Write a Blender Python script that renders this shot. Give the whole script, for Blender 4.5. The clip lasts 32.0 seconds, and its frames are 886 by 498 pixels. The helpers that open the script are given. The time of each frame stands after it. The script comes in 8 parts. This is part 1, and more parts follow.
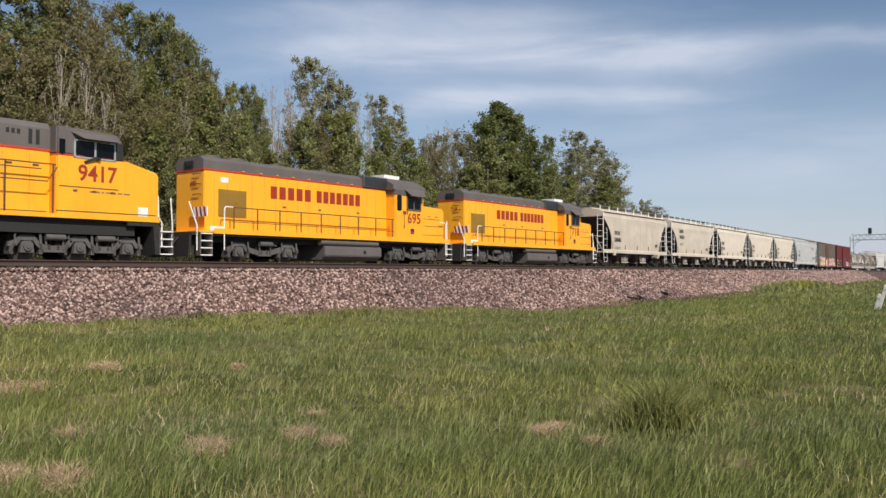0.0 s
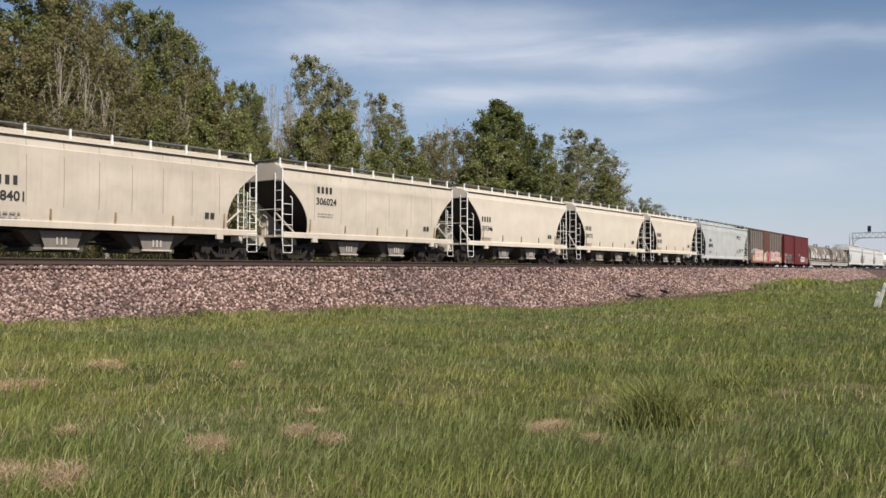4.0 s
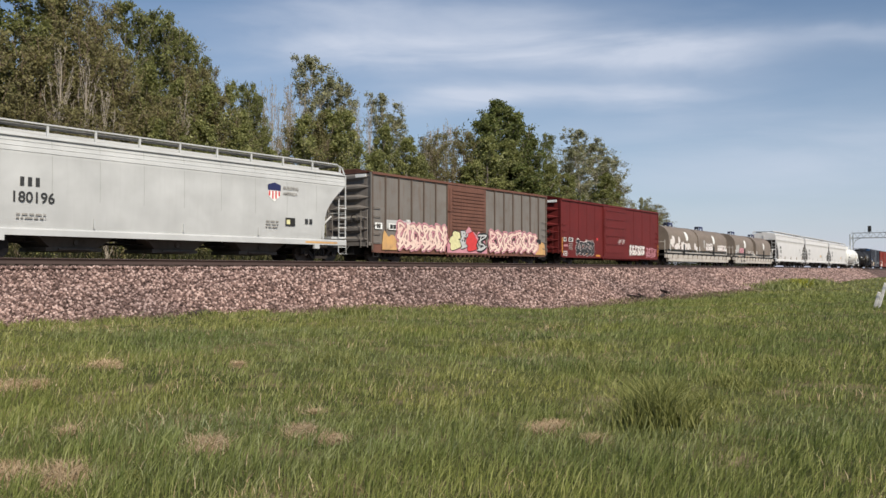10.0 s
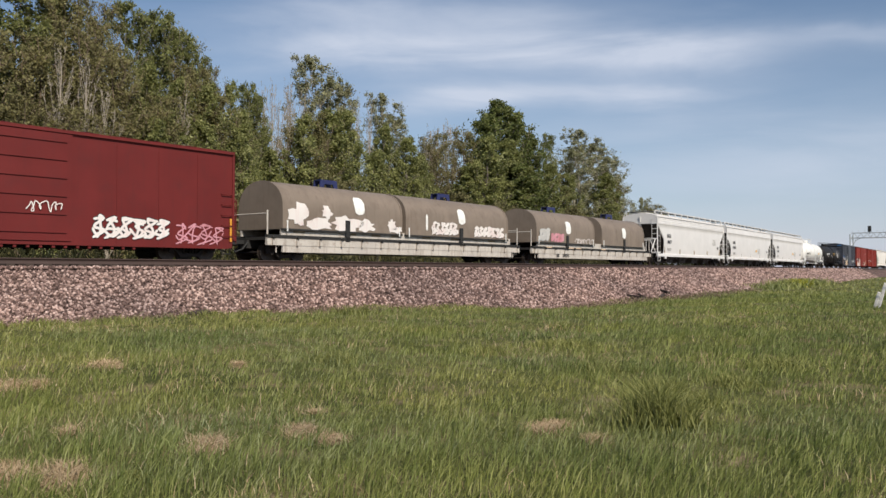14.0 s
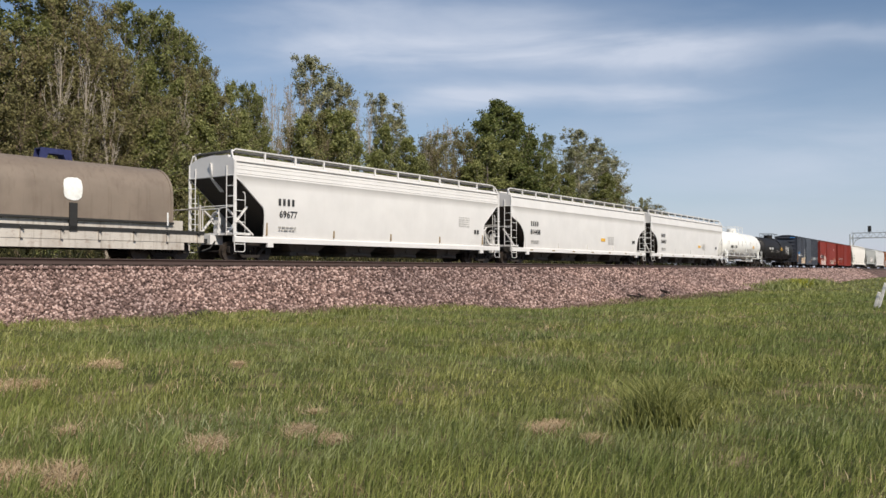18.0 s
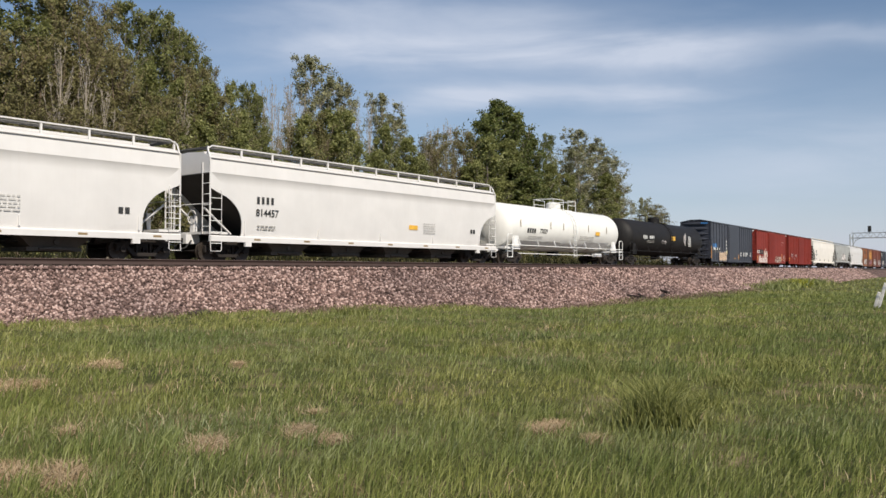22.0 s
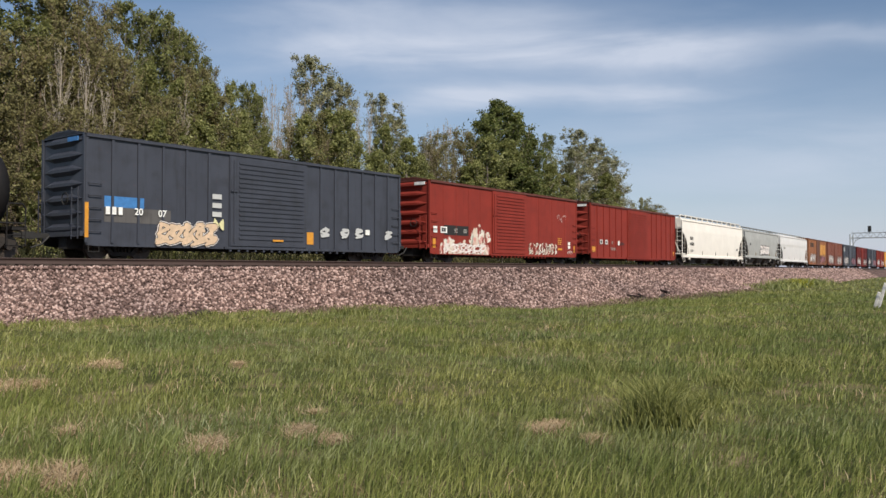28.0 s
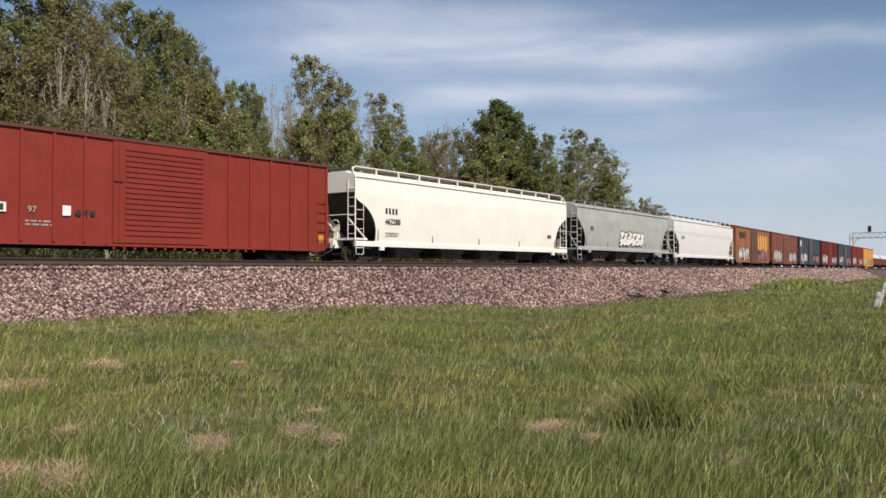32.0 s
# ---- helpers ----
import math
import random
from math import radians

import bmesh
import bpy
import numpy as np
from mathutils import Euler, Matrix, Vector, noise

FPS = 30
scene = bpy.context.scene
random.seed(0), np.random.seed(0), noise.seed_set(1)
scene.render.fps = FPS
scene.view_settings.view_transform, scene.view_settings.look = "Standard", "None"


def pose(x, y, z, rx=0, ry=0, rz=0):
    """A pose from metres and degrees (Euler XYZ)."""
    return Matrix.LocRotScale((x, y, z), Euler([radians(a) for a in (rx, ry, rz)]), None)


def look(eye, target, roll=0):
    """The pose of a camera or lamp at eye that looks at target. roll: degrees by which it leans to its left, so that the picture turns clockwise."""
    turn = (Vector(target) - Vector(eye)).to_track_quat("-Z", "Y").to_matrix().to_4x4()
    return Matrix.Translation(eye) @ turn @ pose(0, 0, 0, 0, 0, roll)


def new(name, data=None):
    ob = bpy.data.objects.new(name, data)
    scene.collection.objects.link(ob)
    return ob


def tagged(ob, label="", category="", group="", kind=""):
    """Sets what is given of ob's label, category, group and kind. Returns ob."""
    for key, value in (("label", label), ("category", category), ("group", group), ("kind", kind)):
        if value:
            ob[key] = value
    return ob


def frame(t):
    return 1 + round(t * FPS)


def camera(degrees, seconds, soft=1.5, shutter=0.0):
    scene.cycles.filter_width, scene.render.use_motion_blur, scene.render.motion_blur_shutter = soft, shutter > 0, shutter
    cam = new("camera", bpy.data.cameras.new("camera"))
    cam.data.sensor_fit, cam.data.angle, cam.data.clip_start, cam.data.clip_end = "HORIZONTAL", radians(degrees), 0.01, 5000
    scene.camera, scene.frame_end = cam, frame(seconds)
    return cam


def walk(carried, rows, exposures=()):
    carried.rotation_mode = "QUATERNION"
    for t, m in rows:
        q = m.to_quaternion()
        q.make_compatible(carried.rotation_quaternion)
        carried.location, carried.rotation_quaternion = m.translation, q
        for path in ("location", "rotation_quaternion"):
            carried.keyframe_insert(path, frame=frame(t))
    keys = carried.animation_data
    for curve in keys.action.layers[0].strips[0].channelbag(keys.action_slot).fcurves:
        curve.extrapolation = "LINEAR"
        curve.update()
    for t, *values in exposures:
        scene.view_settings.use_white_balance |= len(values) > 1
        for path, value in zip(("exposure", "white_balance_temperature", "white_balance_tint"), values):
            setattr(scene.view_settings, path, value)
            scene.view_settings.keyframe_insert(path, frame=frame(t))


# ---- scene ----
# ---------------------------------------------------------------- camera
EYE = (0.0, 0.0, 1.5)
HEADING, PITCH = 39.632, 1.4377
RAIL_Z = 1.863
cam = camera(55.804, 32.0, soft=1.5)


def aim(dx, dy):
    """The camera's pose, turned by a small shake of the tripod head, in degrees."""
    return pose(*EYE, 90 + PITCH + dy, 0, HEADING - 90 + dx)


walk(cam, [(0.0, aim(0.02, 0.135)), (0.5, aim(0.25, 0.09)), (1.0, aim(0.2, 0.02)), (1.5, aim(0.2, 0.0)), (3.0, aim(0.2, 0.0)),
           (3.5, aim(0.08, 0.0)), (5.5, aim(-0.08, 0.0)), (6.0, aim(-0.04, 0.0)), (7.0, aim(0.0, 0.0)), (32.0, aim(0.0, 0.0))])

# ---------------------------------------------------------------- sun and sky
SUN_AZ, SUN_EL = radians(250), radians(41)      # where the sun stands: azimuth from +X to +Y, height
sun = new("sun", bpy.data.lights.new("sun", "SUN"))
sun.data.energy, sun.data.angle, sun.data.color = 5.0, radians(0.53), (1.0, 0.93, 0.82)
sun_way = Vector((math.cos(SUN_AZ) * math.cos(SUN_EL), math.sin(SUN_AZ) * math.cos(SUN_EL), math.sin(SUN_EL)))
sun.matrix_world = look(sun_way * 200, (0, 0, 0))
scene.view_settings.exposure = -0.03


def build_world():
    w = bpy.data.worlds.new("sky")
    scene.world = w
    w.use_nodes = True
    nt = w.node_tree
    nt.nodes.clear()
    N, L = nt.nodes.new, nt.links.new
    out, bg = N("ShaderNodeOutputWorld"), N("ShaderNodeBackground")
    sky = N("ShaderNodeTexSky")
    sky.sky_type, sky.sun_disc = "NISHITA", False
    sky.sun_elevation, sky.sun_rotation = SUN_EL, math.pi / 2 - SUN_AZ
    sky.air_density, sky.dust_density, sky.ozone_density = 1.0, 0.5, 3.0
    tc = N("ShaderNodeTexCoord")
    # thin cirrus everywhere, and the long streaks that hang over the railway
    def math_node(op, p, q=None, r=None):
        n = N("ShaderNodeMath")
        n.operation = op
        for i, v in enumerate((p, q, r)):
            if v is None:
                continue
            if isinstance(v, (int, float)):
                n.inputs[i].default_value = v
            else:
                L(v, n.inputs[i])
        return n.outputs[0]

    def dot(v):
        n = N("ShaderNodeVectorMath")
        n.operation = "DOT_PRODUCT"
        L(tc.outputs["Generated"], n.inputs[0])
        n.inputs[1].default_value = v
        return n.outputs["Value"]

    def noise_node(scale, detail, stretch, distortion=0.0):
        mp = N("ShaderNodeMapping")
        mp.inputs["Rotation"].default_value = (0, 0, radians(-40))
        mp.inputs["Scale"].default_value = stretch
        no = N("ShaderNodeTexNoise")
        no.inputs["Scale"].default_value, no.inputs["Detail"].default_value, no.inputs["Roughness"].default_value = scale, detail, 0.55
        no.inputs["Distortion"].default_value = distortion
        L(tc.outputs["Generated"], mp.inputs["Vector"])
        L(mp.outputs["Vector"], no.inputs["Vector"])
        return no.outputs["Fac"]

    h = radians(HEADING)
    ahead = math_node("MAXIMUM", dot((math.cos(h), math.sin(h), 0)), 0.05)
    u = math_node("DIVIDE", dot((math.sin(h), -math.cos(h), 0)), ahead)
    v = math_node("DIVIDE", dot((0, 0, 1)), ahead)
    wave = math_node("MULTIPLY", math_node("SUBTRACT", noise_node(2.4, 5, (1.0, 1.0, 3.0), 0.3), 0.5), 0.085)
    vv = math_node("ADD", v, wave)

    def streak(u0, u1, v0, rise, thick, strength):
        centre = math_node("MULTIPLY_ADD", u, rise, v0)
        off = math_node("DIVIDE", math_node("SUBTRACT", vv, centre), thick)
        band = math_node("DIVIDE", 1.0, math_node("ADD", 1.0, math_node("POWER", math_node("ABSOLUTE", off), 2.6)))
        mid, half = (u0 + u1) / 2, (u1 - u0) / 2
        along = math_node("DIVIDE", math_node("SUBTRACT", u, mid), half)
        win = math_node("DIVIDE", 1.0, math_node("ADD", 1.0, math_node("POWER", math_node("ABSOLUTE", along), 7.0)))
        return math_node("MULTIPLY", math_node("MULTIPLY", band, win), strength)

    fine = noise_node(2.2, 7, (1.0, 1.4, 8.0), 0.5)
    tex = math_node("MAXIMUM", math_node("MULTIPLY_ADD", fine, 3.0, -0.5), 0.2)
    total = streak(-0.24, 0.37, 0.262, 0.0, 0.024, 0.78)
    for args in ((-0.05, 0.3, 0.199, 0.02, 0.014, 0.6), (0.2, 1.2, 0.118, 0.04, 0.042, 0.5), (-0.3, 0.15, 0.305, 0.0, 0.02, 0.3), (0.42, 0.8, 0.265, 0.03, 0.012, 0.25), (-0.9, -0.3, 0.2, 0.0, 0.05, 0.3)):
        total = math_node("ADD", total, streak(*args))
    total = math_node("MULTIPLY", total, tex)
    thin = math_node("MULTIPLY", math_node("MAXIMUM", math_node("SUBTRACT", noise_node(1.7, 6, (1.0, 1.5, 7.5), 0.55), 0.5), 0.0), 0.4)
    # pale haze that thickens towards the horizon all round
    height = math_node("MAXIMUM", dot((0, 0, 1)), 0.0)
    haze = math_node("MULTIPLY", math_node("POWER", math_node("SUBTRACT", 1.0, height), 10.0), 0.74)
    col = sky.outputs["Color"]
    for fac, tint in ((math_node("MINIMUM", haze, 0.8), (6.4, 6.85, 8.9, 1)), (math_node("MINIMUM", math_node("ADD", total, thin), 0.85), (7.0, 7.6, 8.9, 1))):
        mix = N("ShaderNodeMix")
        mix.data_type = "RGBA"
        mix.inputs[7].default_value = tint
        L(fac, mix.inputs[0])
        L(col, mix.inputs[6])
        col = mix.outputs[2]
    L(col, bg.inputs["Color"])
    bg.inputs["Strength"].default_value = 0.093
    L(bg.outputs["Background"], out.inputs["Surface"])


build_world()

# ---------------------------------------------------------------- materials
MATS = {}


def rgba(c):
    return (c[0], c[1], c[2], 1)


class Nodes:
    """A material with a Principled shader and a few helpers to wire it."""

    def __init__(self, name, rough=0.6, metal=0.0, spec=0.5):
        self.m = bpy.data.materials.new(name)
        self.m.use_nodes = True
        self.nt = self.m.node_tree
        self.b = self.nt.nodes["Principled BSDF"]
        self.b.inputs["Roughness"].default_value = rough
        self.b.inputs["Metallic"].default_value = metal
        self.b.inputs["Specular IOR Level"].default_value = spec
        self.tc = self.nt.nodes.new("ShaderNodeTexCoord")

    def link(self, a, b):
        self.nt.links.new(a, b)

    def noise(self, scale, detail=4, stretch=None, space="Object", rough=0.55):
        n = self.nt.nodes.new("ShaderNodeTexNoise")
        n.inputs["Scale"].default_value, n.inputs["Detail"].default_value, n.inputs["Roughness"].default_value = scale, detail, rough
        src = self.tc.outputs[space]
        if stretch:
            mp = self.nt.nodes.new("ShaderNodeMapping")
            mp.inputs["Scale"].default_value = stretch
            self.link(src, mp.inputs["Vector"])
            src = mp.outputs["Vector"]
        self.link(src, n.inputs["Vector"])
        return n.outputs["Fac"]

    def ramp(self, fac, lo, hi, c0=(0, 0, 0), c1=(1, 1, 1)):
        r = self.nt.nodes.new("ShaderNodeValToRGB")
        e = r.color_ramp.elements
        e[0].position, e[1].position = lo, hi
        e[0].color, e[1].color = rgba(c0), rgba(c1)
        self.link(fac, r.inputs["Fac"])
        return r.outputs["Color"]

    def mix(self, fac, a, b, kind="MIX"):
        m = self.nt.nodes.new("ShaderNodeMix")
        m.data_type, m.blend_type = "RGBA", kind
        for sock, v in ((m.inputs[0], fac), (m.inputs[6], a), (m.inputs[7], b)):
            if isinstance(v, bpy.types.NodeSocket):
                self.link(v, sock)
            elif isinstance(v, (int, float)):
                sock.default_value = v
            else:
                sock.default_value = rgba(v)
        return m.outputs[2]

    def bump(self, fac, strength, dist):
        b = self.nt.nodes.new("ShaderNodeBump")
        b.inputs["Strength"].default_value, b.inputs["Distance"].default_value = strength, dist
        self.link(fac, b.inputs["Height"])
        self.link(b.outputs["Normal"], self.b.inputs["Normal"])

    def color(self, c):
        if isinstance(c, bpy.types.NodeSocket):
            self.link(c, self.b.inputs["Base Color"])
        else:
            self.b.inputs["Base Color"].default_value = rgba(c)
        return self.m


def paint(name, c, rough=0.45, dirt=0.35, dirt_c=(0.09, 0.065, 0.045), streak=0.3, rust=0.0, spec=0.4):
    """Weathered sheet-metal paint: fading, dirt in clouds, streaks that run down, spots of rust."""
    if name in MATS:
        return MATS[name]
    n = Nodes(name, rough, 0, spec)
    even = 0.5 if max(c) > 0.6 else 1.0
    fade = n.ramp(n.noise(0.7, 3), 0.3, 0.7, [v * (1 - 0.12 * even) for v in c], [min(1, v * (1 + 0.08 * even)) for v in c])
    cloud = n.ramp(n.noise(1.6, 6), 0.5, 0.85)
    k = n.nt.nodes.new("ShaderNodeMath")
    k.operation = "MULTIPLY"
    n.link(cloud, k.inputs[0])
    k.inputs[1].default_value = dirt
    col = n.mix(k.outputs[0], fade, dirt_c)
    run = n.ramp(n.noise(2.2, 5, (3.2, 3.2, 0.22)), 0.52, 0.8)
    k2 = n.nt.nodes.new("ShaderNodeMath")
    k2.operation = "MULTIPLY"
    n.link(run, k2.inputs[0])
    k2.inputs[1].default_value = streak
    col = n.mix(k2.outputs[0], col, dirt_c)
    if rust:
        spot = n.ramp(n.noise(5.5, 7), 0.62 - rust * 0.1, 0.68)
        k3 = n.nt.nodes.new("ShaderNodeMath")
        k3.operation = "MULTIPLY"
        n.link(spot, k3.inputs[0])
        k3.inputs[1].default_value = min(1.0, rust)
        col = n.mix(k3.outputs[0], col, (0.16, 0.06, 0.03))
    n.bump(n.noise(1.1, 3), 0.12, 0.03)
    MATS[name] = n.color(col)
    return MATS[name]


def plain(name, c, rough=0.6, metal=0.0, var=0.15, spec=0.5):
    if name in MATS:
        return MATS[name]
    n = Nodes(name, rough, metal, spec)
    col = n.ramp(n.noise(6, 4), 0.3, 0.7, [v * (1 - var) for v in c], [min(1, v * (1 + var)) for v in c])
    MATS[name] = n.color(col)
    return MATS[name]


def peeling(name):
    """Old sprayed paint in pale, pink and green-grey patches that flakes off red steel."""
    n = Nodes(name, 0.65, 0, 0.25)
    col = n.ramp(n.noise(1.7, 5, (1.0, 1.0, 0.6)), 0.42, 0.6, (0.62, 0.5, 0.4), (0.7, 0.66, 0.58))
    col = n.mix(n.ramp(n.noise(2.6, 6, (1.3, 1.0, 0.7)), 0.52, 0.58), col, (0.58, 0.28, 0.24))
    col = n.mix(n.ramp(n.noise(3.1, 6, (2.0, 1.0, 0.5)), 0.58, 0.63), col, (0.3, 0.33, 0.27))
    col = n.mix(n.ramp(n.noise(4.2, 8, (1.0, 1.0, 0.5)), 0.53, 0.57), col, (0.22, 0.035, 0.025))
    return n.color(col)


M_YELLOW = paint("armour_yellow_paint", (0.93, 0.42, 0.022), 0.38, 0.12, (0.3, 0.14, 0.02), 0.16)
M_LOCO_GREY = paint("harbour_grey_paint", (0.128, 0.112, 0.106), 0.55, 0.25)
M_RED = plain("signal_red_paint", (0.5, 0.045, 0.02), 0.5)
M_LETTER_RED = plain("lettering_red", (0.33, 0.03, 0.012), 0.5)
M_TRUCK_GREY = paint("running_gear_grey", (0.105, 0.098, 0.094), 0.7, 0.6, (0.03, 0.026, 0.022), 0.5)
M_BLACK = plain("grimy_black", (0.018, 0.017, 0.016), 0.75)
M_UNDER = plain("underframe_black", (0.022, 0.02, 0.018), 0.85, 0, 0.4)
M_WHEEL = plain("worn_wheel_steel", (0.07, 0.054, 0.043), 0.5, 0.5, 0.3)
M_TRUCK = paint("rusty_truck_casting", (0.024, 0.019, 0.016), 0.8, 0.6, (0.036, 0.025, 0.018), 0.3)
M_WHITE = plain("white_stencil_paint", (0.78, 0.77, 0.73), 0.6)
M_HANDRAIL = plain("white_handrail_paint", (0.8, 0.79, 0.76), 0.5)
M_CREAM = paint("cream_hopper_paint", (0.685, 0.6, 0.495), 0.5, 0.12, (0.36, 0.26, 0.17), 0.12)
M_TAN = paint("greyed_cream_paint", (0.565, 0.49, 0.405), 0.6, 0.2, (0.3, 0.22, 0.16), 0.25)
M_TAN_LIGHT = paint("light_cream_paint", (0.59, 0.515, 0.425), 0.55, 0.2, (0.32, 0.23, 0.16), 0.25)
M_GREY_HOP = paint("pale_grey_hopper_paint", (0.5, 0.5, 0.485), 0.5, 0.1, (0.3, 0.29, 0.27), 0.14)
M_MID_GREY = paint("mid_grey_hopper_paint", (0.38, 0.38, 0.36), 0.55, 0.3, (0.16, 0.15, 0.13), 0.35)
M_WHITE_HOP = paint("white_hopper_paint", (0.685, 0.66, 0.635), 0.42, 0.06, (0.5, 0.43, 0.36), 0.09)
M_IVORY = paint("ivory_hopper_paint", (0.82, 0.765, 0.685), 0.45, 0.06, (0.5, 0.4, 0.3), 0.1)
M_TANK_WHITE = paint("white_tank_paint", (0.82, 0.8, 0.75), 0.4, 0.1, (0.5, 0.47, 0.4), 0.12)
M_TANK_GRIME = paint("grey_grime_on_white", (0.62, 0.6, 0.57), 0.6, 0.9, (0.4, 0.37, 0.34), 0.9)
M_TANK_BLACK = paint("black_tank_paint", (0.014, 0.0125, 0.012), 0.6, 0.5, (0.04, 0.032, 0.028), 0.3, 0.0, 0.25)
M_BOX_BROWN = paint("weathered_taupe_paint", (0.185, 0.168, 0.15), 0.65, 0.55, (0.13, 0.085, 0.06), 0.7, 0.2)
M_BOX_ROOF_BROWN = paint("rusted_roof_brown", (0.16, 0.072, 0.05), 0.75, 0.8, (0.085, 0.038, 0.028), 0.8, 0.4)
M_ROOF_RED = paint("grimy_red_roof", (0.12, 0.036, 0.028), 0.75, 0.6, (0.06, 0.028, 0.022), 0.6, 0.2)
M_BOX_MAROON = paint("maroon_boxcar_paint", (0.136, 0.018, 0.0165), 0.55, 0.4, (0.08, 0.02, 0.019), 0.35, 0.0, 0.25)
M_BOX_BLUE = paint("slate_blue_boxcar_paint", (0.05, 0.054, 0.069), 0.42, 0.7, (0.024, 0.023, 0.025), 0.6, 0.06)
M_BOX_RED = paint("oxide_red_boxcar_paint", (0.228, 0.03, 0.02), 0.65, 0.4, (0.13, 0.024, 0.018), 0.5, 0.0, 0.25)
M_BOX_ORANGE = paint("faded_orange_boxcar_paint", (0.31, 0.125, 0.055), 0.65, 0.6, (0.15, 0.075, 0.045), 0.6, 0.3)
M_BOX_RUST = paint("rust_brown_boxcar_paint", (0.21, 0.07, 0.045), 0.65, 0.6, (0.11, 0.05, 0.035), 0.6, 0.3)
M_BOX_YEL = paint("yellow_orange_boxcar_paint", (0.66, 0.33, 0.07), 0.6, 0.3, (0.3, 0.15, 0.06), 0.4)
M_COIL_HOOD = paint("galvanised_hood_brown", (0.215, 0.17, 0.132), 0.55, 0.6, (0.13, 0.094, 0.072), 0.6, 0.08)
M_COIL_DECK = paint("worn_white_coil_car_paint", (0.52, 0.475, 0.42), 0.6, 0.6, (0.2, 0.15, 0.11), 0.7, 0.35)
M_DARK_TEXT = plain("black_stencil_paint", (0.03, 0.03, 0.03), 0.6)
M_FAINT = plain("faint_stencil_grey", (0.5, 0.48, 0.45), 0.6)
M_STENCIL = plain("faded_stencil_grey", (0.3, 0.28, 0.25), 0.6)
M_ORANGE_TAPE = plain("orange_reflective_tape", (0.62, 0.27, 0.03), 0.4)
M_TAPE_BROWN = plain("faded_brown_tape", (0.27, 0.19, 0.1), 0.5)
M_GLASS = plain("dark_cab_glass", (0.004, 0.004, 0.005), 0.12, 0.0, 0.15, 0.18)
M_RAILING = plain("dark_brown_railing_paint", (0.11, 0.06, 0.03), 0.6)
M_RAIL = paint("rusty_rail_steel", (0.055, 0.033, 0.027), 0.7, 0.4, (0.035, 0.023, 0.019), 0.2)
M_RAIL_TOP = plain("polished_rail_head", (0.28, 0.26, 0.25), 0.3, 0.8)
M_TIE = paint("creosoted_tie_wood", (0.05, 0.035, 0.027), 0.85, 0.4, (0.09, 0.07, 0.055), 0.3)
M_GALV = plain("galvanised_steel", (0.42, 0.43, 0.43), 0.45, 0.4)
M_POST_WHITE = plain("weathered_white_wood", (0.55, 0.53, 0.5), 0.8, 0, 0.25)
M_NOTICE = plain("yellow_placard", (0.75, 0.42, 0.05), 0.5)
M_SEAM = plain("dusty_weld_seam", (0.3, 0.26, 0.2), 0.7)
M_BLUE = plain("faded_blue_paint", (0.05, 0.18, 0.42), 0.5)
M_NAVY = plain("dark_blue_bracket_paint", (0.02, 0.025, 0.09), 0.5)
M_POST_BROWN = paint("rusty_side_post", (0.115, 0.085, 0.066), 0.7, 0.6, (0.07, 0.045, 0.034), 0.6, 0.3)
M_PINK = paint("spray_pink", (0.6, 0.28, 0.32), 0.6, 0.8, (0.34, 0.1, 0.1), 0.7)
M_SPRAY_WHITE = paint("spray_white", (0.75, 0.7, 0.66), 0.6, 0.5, (0.6, 0.36, 0.34), 0.4)
M_PEELED = peeling("peeling_pale_spray")
M_SPRAY_MAROON = plain("spray_dark_maroon", (0.12, 0.02, 0.03), 0.6)
M_SPRAY_BLACK = plain("spray_black", (0.02, 0.02, 0.022), 0.6)
M_SPRAY_RED = plain("spray_red", (0.6, 0.05, 0.05), 0.6)
M_SPRAY_YELLOW = plain("spray_pale_yellow", (0.66, 0.62, 0.33), 0.6)
M_SPRAY_ORANGE = paint("spray_orange", (0.62, 0.36, 0.14), 0.6, 0.8, (0.3, 0.2, 0.14), 0.7, 0.3)
M_CREAM_SPRAY = paint("spray_cream_pink", (0.78, 0.6, 0.5), 0.6, 0.8, (0.72, 0.36, 0.36), 0.4)
M_SPRAY_BEIGE = plain("spray_beige", (0.62, 0.45, 0.3), 0.6)


def ground_material():
    n = Nodes("meadow_soil_and_thatch", 0.95, 0, 0.1)
    green = n.ramp(n.noise(0.35, 5, None, "Object"), 0.35, 0.65, (0.07, 0.08, 0.025), (0.14, 0.14, 0.048))
    straw = n.ramp(n.noise(1.3, 6, None, "Object"), 0.5, 0.72)
    col = n.mix(straw, green, (0.27, 0.21, 0.12))
    fine = n.ramp(n.noise(22, 5, None, "Object"), 0.3, 0.7, (0.55, 0.55, 0.55), (1.2, 1.2, 1.2))
    col = n.mix(1.0, col, fine, "MULTIPLY")
    n.bump(n.noise(14, 5, None, "Object"), 0.9, 0.06)
    return n.color(col)


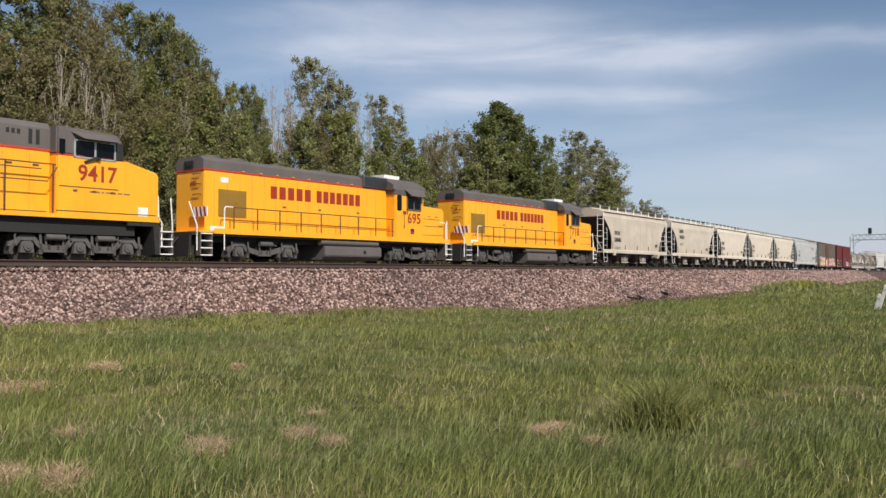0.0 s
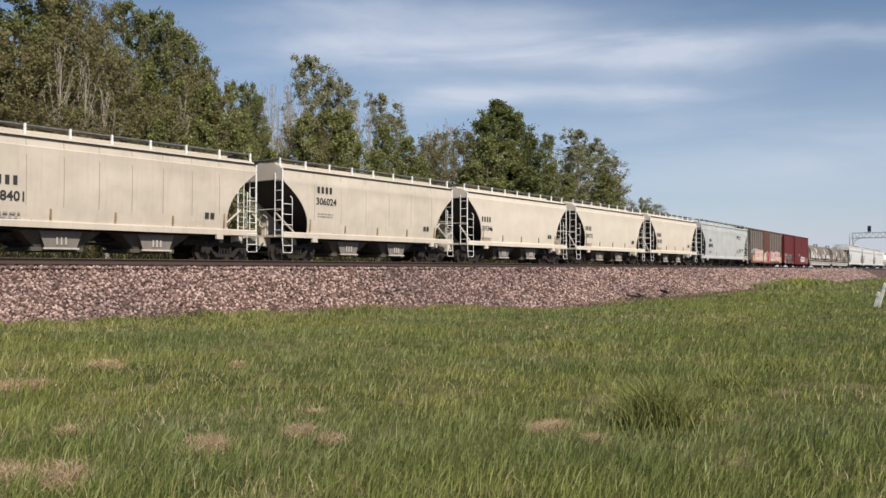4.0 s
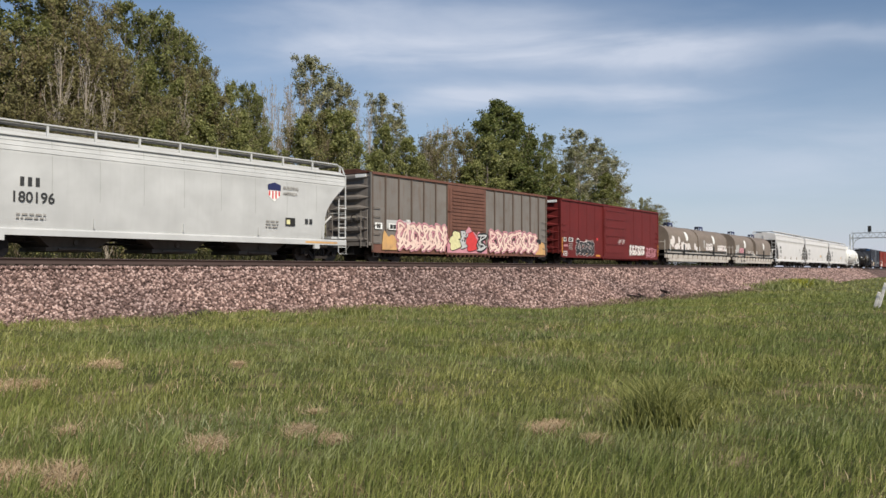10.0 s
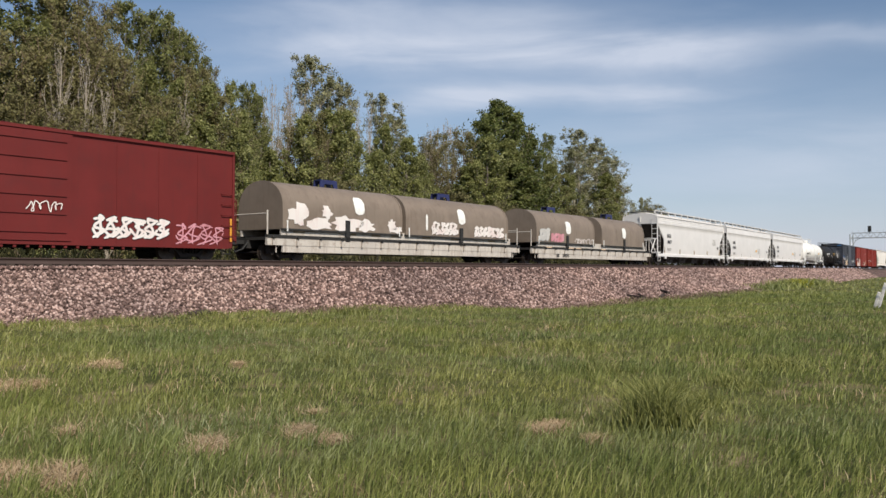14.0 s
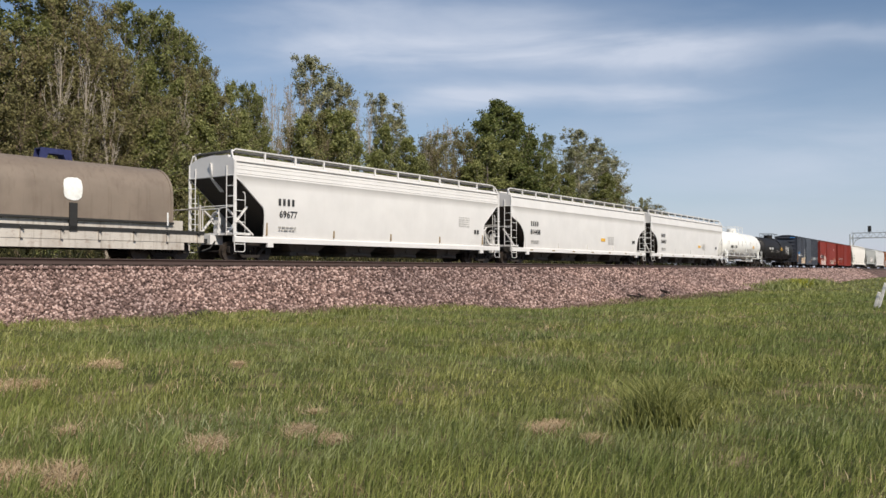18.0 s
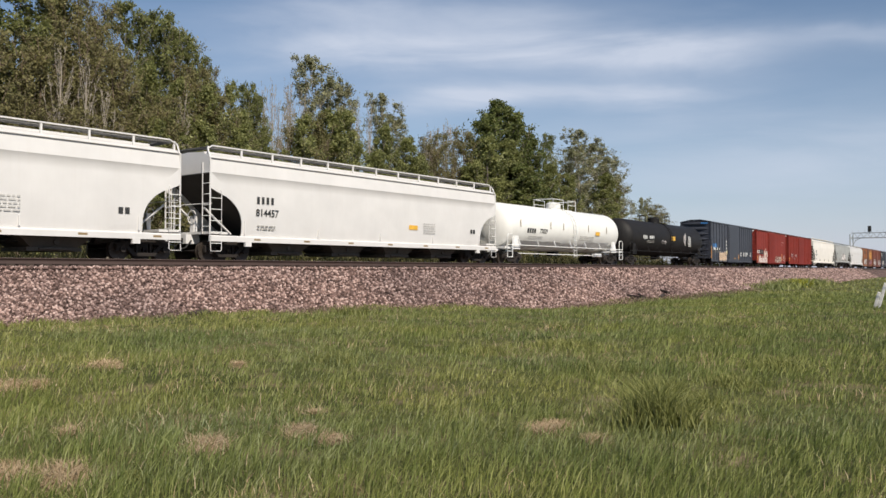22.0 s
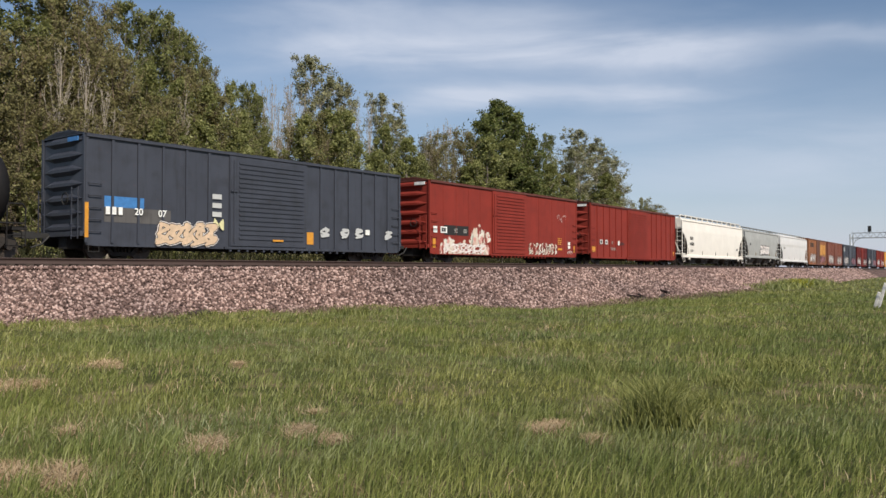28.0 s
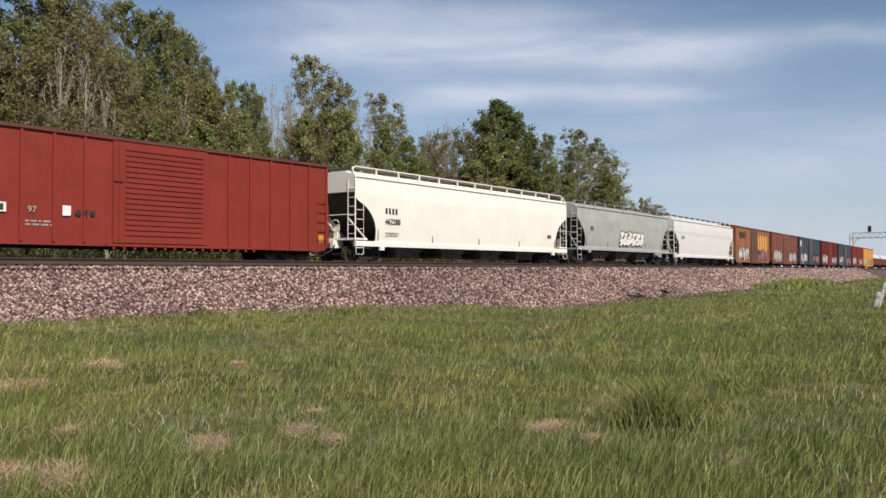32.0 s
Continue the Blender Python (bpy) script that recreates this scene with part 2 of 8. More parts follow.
def ballast_material(name="crushed_pink_granite", scale=17):
    n = Nodes(name, 0.9, 0, 0.2)
    v = n.nt.nodes.new("ShaderNodeTexVoronoi")
    v.inputs["Scale"].default_value = scale
    n.link(n.tc.outputs["Object"], v.inputs["Vector"])
    sep = n.nt.nodes.new("ShaderNodeSeparateColor")
    n.link(v.outputs["Color"], sep.inputs["Color"])
    stone = n.ramp(sep.outputs["Red"], 0.0, 1.0, (0.045, 0.031, 0.027), (0.23, 0.16, 0.14))
    patch = n.ramp(n.noise(0.5, 4), 0.35, 0.7, (0.8, 0.74, 0.72), (1.1, 1.05, 1.03))
    col = n.mix(1.0, stone, patch, "MULTIPLY")
    n.bump(v.outputs["Distance"], 1.0, 0.05)
    return n.color(col)


def island_material(name, c0, c1, c2, rough=0.75, trans=0.0, spec=0.2, lo=(0.82, 0.82, 0.8), hi=(1.15, 1.12, 1.05)):
    """Pieces of one mesh that differ from one another: leaves, blades, stones."""
    n = Nodes(name, rough, 0, spec)
    g = n.nt.nodes.new("ShaderNodeNewGeometry")
    r = n.nt.nodes.new("ShaderNodeValToRGB")
    e = r.color_ramp.elements
    e[0].position, e[1].position = 0.0, 1.0
    e[0].color, e[1].color = rgba(c0), rgba(c2)
    m = r.color_ramp.elements.new(0.55)
    m.color = rgba(c1)
    n.link(g.outputs["Random Per Island"], r.inputs["Fac"])
    big = n.ramp(n.noise(0.25, 3), 0.35, 0.65, lo, hi)
    col = n.mix(1.0, r.outputs["Color"], big, "MULTIPLY")
    n.color(col)
    if trans:
        t = n.nt.nodes.new("ShaderNodeBsdfTranslucent")
        n.link(col, t.inputs["Color"])
        mx = n.nt.nodes.new("ShaderNodeMixShader")
        mx.inputs[0].default_value = trans
        n.link(n.b.outputs[0], mx.inputs[1])
        n.link(t.outputs[0], mx.inputs[2])
        n.link(mx.outputs[0], n.nt.nodes["Material Output"].inputs["Surface"])
    return n.m


M_GROUND = ground_material()
M_BALLAST = ballast_material()
M_STONE = island_material("ballast_stone", (0.075, 0.048, 0.043), (0.235, 0.153, 0.138), (0.56, 0.41, 0.375), 0.8)
M_BLADE = island_material("grass_blade", (0.17, 0.19, 0.055), (0.305, 0.318, 0.105), (0.44, 0.44, 0.22), 0.6, 0.35, 0.2, (0.78, 0.85, 0.92), (1.16, 1.1, 0.98))
M_BLADE_DARK = island_material("lush_grass_blade", (0.13, 0.162, 0.045), (0.25, 0.28, 0.085), (0.4, 0.41, 0.17), 0.6, 0.35, 0.2, (0.82, 0.88, 0.9), (1.16, 1.1, 0.95))
M_BLADE_RANK = island_material("rank_olive_grass_blade", (0.14, 0.16, 0.048), (0.265, 0.275, 0.085), (0.42, 0.41, 0.17), 0.6, 0.35)
M_DEAD = island_material("dead_brown_weeds", (0.11, 0.075, 0.058), (0.22, 0.155, 0.12), (0.38, 0.29, 0.22), 0.85)
M_STRAW = island_material("dry_straw", (0.3, 0.21, 0.12), (0.47, 0.35, 0.22), (0.62, 0.5, 0.35), 0.8, 0.15)
M_LEAF_GREEN = island_material("spring_green_leaves", (0.1, 0.115, 0.04), (0.18, 0.195, 0.066), (0.31, 0.315, 0.13), 0.5, 0.4)
M_LEAF_OLIVE = island_material("olive_budding_leaves", (0.11, 0.1, 0.044), (0.19, 0.174, 0.074), (0.31, 0.285, 0.14), 0.55, 0.35)
M_LEAF_WILLOW = island_material("yellow_green_willow_leaves", (0.13, 0.148, 0.048), (0.25, 0.265, 0.095), (0.42, 0.42, 0.19), 0.5, 0.4)
M_LEAF_GREY = island_material("grey_green_leaves", (0.16, 0.165, 0.088), (0.3, 0.3, 0.17), (0.5, 0.485, 0.31), 0.45, 0.4)
M_LEAF_DEEP = island_material("deep_green_leaves", (0.065, 0.085, 0.026), (0.13, 0.155, 0.048), (0.27, 0.285, 0.11), 0.45, 0.35)
M_BARK_PALE = paint("pale_grey_bark", (0.36, 0.31, 0.25), 0.9, 0.4, (0.2, 0.17, 0.13), 0.25)
# brush stems near-black, so that their colour stands in for shade
M_BRUSH = island_material("shade_dark_brush_stems", (0.012, 0.013, 0.006), (0.028, 0.03, 0.012), (0.06, 0.06, 0.026), 0.9)
M_TWIG = paint("brown_twigs_in_bud", (0.2, 0.148, 0.105), 0.9, 0.4, (0.13, 0.095, 0.07), 0.2)
M_BARK = paint("grey_bark", (0.22, 0.185, 0.15), 0.9, 0.5, (0.12, 0.1, 0.08), 0.3)
M_YELLOW_WEED = island_material("yellow_flowering_weed", (0.2, 0.25, 0.03), (0.4, 0.4, 0.05), (0.6, 0.5, 0.06), 0.6, 0.2)


# ---------------------------------------------------------------- mesh helpers
def box(bm, x0, x1, y0, y1, z0, z1):
    vs = [bm.verts.new((x, y, z)) for x in (x0, x1) for y in (y0, y1) for z in (z0, z1)]
    for f in ((0, 1, 3, 2), (4, 6, 7, 5), (0, 4, 5, 1), (2, 3, 7, 6), (0, 2, 6, 4), (1, 5, 7, 3)):
        bm.faces.new([vs[i] for i in f])


def prism(bm, pts, y0, y1):
    """A flat outline in x, z drawn out from y0 to y1."""
    a = [bm.verts.new((x, y0, z)) for x, z in pts]
    b = [bm.verts.new((x, y1, z)) for x, z in pts]
    n = len(pts)
    bm.faces.new(a)
    bm.faces.new(b[::-1])
    for i in range(n):
        bm.faces.new((a[i], b[i], b[(i + 1) % n], a[(i + 1) % n]))


def prism_x(bm, pts, x0, x1):
    """An outline in y, z drawn out from x0 to x1."""
    a = [bm.verts.new((x0, y, z)) for y, z in pts]
    b = [bm.verts.new((x1, y, z)) for y, z in pts]
    n = len(pts)
    bm.faces.new(a)
    bm.faces.new(b[::-1])
    for i in range(n):
        bm.faces.new((a[i], b[i], b[(i + 1) % n], a[(i + 1) % n]))


def rod(bm, pts, r=0.02, n=5):
    """A bent bar through the points."""
    pts = [Vector(p) for p in pts]
    rings = []
    for i, p in enumerate(pts):
        d = (pts[min(i + 1, len(pts) - 1)] - pts[max(i - 1, 0)]).normalized()
        q = d.to_track_quat("Z", "Y")
        rings.append([bm.verts.new(p + q @ Vector((r * math.cos(2 * math.pi * k / n), r * math.sin(2 * math.pi * k / n), 0))) for k in range(n)])
    for a, b in zip(rings, rings[1:]):
        for k in range(n):
            bm.faces.new((a[k], a[(k + 1) % n], b[(k + 1) % n], b[k]))
    bm.faces.new(rings[0][::-1])
    bm.faces.new(rings[-1])


def disc(bm, x, z, y0, y1, r, n=16):
    prism(bm, [(x + r * math.cos(2 * math.pi * k / n), z + r * math.sin(2 * math.pi * k / n)) for k in range(n)], y0, y1)


def mesh_of(name, bm, mat, smooth=False, bevel=0.0):
    bmesh.ops.recalc_face_normals(bm, faces=bm.faces)
    if bevel:
        bmesh.ops.bevel(bm, geom=[e for e in bm.edges if e.calc_face_angle(0) > 0.6], offset=bevel, segments=2, affect="EDGES", clamp_overlap=True)
    me = bpy.data.meshes.new(name)
    bm.to_mesh(me)
    bm.free()
    me.materials.append(mat)
    if smooth:
        me.polygons.foreach_set("use_smooth", [True] * len(me.polygons))
        me.set_sharp_from_angle(angle=radians(35))
    return me


def part(name, bm, material, parent, label="", smooth=False, bevel=0.0):
    ob = new(name, mesh_of(name, bm, material, smooth, bevel))
    ob.parent = parent
    if label:
        tagged(ob, label)
    return ob


def piece(name, me, parent, m=None, label=""):
    """An object of its own on a mesh that others share."""
    ob = new(name, me)
    ob.parent = parent
    if m is not None:
        ob.matrix_basis = m
    if label:
        tagged(ob, label)
    return ob


def raw_mesh(name, verts, faces, mat, smooth=False):
    """A mesh from arrays: verts (n, 3), faces (m, k)."""
    me = bpy.data.meshes.new(name)
    verts, faces = np.asarray(verts, np.float32), np.asarray(faces, np.int32)
    k = faces.shape[1]
    me.vertices.add(len(verts))
    me.vertices.foreach_set("co", verts.ravel())
    me.loops.add(faces.size)
    me.loops.foreach_set("vertex_index", faces.ravel())
    me.polygons.add(len(faces))
    me.polygons.foreach_set("loop_start", np.arange(0, faces.size, k, dtype=np.int32))
    if smooth:
        me.polygons.foreach_set("use_smooth", np.ones(len(faces), bool))
    me.update(calc_edges=True)
    me.validate()
    me.materials.append(mat)
    return me


TEXTS = {}


def text_mesh(txt, size, mat):
    """Built-in lettering as a thin mesh that stands in x, z and faces -y; its middle is the origin."""
    key = (txt, size, mat.name)
    if key not in TEXTS:
        cu = bpy.data.curves.new("lettering", "FONT")
        cu.body, cu.size, cu.align_x, cu.align_y, cu.extrude, cu.resolution_u, cu.offset = txt, size, "CENTER", "CENTER", 0.002, 3, size * 0.018
        ob = bpy.data.objects.new("lettering", cu)
        scene.collection.objects.link(ob)
        bpy.context.view_layer.update()
        me = bpy.data.meshes.new_from_object(ob.evaluated_get(bpy.context.evaluated_depsgraph_get()))
        bpy.data.objects.remove(ob)
        me.transform(Matrix.Rotation(math.pi / 2, 4, "X"))
        me.materials.clear()
        me.materials.append(mat)
        TEXTS[key] = me
    return TEXTS[key]


def lettering(txt, size, mat, parent, x, y, z, stretch=1.0):
    ob = piece("lettering", text_mesh(txt, size, mat), parent, Matrix.Translation((x, y, z)) @ Matrix.Diagonal((stretch, 1, 1, 1)))
    return ob


def bars(mat, parent, x, y, z, w, h, n, gap=0.3, name="marking"):
    """A line of writing that is not lettered: n plain upright bars of the letters' height."""
    bm = bmesh.new()
    step = w / n
    for i in range(n):
        a = x - w / 2 + i * step
        box(bm, a, a + step * (1 - gap) * 0.92, y - 0.003, y + 0.003, z - h / 2, z + h / 2)
    return part(name, bm, mat, parent)


# ---------------------------------------------------------------- the line of the railway
CURVE, S_A, S_B = 1 / 808.0, -10.0, 91.6
TRAIN_Y, NEAR_Y = 30.10, 25.83          # the middle of the far and the near track, where s = 0


def path(s, y0=TRAIN_Y):
    """The place and heading on the track, s metres along it from the spot abreast of the camera."""
    e = min(max(s, S_A), S_B)
    h = CURVE * e
    x, y = math.sin(h) / CURVE, y0 + (1 - math.cos(h)) / CURVE
    off = y0 - TRAIN_Y
    x, y = x - off * math.sin(h), y - off * (1 - math.cos(h))
    return x + (s - e) * math.cos(h), y + (s - e) * math.sin(h), h


def run_to(t):
    """How far the train has run at t seconds, from where it is at 16 s."""
    return 11.2496 * (t - 16) - 0.01607 * (t - 16) ** 2 / 2


def ground_z(x, y):
    """The meadow's height."""
    base = np.interp(x, [-40, 12, 44, 80, 171, 320], [0.18, 0.18, -0.17, -0.06, 0.2, 0.2])
    k = np.clip((np.asarray(y) - 8) / 12, 0, 1)
    k = k * k * (3 - 2 * k)
    z = base * k
    z = z + 0.05 * np.sin(x * 0.35 + 1.0) * np.sin(np.asarray(y) * 0.42) + 0.03 * np.sin(x * 0.9 + np.asarray(y) * 0.7)
    # a shallow ditch along the foot of the ballast
    z = z - 0.32 * np.exp(-((np.asarray(x) - 33) / 5.5) ** 2) * np.exp(-((np.asarray(y) - 20.0) / 2.4) ** 2)
    return z


def build_ground():
    def axis(lo, hi, c0, c1, step):
        a = list(np.arange(c0, c1 + 1e-6, step))
        v, d = c1, step
        while v < hi:
            d *= 1.35
            v += d
            a.append(v)
        v, d = c0, step
        while v > lo:
            d *= 1.35
            v -= d
            a.insert(0, v)
        return np.array(a)

    xs, ys = axis(-2500, 4500, -5, 95, 0.5), axis(-2500, 4500, -3, 75, 0.5)
    gx, gy = np.meshgrid(xs, ys, indexing="ij")
    gz = ground_z(gx, gy)
    far = np.hypot(gx, gy) > 400
    gz[far] = 0
    rng = np.random.default_rng(3)
    near = (np.hypot(gx, gy) < 60)
    gz = gz + near * rng.normal(0, 0.012, gz.shape)
    v = np.stack([gx.ravel(), gy.ravel(), gz.ravel()], 1)
    nx, ny = len(xs), len(ys)
    i = (np.arange(nx - 1)[:, None] * ny + np.arange(ny - 1)[None]).ravel()
    f = np.stack([i, i + ny, i + ny + 1, i + 1], 1)
    ob = new("ground", raw_mesh("ground", v, f, M_GROUND, True))
    tagged(ob, "uneven meadow ground with thatch and bare soil", "ground", kind="structure")


def sweep(profile, s_list, y0):
    """Draws a cross-section (offset from the track's middle, height) along the line."""
    v, f = [], []
    n = len(profile)
    for s in s_list:
        x, y, h = path(s, y0)
        for o, z in profile:
            v.append((x - o * math.sin(h), y + o * math.cos(h), z))
    for i in range(len(s_list) - 1):
        for j in range(n - 1):
            a = i * n + j
            f.append((a, a + n, a + n + 1, a + 1))
    return np.array(v), np.array(f)


S_LINE = list(np.arange(-420, -20, 20.0)) + list(np.arange(-20, 130, 2.0)) + list(np.arange(130, 1100, 20.0))
SHOULDER_Z = RAIL_Z - 0.33


def build_track():
    # ballast bed under both tracks; offsets from the near track
    prof = [(-7.4, -1.1), (-1.95, SHOULDER_Z - 0.06), (-1.75, SHOULDER_Z), (6.2, SHOULDER_Z), (6.5, SHOULDER_Z - 0.06), (11.6, -1.1)]
    v, f = sweep(prof, S_LINE, NEAR_Y)
    bed = new("ballast_bed", raw_mesh("ballast_bed", v, f, M_BALLAST))
    tagged(bed, "raised bed of crushed pinkish granite ballast", "ballast", kind="structure")
    for nm, y0 in (("track_near", NEAR_Y), ("track_far", TRAIN_Y)):
        tr = new(nm)
        tagged(tr, "railway track of rusty rails on dark ties", "track", kind="structure")
        for side in (-0.755, 0.755):
            z = RAIL_Z
            p = [(side - 0.075, z - 0.18), (side - 0.075, z - 0.165), (side - 0.01, z - 0.15), (side - 0.01, z - 0.05), (side - 0.037, z - 0.04),
                 (side - 0.037, z - 0.004), (side + 0.037, z - 0.004), (side + 0.037, z - 0.04), (side + 0.01, z - 0.05), (side + 0.01, z - 0.15),
                 (side + 0.075, z - 0.165), (side + 0.075, z - 0.18)]
            v, f = sweep(p, S_LINE, y0)
            ob = new("rail", raw_mesh("rail", v, f, M_RAIL))
            ob.parent = tr
            v, f = sweep([(side - 0.036, z - 0.002), (side - 0.03, z), (side + 0.03, z), (side + 0.036, z - 0.002)], S_LINE, y0)
            ob = new("rail_head", raw_mesh("rail_head", v, f, M_RAIL_TOP))
            ob.parent = tr
        # ties: those near the camera one by one, the rest in one piece
        bm = bmesh.new()
        box(bm, -0.115, 0.115, -1.3, 1.3, -0.18, 0.0)
        tie = mesh_of("tie", bm, M_TIE)
        bm = bmesh.new()
        box(bm, -0.1, 0.1, -0.93, -0.58, 0.0, 0.02)
        box(bm, -0.1, 0.1, 0.58, 0.93, 0.0, 0.02)
        far_v, far_f = [], []
        rng = random.Random(5)
        for k in range(-40, 500):
            s = k * 0.52 + rng.uniform(-0.03, 0.03)
            x, y, h = path(s, y0)
            m = Matrix.Translation((x, y, RAIL_Z - 0.182 + rng.uniform(-0.012, 0.0))) @ Matrix.Rotation(h + rng.uniform(-0.01, 0.01), 4, "Z")
            if y0 == NEAR_Y and 8 < s < 110:
                piece("tie", tie, tr, m)
            elif s > 5:
                o = len(far_v)
                far_v += [m @ Vector((a, b, c)) for a in (-0.115, 0.115) for b in (-1.3, 1.3) for c in (-0.18, 0.0)]
                far_f += [[o + i for i in q] for q in ((0, 1, 3, 2), (4, 6, 7, 5), (0, 4, 5, 1), (2, 3, 7, 6), (1, 5, 7, 3))]
        ob = new("tie_row", raw_mesh("tie_row", far_v, far_f, M_TIE))
        ob.parent = tr
        tagged(ob, kind="stuff")
        bm.free()


def scatter_stones():
    """Loose stones on the near shoulder and the bed's edge."""
    rng = np.random.default_rng(11)
    octa = np.array([(1, 0, 0), (-1, 0, 0), (0, 1, 0), (0, -1, 0), (0, 0, 1), (0, 0, -1)], float)
    tri = np.array([(0, 2, 4), (2, 1, 4), (1, 3, 4), (3, 0, 4), (2, 0, 5), (1, 2, 5), (3, 1, 5), (0, 3, 5)])
    n = 84000
    u = rng.random(n)
    s = 6 + 150 * u ** 1.9
    o = -1.7 - 4.6 * rng.random(n)
    top = rng.random(n) < 0.12
    o[top] = -1.75 + rng.random(top.sum()) * 0.9
    slope = (SHOULDER_Z + 1.04) / 5.45
    z = np.where(o < -1.95, SHOULDER_Z - 0.06 - (-1.95 - o) * slope, SHOULDER_Z)
    size = rng.uniform(0.028, 0.064, n) * (1 + s / 90)
    e = np.clip(s, S_A, S_B)
    h = CURVE * e
    off = NEAR_Y - TRAIN_Y
    x = np.sin(h) / CURVE - off * np.sin(h) + (s - e) * np.cos(h) - o * np.sin(h)
    y = NEAR_Y + (1 - np.cos(h)) / CURVE - off * (1 - np.cos(h)) + (s - e) * np.sin(h) + o * np.cos(h)
    keep = z > ground_z(x, y) - 0.05
    x, y, z, size = x[keep], y[keep], z[keep], size[keep]
    n = len(x)
    shape = octa[None] * rng.uniform(0.55, 1.3, (n, 6, 1)) * size[:, None, None]
    q = rng.normal(size=(n, 3, 3))
    q = np.linalg.qr(q)[0]
    shape = np.einsum("nij,nkj->nki", q, shape)
    v = shape + np.stack([x, y, z + size * rng.uniform(0.1, 0.75, n)], 1)[:, None]
    f = tri[None] + (np.arange(n) * 6)[:, None, None]
    ob = new("ballast_stones", raw_mesh("ballast_stones", v.reshape(-1, 3), f.reshape(-1, 3), M_STONE))
    tagged(ob, "loose crushed granite stones on the railway shoulder", "ballast", kind="stuff")


# straw-coloured worn spots in the meadow: x, y, half width; each is longer away from the path than across it
PATCHES = [(2.62, 6.2, 0.15), (2.85, 5.85, 0.18), (4.09, 5.88, 0.16), (5.0, 5.82, 0.17), (4.88, 5.26, 0.11), (6.36, 11.77, 0.2), (4.72, 11.19, 0.18), (5.05, 10.98, 0.13),
           (3.72, 7.45, 0.09), (7.7, 10.38, 0.12), (6.58, 4.26, 0.13), (6.93, 4.3, 0.11), (5.94, 6.65, 0.07), (6.42, 3.62, 0.07)]


def value_noise(x, y, scale, seed):
    """Smooth random hills between 0 and 1 over the plane."""
    table = np.random.default_rng(seed).random((64, 64))
    u, w = np.asarray(x) / scale + 31.7, np.asarray(y) / scale + 17.3
    i, j = np.floor(u).astype(int), np.floor(w).astype(int)
    a, b = u - i, w - j
    a, b = a * a * (3 - 2 * a), b * b * (3 - 2 * b)
    t = lambda p, q: table[p % 64, q % 64]
    return (t(i, j) * (1 - a) + t(i + 1, j) * a) * (1 - b) + (t(i, j + 1) * (1 - a) + t(i + 1, j + 1) * a) * b


def blades(rng, x, y, h, w, lean, curl=0.35, az=None):
    """Bent grass blades: five corners and three triangles each."""
    n = len(x)
    z = ground_z(x, y) - 0.02
    az = rng.random(n) * 2 * np.pi if az is None else az
    dx, dy = np.cos(az), np.sin(az)
    face = rng.random(n) * np.pi
    wx, wy = np.cos(face) * w / 2, np.sin(face) * w / 2
    b = np.stack([x, y, z], 1)
    mid = b + np.stack([dx * lean * h * 0.35, dy * lean * h * 0.35, h * 0.58], 1)
    tip = b + np.stack([dx * lean * h * (0.8 + curl), dy * lean * h * (0.8 + curl), h], 1)
    side = np.stack([wx, wy, np.zeros(n)], 1)
    v = np.stack([b - side, b + side, mid - side * 0.75, mid + side * 0.75, tip], 1)
    f = np.array([(0, 1, 3), (0, 3, 2), (2, 3, 4)])[None] + (np.arange(n) * 5)[:, None, None]
    return v.reshape(-1, 3), f.reshape(-1, 3)


def in_patch(x, y):
    r = np.zeros(len(x), bool)
    for px, py, pr in PATCHES:
        d = math.hypot(px, py)
        along, across = ((x - px) * px + (y - py) * py) / d, ((y - py) * px - (x - px) * py) / d
        r |= np.hypot(along / 2.4, across) < pr * (0.75 + 0.55 * value_noise(x, y, 0.12, 9))
    return r


def foot_y(x):
    """Where the ballast runs out into the meadow."""
    top = NEAR_Y - 1.95 + np.where(x < S_B, x * x * CURVE / 2, (S_B ** 2) * CURVE / 2 + (x - S_B) * CURVE * S_B)
    return top - (SHOULDER_Z - 0.06 - ground_z(x, top - 4)) / ((SHOULDER_Z + 1.04) / 5.45)


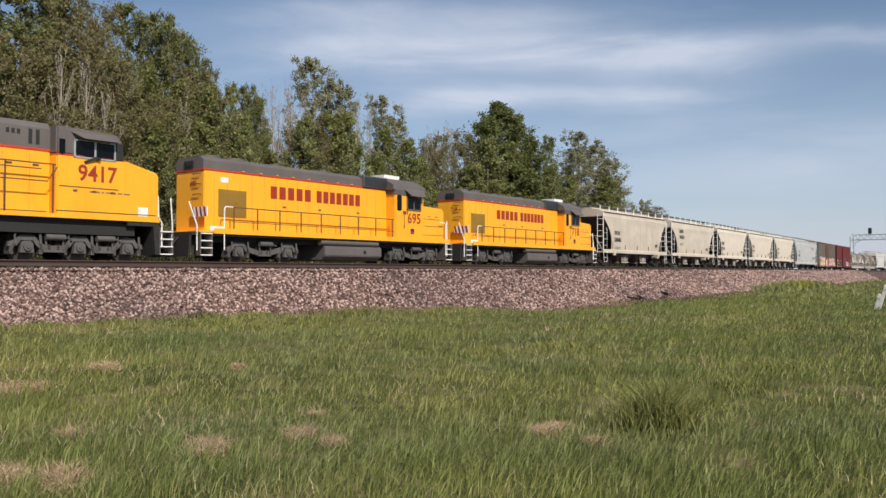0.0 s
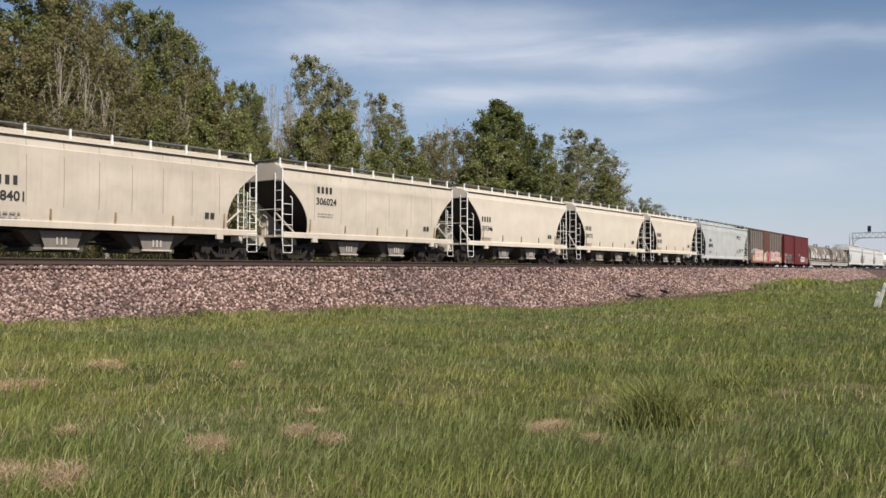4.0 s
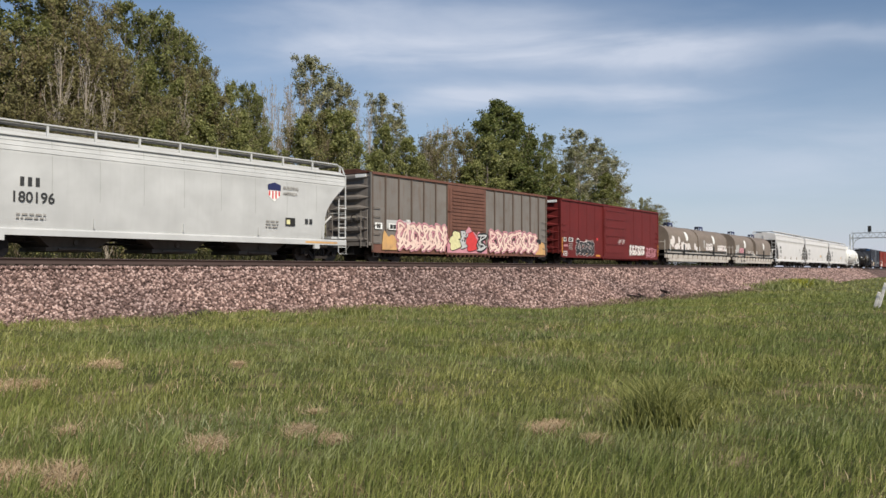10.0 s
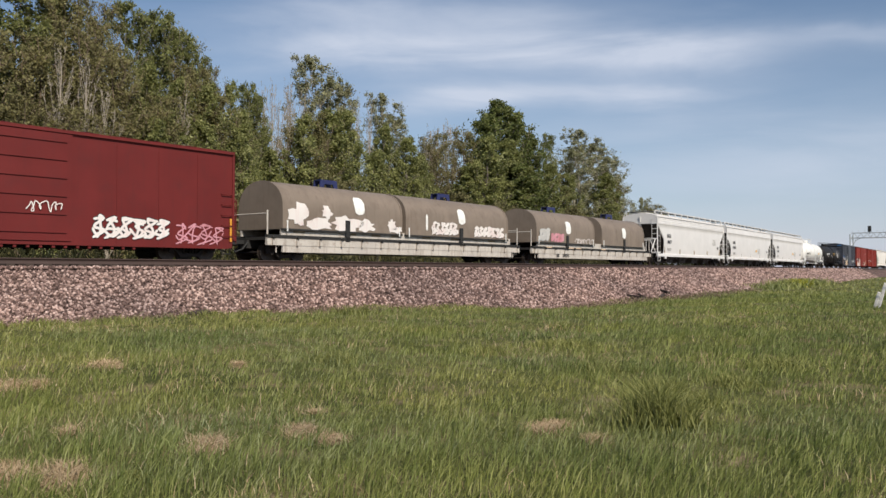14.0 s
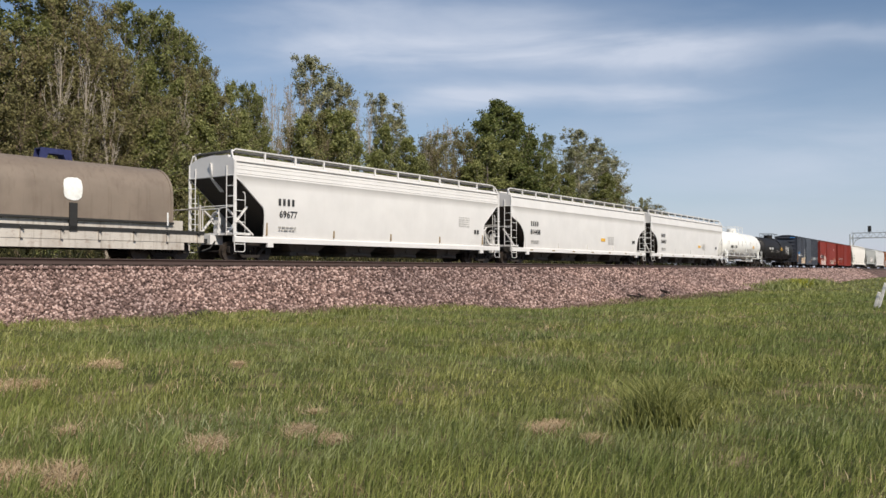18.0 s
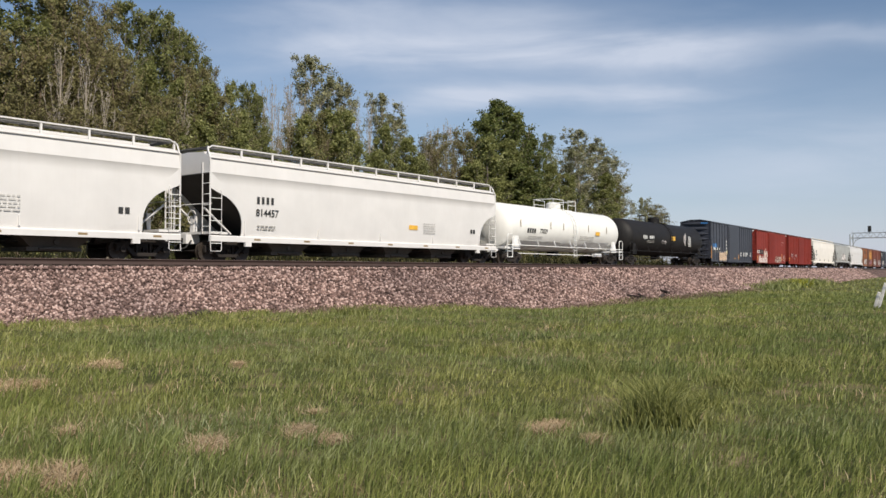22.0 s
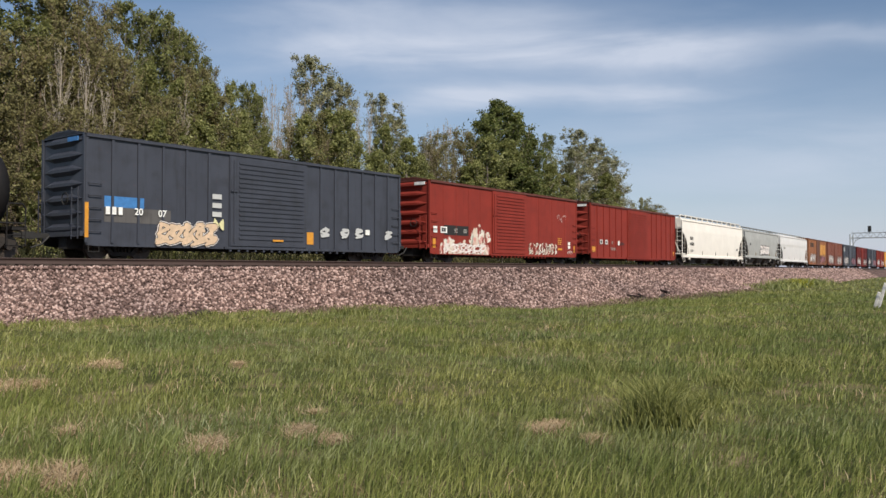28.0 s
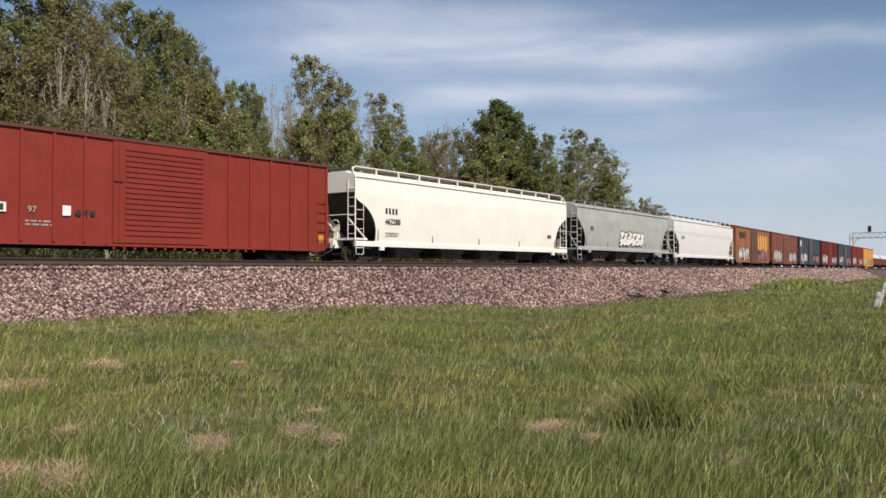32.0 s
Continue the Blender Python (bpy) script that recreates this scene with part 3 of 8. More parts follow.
def build_grass():
    rng = np.random.default_rng(21)

    def spread(n, r0, r1, power):
        r = r0 + (r1 - r0) * rng.random(n) ** power
        a = radians(HEADING) + np.radians(rng.uniform(-36, 36, n))
        return r, r * np.cos(a), r * np.sin(a)

    # blades stand in tufts that lean together; between them a thinner sward
    n = 250000
    _, cx, cy = spread(n // 11, 3.2, 62, 1.75)
    pick = rng.integers(0, len(cx), n)
    far = np.hypot(cx, cy)[pick]
    x = cx[pick] + rng.normal(0, 0.035 + 0.004 * far, n)
    y = cy[pick] + rng.normal(0, 0.035 + 0.004 * far, n)
    tall = rng.uniform(0.6, 1.35, len(cx))[pick]
    bow = rng.uniform(0, 2 * np.pi, len(cx))[pick] * 0.35 + 3.9
    loose = rng.random(n) < 0.35
    _, lx, ly = spread(int(loose.sum()), 3.2, 62, 1.75)
    x[loose], y[loose], tall[loose] = lx, ly, rng.uniform(0.5, 1.0, len(lx))
    fy = foot_y(x)
    keep = (y < fy + rng.normal(0.05, 0.55, n)) & (~in_patch(x, y) | (rng.random(n) < 0.1))
    keep &= ~((x > 17) & (x < 62) & (y > fy - 1.5 - 0.6 * np.sin(x * 0.7)) & (rng.random(n) < 0.6))
    x, y, tall, bow = x[keep], y[keep], tall[keep], bow[keep]
    n, r = len(x), np.hypot(x, y)
    c = 0.5 * value_noise(x, y, 2.1, 4) + 0.3 * value_noise(x, y, 0.8, 5) + 0.2 * value_noise(x, y, 0.3, 6)
    h = (0.045 + 0.1 * rng.random(n) ** 1.5 + 0.13 * np.clip(c - 0.3, 0, 1)) * tall * (1 + 0.006 * r)
    w = 0.0042 + 0.00072 * r
    lush = c + 0.012 * (x - y) + rng.normal(0, 0.09, n) > 0.55
    for nm, sel, mat, lab in (("grass", ~lush, M_BLADE, "rough green meadow grass with dry tips"), ("grass_lush", lush, M_BLADE_DARK, "lush darker grass growing in clumps")):
        k = int(sel.sum())
        v, f = blades(rng, x[sel], y[sel], h[sel], w[sel], rng.uniform(0.1, 0.85, k), 0.3, bow[sel] + rng.normal(0, 0.8, k))
        tagged(new(nm, raw_mesh(nm, v, f, mat)), lab, "grass", kind="stuff")
    # the far meadow
    _, x, y = spread(36000, 55, 150, 1.3)
    keep = y < foot_y(x) + rng.normal(0.1, 0.7, len(x))
    x, y = x[keep], y[keep]
    v, f = blades(rng, x, y, rng.uniform(0.1, 0.3, len(x)), 0.0009 * np.hypot(x, y), rng.uniform(0.2, 0.9, len(x)))
    tagged(new("far_grass", raw_mesh("far_grass", v, f, M_BLADE)), "green meadow grass farther along the line", "grass", kind="stuff")
    # dry stalks everywhere, more in dry stretches, and matted thatch on the worn spots
    r, x, y = spread(26000, 3.2, 40, 1.5)
    keep = (y < foot_y(x) + rng.normal(0.3, 0.4, len(x))) & (value_noise(x, y, 1.5, 14) + rng.normal(0, 0.12, len(x)) > 0.5)
    x, y = x[keep], y[keep]
    xs, ys = [x], [y]
    for px, py, pr in PATCHES:
        k, d = int(9000 * pr), math.hypot(px, py)
        a, b = rng.normal(0, pr * 1.15, k), rng.normal(0, pr * 0.52, k)
        xs.append(px + (a * px - b * py) / d)
        ys.append(py + (a * py + b * px) / d)
    n0 = len(x)
    x, y = np.concatenate(xs), np.concatenate(ys)
    m = len(x) - n0
    h = np.concatenate([0.05 + 0.12 * rng.random(n0), 0.025 + 0.07 * rng.random(m)])
    w = 0.004 + 0.00045 * np.hypot(x, y)
    v, f = blades(rng, x, y, h, w, np.concatenate([rng.uniform(0.1, 1.0, n0), rng.uniform(0.4, 2.4, m)]))
    tagged(new("dry_grass", raw_mesh("dry_grass", v, f, M_STRAW)), "dry straw stalks and thatch in worn spots", "grass", kind="stuff")
    # dead growth along the foot of the ballast
    x = 4 + 90 * rng.random(20000) ** 1.5
    y = foot_y(x) + rng.normal(0.35, 0.5, len(x))
    more = 17 + 45 * rng.random(13000)
    x, y = np.concatenate([x, more]), np.concatenate([y, foot_y(more) - 0.7 + rng.normal(0, 0.7, 13000)])
    v, f = blades(rng, x, y, 0.05 + 0.2 * rng.random(len(x)) ** 2, 0.012 + 0.0005 * x, rng.uniform(0.4, 2.0, len(x)))
    tagged(new("dead_weeds", raw_mesh("dead_weeds", v, f, M_DEAD)), "dead brown weeds where the ballast meets the meadow", "weeds", kind="stuff")
    # one tall tussock and the rank growth beside the line
    tx, ty, th, tw = [], [], [], []
    for cx, cy, rad, hh, k in ((7.42, 3.55, 0.36, 0.64, 700), (7.75, 3.5, 0.3, 0.42, 500), (3.16, 5.43, 0.09, 0.1, 200), (9.3, 3.85, 0.35, 0.26, 400), (13.1, 4.2, 0.6, 0.26, 400), (11.0, 4.1, 0.5, 0.26, 400), (9.1, 9.7, 0.5, 0.22, 400), (12.1, 9.0, 0.5, 0.22, 400), (9.9, 4.6, 0.5, 0.26, 500), (12.0, 16.2, 0.8, 0.3, 500),
                               (18.0, 18.5, 1.0, 0.34, 500), (24.0, 19.5, 1.2, 0.34, 500), (11.0, 6.0, 0.7, 0.24, 600), (14.0, 8.5, 0.9, 0.24, 600)) + tuple((cx, float(foot_y(np.array(cx))) - 0.7, 0.7, 0.26, 260) for cx in (7.5, 9.6, 11.4, 14.2, 16.0, 21.0, 26.5)):
        q = rng.normal(0, rad * 0.5, (k, 2))
        tx.append(cx + q[:, 0])
        ty.append(cy + q[:, 1])
        th.append(hh * rng.uniform(0.35, 1.05, k) * np.exp(-(q ** 2).sum(1) / (2.2 * rad * rad)))
        tw.append(np.full(k, 0.005 + 0.0008 * math.hypot(cx, cy)))
    v, f = blades(rng, np.concatenate(tx), np.concatenate(ty), np.concatenate(th), np.concatenate(tw), rng.uniform(0.15, 0.95, sum(map(len, tx))))
    tagged(new("tall_tussock_grass", raw_mesh("tall_tussock_grass", v, f, M_BLADE_RANK)), "tall dark tussocks standing above the meadow", "grass", kind="stuff")


build_ground()
build_track()
scatter_stones()
build_grass()


# ---------------------------------------------------------------- trees
def limb_arrays(limbs):
    """Tapered limbs, each a list of (point, radius), as corners and four-sided faces."""
    v, f = [], []
    for limb in limbs:
        base = len(v)
        k = 7 if limb[0][1] > 0.12 else 4 if limb[0][1] > 0.03 else 3
        for i, (p, r) in enumerate(limb):
            d = (Vector(limb[min(i + 1, len(limb) - 1)][0]) - Vector(limb[max(i - 1, 0)][0])).normalized()
            q = d.to_track_quat("Z", "Y")
            for j in range(k):
                a = 2 * math.pi * j / k
                v.append(tuple(Vector(p) + q @ Vector((r * math.cos(a), r * math.sin(a), 0))))
        for i in range(len(limb) - 1):
            for j in range(k):
                a = base + i * k + j
                b = base + i * k + (j + 1) % k
                f.append((a, b, b + k, a + k))
    return np.array(v), np.array(f)


CROWN_SHAPE = {
    "oval": lambda t: math.sin(math.pi * min(1, 0.2 + 0.67 * t)) ** 0.75,
    "dome": lambda t: (1 - t ** 2.4) ** 0.62 * min(1, 0.6 + 2.0 * t),
    "spire": lambda t: (1 - t) ** 0.75 * min(1, 0.45 + 4 * t) + 0.06,
}


def cones(a, b, r):
    """Thin three-sided twigs from the points a to the points b."""
    d = b - a
    d = d / np.maximum(np.linalg.norm(d, axis=1), 1e-6)[:, None]
    u = np.cross(d, np.where(np.abs(d[:, 2:3]) < 0.9, (0.0, 0.0, 1.0), (1.0, 0.0, 0.0)))
    u /= np.linalg.norm(u, axis=1)[:, None]
    w = np.cross(d, u)
    ring = [a + (u * math.cos(q) + w * math.sin(q)) * r[:, None] for q in (0.0, 2.094, 4.189)]
    v = np.stack(ring + [b], 1).reshape(-1, 3)
    f = np.array([(0, 1, 3), (1, 2, 3), (2, 0, 3)])[None] + (np.arange(len(a)) * 4)[:, None, None]
    return v, f.reshape(-1, 3)


def tree_meshes(seed, height, spread, low, shape, leaves, leaf, mat, limbs_n=52, lift=0.9, bark=None, thick=1.0, branches=7, twigs=5, loose=0.045):
    """Trunk, ascending limbs, branches and twigs, with small leaves strung along the twigs, so that the outline is ragged and has gaps."""
    rng = random.Random(seed)
    nr = np.random.default_rng(seed)
    trunk = [(Vector((0, 0, 0)), height * 0.012 * thick)]
    p = Vector((0, 0, 0))
    for i in range(1, 9):
        p = Vector((p.x + rng.uniform(-0.016, 0.016) * height, p.y + rng.uniform(-0.016, 0.016) * height, height * 0.9 * i / 8))
        trunk.append((p, height * 0.012 * thick * (1 - i / 8.6)))

    def axis(z):
        k = min(max(z / (height * 0.9) * 8, 0), 7.999)
        return trunk[int(k)][0].lerp(trunk[int(k) + 1][0], k - int(k))

    limbs = [trunk]
    start, way, size = [], [], []
    for i in range(limbs_n):
        t = ((i + rng.random()) / limbs_n) ** 0.85
        az = i * 2.4 + rng.uniform(-0.6, 0.6)
        lobe = 1 + 0.2 * math.sin(2 * az + seed + 5 * t) + 0.14 * math.sin(5 * az + 11 * t)
        reach = max(0.12 * spread, spread * CROWN_SHAPE[shape](t) * lobe * rng.uniform(0.5, 1.02))
        z = height * (low + (0.93 - low) * t)
        c = axis(z) + Vector((math.cos(az) * reach * 0.86, math.sin(az) * reach * 0.86, rng.uniform(-0.3, 0.3)))
        a = axis(max(height * low * 0.6, z - reach * lift * rng.uniform(0.8, 1.3)))
        b = a.lerp(c, 0.5) + Vector((rng.uniform(-0.1, 0.1), rng.uniform(-0.1, 0.1), -0.1)) * reach
        r0 = height * 0.0042 * thick * (1.15 - z / height)
        limbs.append([(a, r0), (b, r0 * 0.65), (c, r0 * 0.25)])
        for _ in range(branches):
            u = rng.uniform(0.3, 1.0)
            start.append(tuple(b.lerp(c, (u - 0.5) * 2) if u > 0.5 else a.lerp(b, u * 2)))
            way.append(tuple((c - a).normalized() + Vector((0, 0, 0.35))))
            size.append(reach * 0.34 * rng.uniform(0.6, 1.15) + 0.035 * spread)
    v, f = limb_arrays(limbs)
    vs, fs = [v], [np.concatenate([f[:, [0, 1, 2]], f[:, [0, 2, 3]]])]
    start, way, size = np.array(start), np.array(way), np.array(size)

    def shoots(start, way, size, k, turn, ratio):
        n = len(start) * k
        s0, w0, l0 = np.repeat(start, k, 0), np.repeat(way, k, 0), np.repeat(size, k)
        w0 = w0 / np.linalg.norm(w0, axis=1)[:, None] + nr.normal(0, turn, (n, 3))
        w0 /= np.linalg.norm(w0, axis=1)[:, None]
        return s0, w0, l0 * ratio * nr.uniform(0.6, 1.2, n)

    s1, w1, l1 = shoots(start, way, size, 1, 0.55, 1.0)
    e1 = s1 + w1 * l1[:, None]
    v1, f1 = cones(s1, e1, 0.0016 * height * thick * np.ones(len(s1)))
    along = nr.random(len(s1) * twigs) * 0.75 + 0.25
    base = np.repeat(s1, twigs, 0) + np.repeat(w1 * l1[:, None], twigs, 0) * along[:, None]
    _, w2, l2 = shoots(s1, w1, l1, twigs, 0.6, 0.55)
    e2 = base + w2 * l2[:, None]
    v2, f2 = cones(base, e2, 0.0009 * height * thick * np.ones(len(base)))
    o = len(v)
    vs += [v1, v2]
    fs += [f1 + o, f2 + o + len(v1)]
    wood = raw_mesh("trunk", np.concatenate(vs), np.concatenate(fs), bark or M_BARK)
    if not leaves:
        return wood, None
    pick = nr.integers(0, len(base), leaves)
    c = base[pick] + (e2 - base)[pick] * nr.uniform(0.1, 1.1, (leaves, 1)) + nr.normal(0, loose * spread, (leaves, 3)) * np.array([1, 1, 0.8])
    d = nr.normal(size=(leaves, 3))
    out = c * np.array([1, 1, 0])
    out /= np.maximum(np.linalg.norm(out, axis=1), 0.1)[:, None]
    n = d * 0.62 + out * 0.5 + np.array([0, 0, 0.4])
    n /= np.linalg.norm(n, axis=1)[:, None]
    u = np.cross(n, nr.normal(size=(leaves, 3)))
    u /= np.linalg.norm(u, axis=1)[:, None]
    w = np.cross(n, u)
    s = leaf * nr.uniform(0.55, 1.2, (leaves, 1))
    v = np.stack([c - u * s, c + w * s * 0.95, c + u * s], 1).reshape(-1, 3)
    return wood, raw_mesh("crown", v, np.arange(leaves * 3).reshape(-1, 3), mat)


KINDS = {
    "cottonwood": ("tall cottonwood with small fresh green leaves", 3.2, tree_meshes(1, 19, 3.2, 0.16, "oval", 16000, 0.118, M_LEAF_GREEN, 52, 0.9, None, 1.0, 7, 4)),
    "poplar": ("slender poplar with pale grey-green leaves", 2.9, tree_meshes(2, 20, 2.9, 0.1, "oval", 16000, 0.112, M_LEAF_GREY, 52, 1.3, M_BARK_PALE, 1.0, 7, 4)),
    "maple": ("broad maple with dense deep green leaves", 5.0, tree_meshes(3, 22, 5.0, 0.06, "dome", 24000, 0.175, M_LEAF_DEEP, 64, 0.9, None, 1.0, 7, 4)),
    "elm": ("spring elm with thin olive-brown budding leaves", 3.3, tree_meshes(4, 17, 3.3, 0.1, "oval", 13500, 0.104, M_LEAF_OLIVE, 50, 1.2, M_TWIG, 1.0, 7, 5, 0.06)),
    "bare_tree": ("bare grey tree with a few buds", 2.0, tree_meshes(5, 18, 2.0, 0.2, "oval", 500, 0.07, M_LEAF_OLIVE, 46, 2.4, M_BARK_PALE, 1.35, 6, 5)),
    "bush": ("dense olive green undergrowth bush", 3.2, tree_meshes(6, 7, 3.2, 0.02, "dome", 6000, 0.13, M_LEAF_OLIVE, 34)),
    "willow": ("young willow with yellow-green leaves", 3.0, tree_meshes(7, 14, 3.0, 0.03, "dome", 16000, 0.114, M_LEAF_WILLOW, 50, 1.1, None, 1.0, 7, 4)),
    "thicket": ("dense olive thicket at the back of the wood", 3.5, tree_meshes(9, 14, 3.5, 0.04, "dome", 7000, 0.2, M_LEAF_OLIVE, 40, 0.9, M_TWIG, 1.0, 5, 4, 0.1)),
}
BASE_H = {"cottonwood": 19, "poplar": 20, "maple": 22, "elm": 17, "bare_tree": 18, "bush": 7, "willow": 14, "thicket": 14}
TREE_RNG = random.Random(8)


def plant(kind, x, y, height, reach):
    """One tree of the given height and crown radius."""
    label, spread, (wood, crown) = KINDS[kind]
    k = height / BASE_H[kind]
    wide = reach / spread * (1.0 if kind in ("bare_tree", "bush") else 1.7)
    m = Matrix.Translation((x, y, float(ground_z(x, y)) - 0.1)) @ Matrix.Rotation(TREE_RNG.uniform(0, 6.28), 4, "Z") @ Matrix.Diagonal((wide, wide, k * 1.105, 1))
    name = kind if kind in ("bush", "bare_tree") else kind + "_tree"
    ob = new(name)
    ob.matrix_basis = m
    piece("trunk", wood, ob)
    if crown:
        piece("crown", crown, ob)
    return tagged(ob, label + " behind the railway", "bush" if kind == "bush" else "tree", "trees behind the railway")


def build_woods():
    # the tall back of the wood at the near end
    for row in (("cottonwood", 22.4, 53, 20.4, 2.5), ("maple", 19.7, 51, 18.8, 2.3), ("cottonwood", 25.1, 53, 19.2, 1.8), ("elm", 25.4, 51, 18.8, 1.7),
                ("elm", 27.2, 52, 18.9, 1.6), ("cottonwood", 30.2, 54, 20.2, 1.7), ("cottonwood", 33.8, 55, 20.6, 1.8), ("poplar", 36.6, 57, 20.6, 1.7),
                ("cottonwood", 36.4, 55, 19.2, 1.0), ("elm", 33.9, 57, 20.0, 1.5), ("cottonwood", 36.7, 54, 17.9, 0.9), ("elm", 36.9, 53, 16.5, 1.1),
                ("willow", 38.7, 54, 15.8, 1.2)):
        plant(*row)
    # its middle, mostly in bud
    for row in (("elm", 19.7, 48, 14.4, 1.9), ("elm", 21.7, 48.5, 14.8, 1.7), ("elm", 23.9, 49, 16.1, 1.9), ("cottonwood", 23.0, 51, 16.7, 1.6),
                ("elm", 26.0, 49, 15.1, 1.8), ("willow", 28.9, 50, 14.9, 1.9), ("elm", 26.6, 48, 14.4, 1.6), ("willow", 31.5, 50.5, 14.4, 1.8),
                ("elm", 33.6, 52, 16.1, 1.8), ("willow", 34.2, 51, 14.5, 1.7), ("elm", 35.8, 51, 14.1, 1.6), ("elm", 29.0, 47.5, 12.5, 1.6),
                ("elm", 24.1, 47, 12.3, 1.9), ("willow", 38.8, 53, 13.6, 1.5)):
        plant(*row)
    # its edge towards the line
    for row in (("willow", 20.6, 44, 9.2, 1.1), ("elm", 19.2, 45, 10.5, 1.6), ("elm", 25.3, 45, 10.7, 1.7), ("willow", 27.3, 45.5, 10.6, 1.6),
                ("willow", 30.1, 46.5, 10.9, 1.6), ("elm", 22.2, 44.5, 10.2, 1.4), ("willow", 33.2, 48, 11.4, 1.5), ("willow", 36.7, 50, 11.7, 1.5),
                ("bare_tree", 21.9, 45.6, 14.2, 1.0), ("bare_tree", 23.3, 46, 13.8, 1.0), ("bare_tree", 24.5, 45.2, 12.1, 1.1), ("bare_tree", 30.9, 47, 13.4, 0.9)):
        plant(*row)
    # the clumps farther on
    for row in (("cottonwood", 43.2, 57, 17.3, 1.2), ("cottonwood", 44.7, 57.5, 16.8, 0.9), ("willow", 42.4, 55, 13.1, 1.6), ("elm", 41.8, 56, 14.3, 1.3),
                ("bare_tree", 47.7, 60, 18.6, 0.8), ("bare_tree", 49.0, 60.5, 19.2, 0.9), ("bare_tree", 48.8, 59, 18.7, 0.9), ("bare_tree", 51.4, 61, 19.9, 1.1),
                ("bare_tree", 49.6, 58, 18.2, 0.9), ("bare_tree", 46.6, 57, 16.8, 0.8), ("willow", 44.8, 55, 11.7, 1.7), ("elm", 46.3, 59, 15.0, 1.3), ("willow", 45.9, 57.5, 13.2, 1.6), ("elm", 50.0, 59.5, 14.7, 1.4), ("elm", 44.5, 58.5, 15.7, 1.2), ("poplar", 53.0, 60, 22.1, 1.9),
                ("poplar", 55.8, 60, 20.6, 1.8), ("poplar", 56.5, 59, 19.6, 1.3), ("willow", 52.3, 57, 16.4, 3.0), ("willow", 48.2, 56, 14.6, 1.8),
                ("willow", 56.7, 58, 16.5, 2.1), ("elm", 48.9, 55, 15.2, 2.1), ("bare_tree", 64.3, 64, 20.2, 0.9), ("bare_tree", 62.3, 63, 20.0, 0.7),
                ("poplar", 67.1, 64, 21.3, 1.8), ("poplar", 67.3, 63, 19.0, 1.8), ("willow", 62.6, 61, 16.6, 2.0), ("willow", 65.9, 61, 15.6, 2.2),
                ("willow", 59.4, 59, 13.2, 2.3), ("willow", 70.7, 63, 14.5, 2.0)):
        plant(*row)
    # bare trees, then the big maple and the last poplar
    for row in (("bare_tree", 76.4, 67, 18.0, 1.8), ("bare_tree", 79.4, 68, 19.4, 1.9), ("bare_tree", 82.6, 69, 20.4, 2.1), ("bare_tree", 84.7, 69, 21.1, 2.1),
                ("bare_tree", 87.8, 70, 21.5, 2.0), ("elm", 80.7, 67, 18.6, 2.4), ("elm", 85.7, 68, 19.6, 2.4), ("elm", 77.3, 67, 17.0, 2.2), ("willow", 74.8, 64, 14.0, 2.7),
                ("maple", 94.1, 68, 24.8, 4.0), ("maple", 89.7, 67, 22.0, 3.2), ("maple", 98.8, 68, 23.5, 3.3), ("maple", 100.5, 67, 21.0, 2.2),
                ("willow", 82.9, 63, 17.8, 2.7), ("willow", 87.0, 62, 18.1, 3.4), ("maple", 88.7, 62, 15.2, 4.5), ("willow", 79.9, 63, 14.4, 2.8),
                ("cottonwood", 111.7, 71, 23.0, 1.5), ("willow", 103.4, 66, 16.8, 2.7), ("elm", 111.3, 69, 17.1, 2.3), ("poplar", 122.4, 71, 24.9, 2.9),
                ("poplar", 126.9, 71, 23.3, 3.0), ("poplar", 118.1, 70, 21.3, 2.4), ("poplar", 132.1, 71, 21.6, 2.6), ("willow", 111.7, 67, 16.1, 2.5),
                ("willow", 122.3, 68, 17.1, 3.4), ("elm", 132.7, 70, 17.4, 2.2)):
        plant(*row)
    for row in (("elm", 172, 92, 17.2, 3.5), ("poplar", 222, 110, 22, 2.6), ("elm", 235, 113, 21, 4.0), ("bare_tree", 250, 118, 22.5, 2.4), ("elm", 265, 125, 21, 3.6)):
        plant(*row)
    # undergrowth all along, and a second row that closes the gaps
    for i in range(26):
        s = 6 + i * 4.1
        x, y, h = path(s)
        plant("bush", x - math.sin(h) * 15, y + TREE_RNG.uniform(13, 18), TREE_RNG.uniform(5.5, 9.0), TREE_RNG.uniform(2.8, 4.0))
    for i in range(16):
        x = 14 + i * 2.3
        top = 14.5 if x < 32 else 11.5
        plant("thicket", x, 56 + TREE_RNG.uniform(0, 5) + x * 0.15, top * TREE_RNG.uniform(0.88, 1.08), 3.4)
    for i in range(14):
        x = 60 + i * 5.2
        plant("thicket", x, 63 + x * 0.1 + TREE_RNG.uniform(0, 4), TREE_RNG.uniform(10.5, 13.0), 3.8)
    # brush added beyond the far track to darken the gap under the cars
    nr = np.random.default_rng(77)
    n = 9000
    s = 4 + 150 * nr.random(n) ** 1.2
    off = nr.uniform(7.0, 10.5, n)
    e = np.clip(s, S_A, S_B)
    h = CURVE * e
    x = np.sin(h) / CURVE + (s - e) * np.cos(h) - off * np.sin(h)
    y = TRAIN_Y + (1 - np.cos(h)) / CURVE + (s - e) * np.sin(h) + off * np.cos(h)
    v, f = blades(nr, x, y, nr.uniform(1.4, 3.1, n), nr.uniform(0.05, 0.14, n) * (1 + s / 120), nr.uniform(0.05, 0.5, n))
    tagged(new("shade_brush", raw_mesh("shade_brush", v, f, M_BRUSH)), "added leafless brush, coloured near-black for shade, beyond the far track", "brush", kind="stuff")


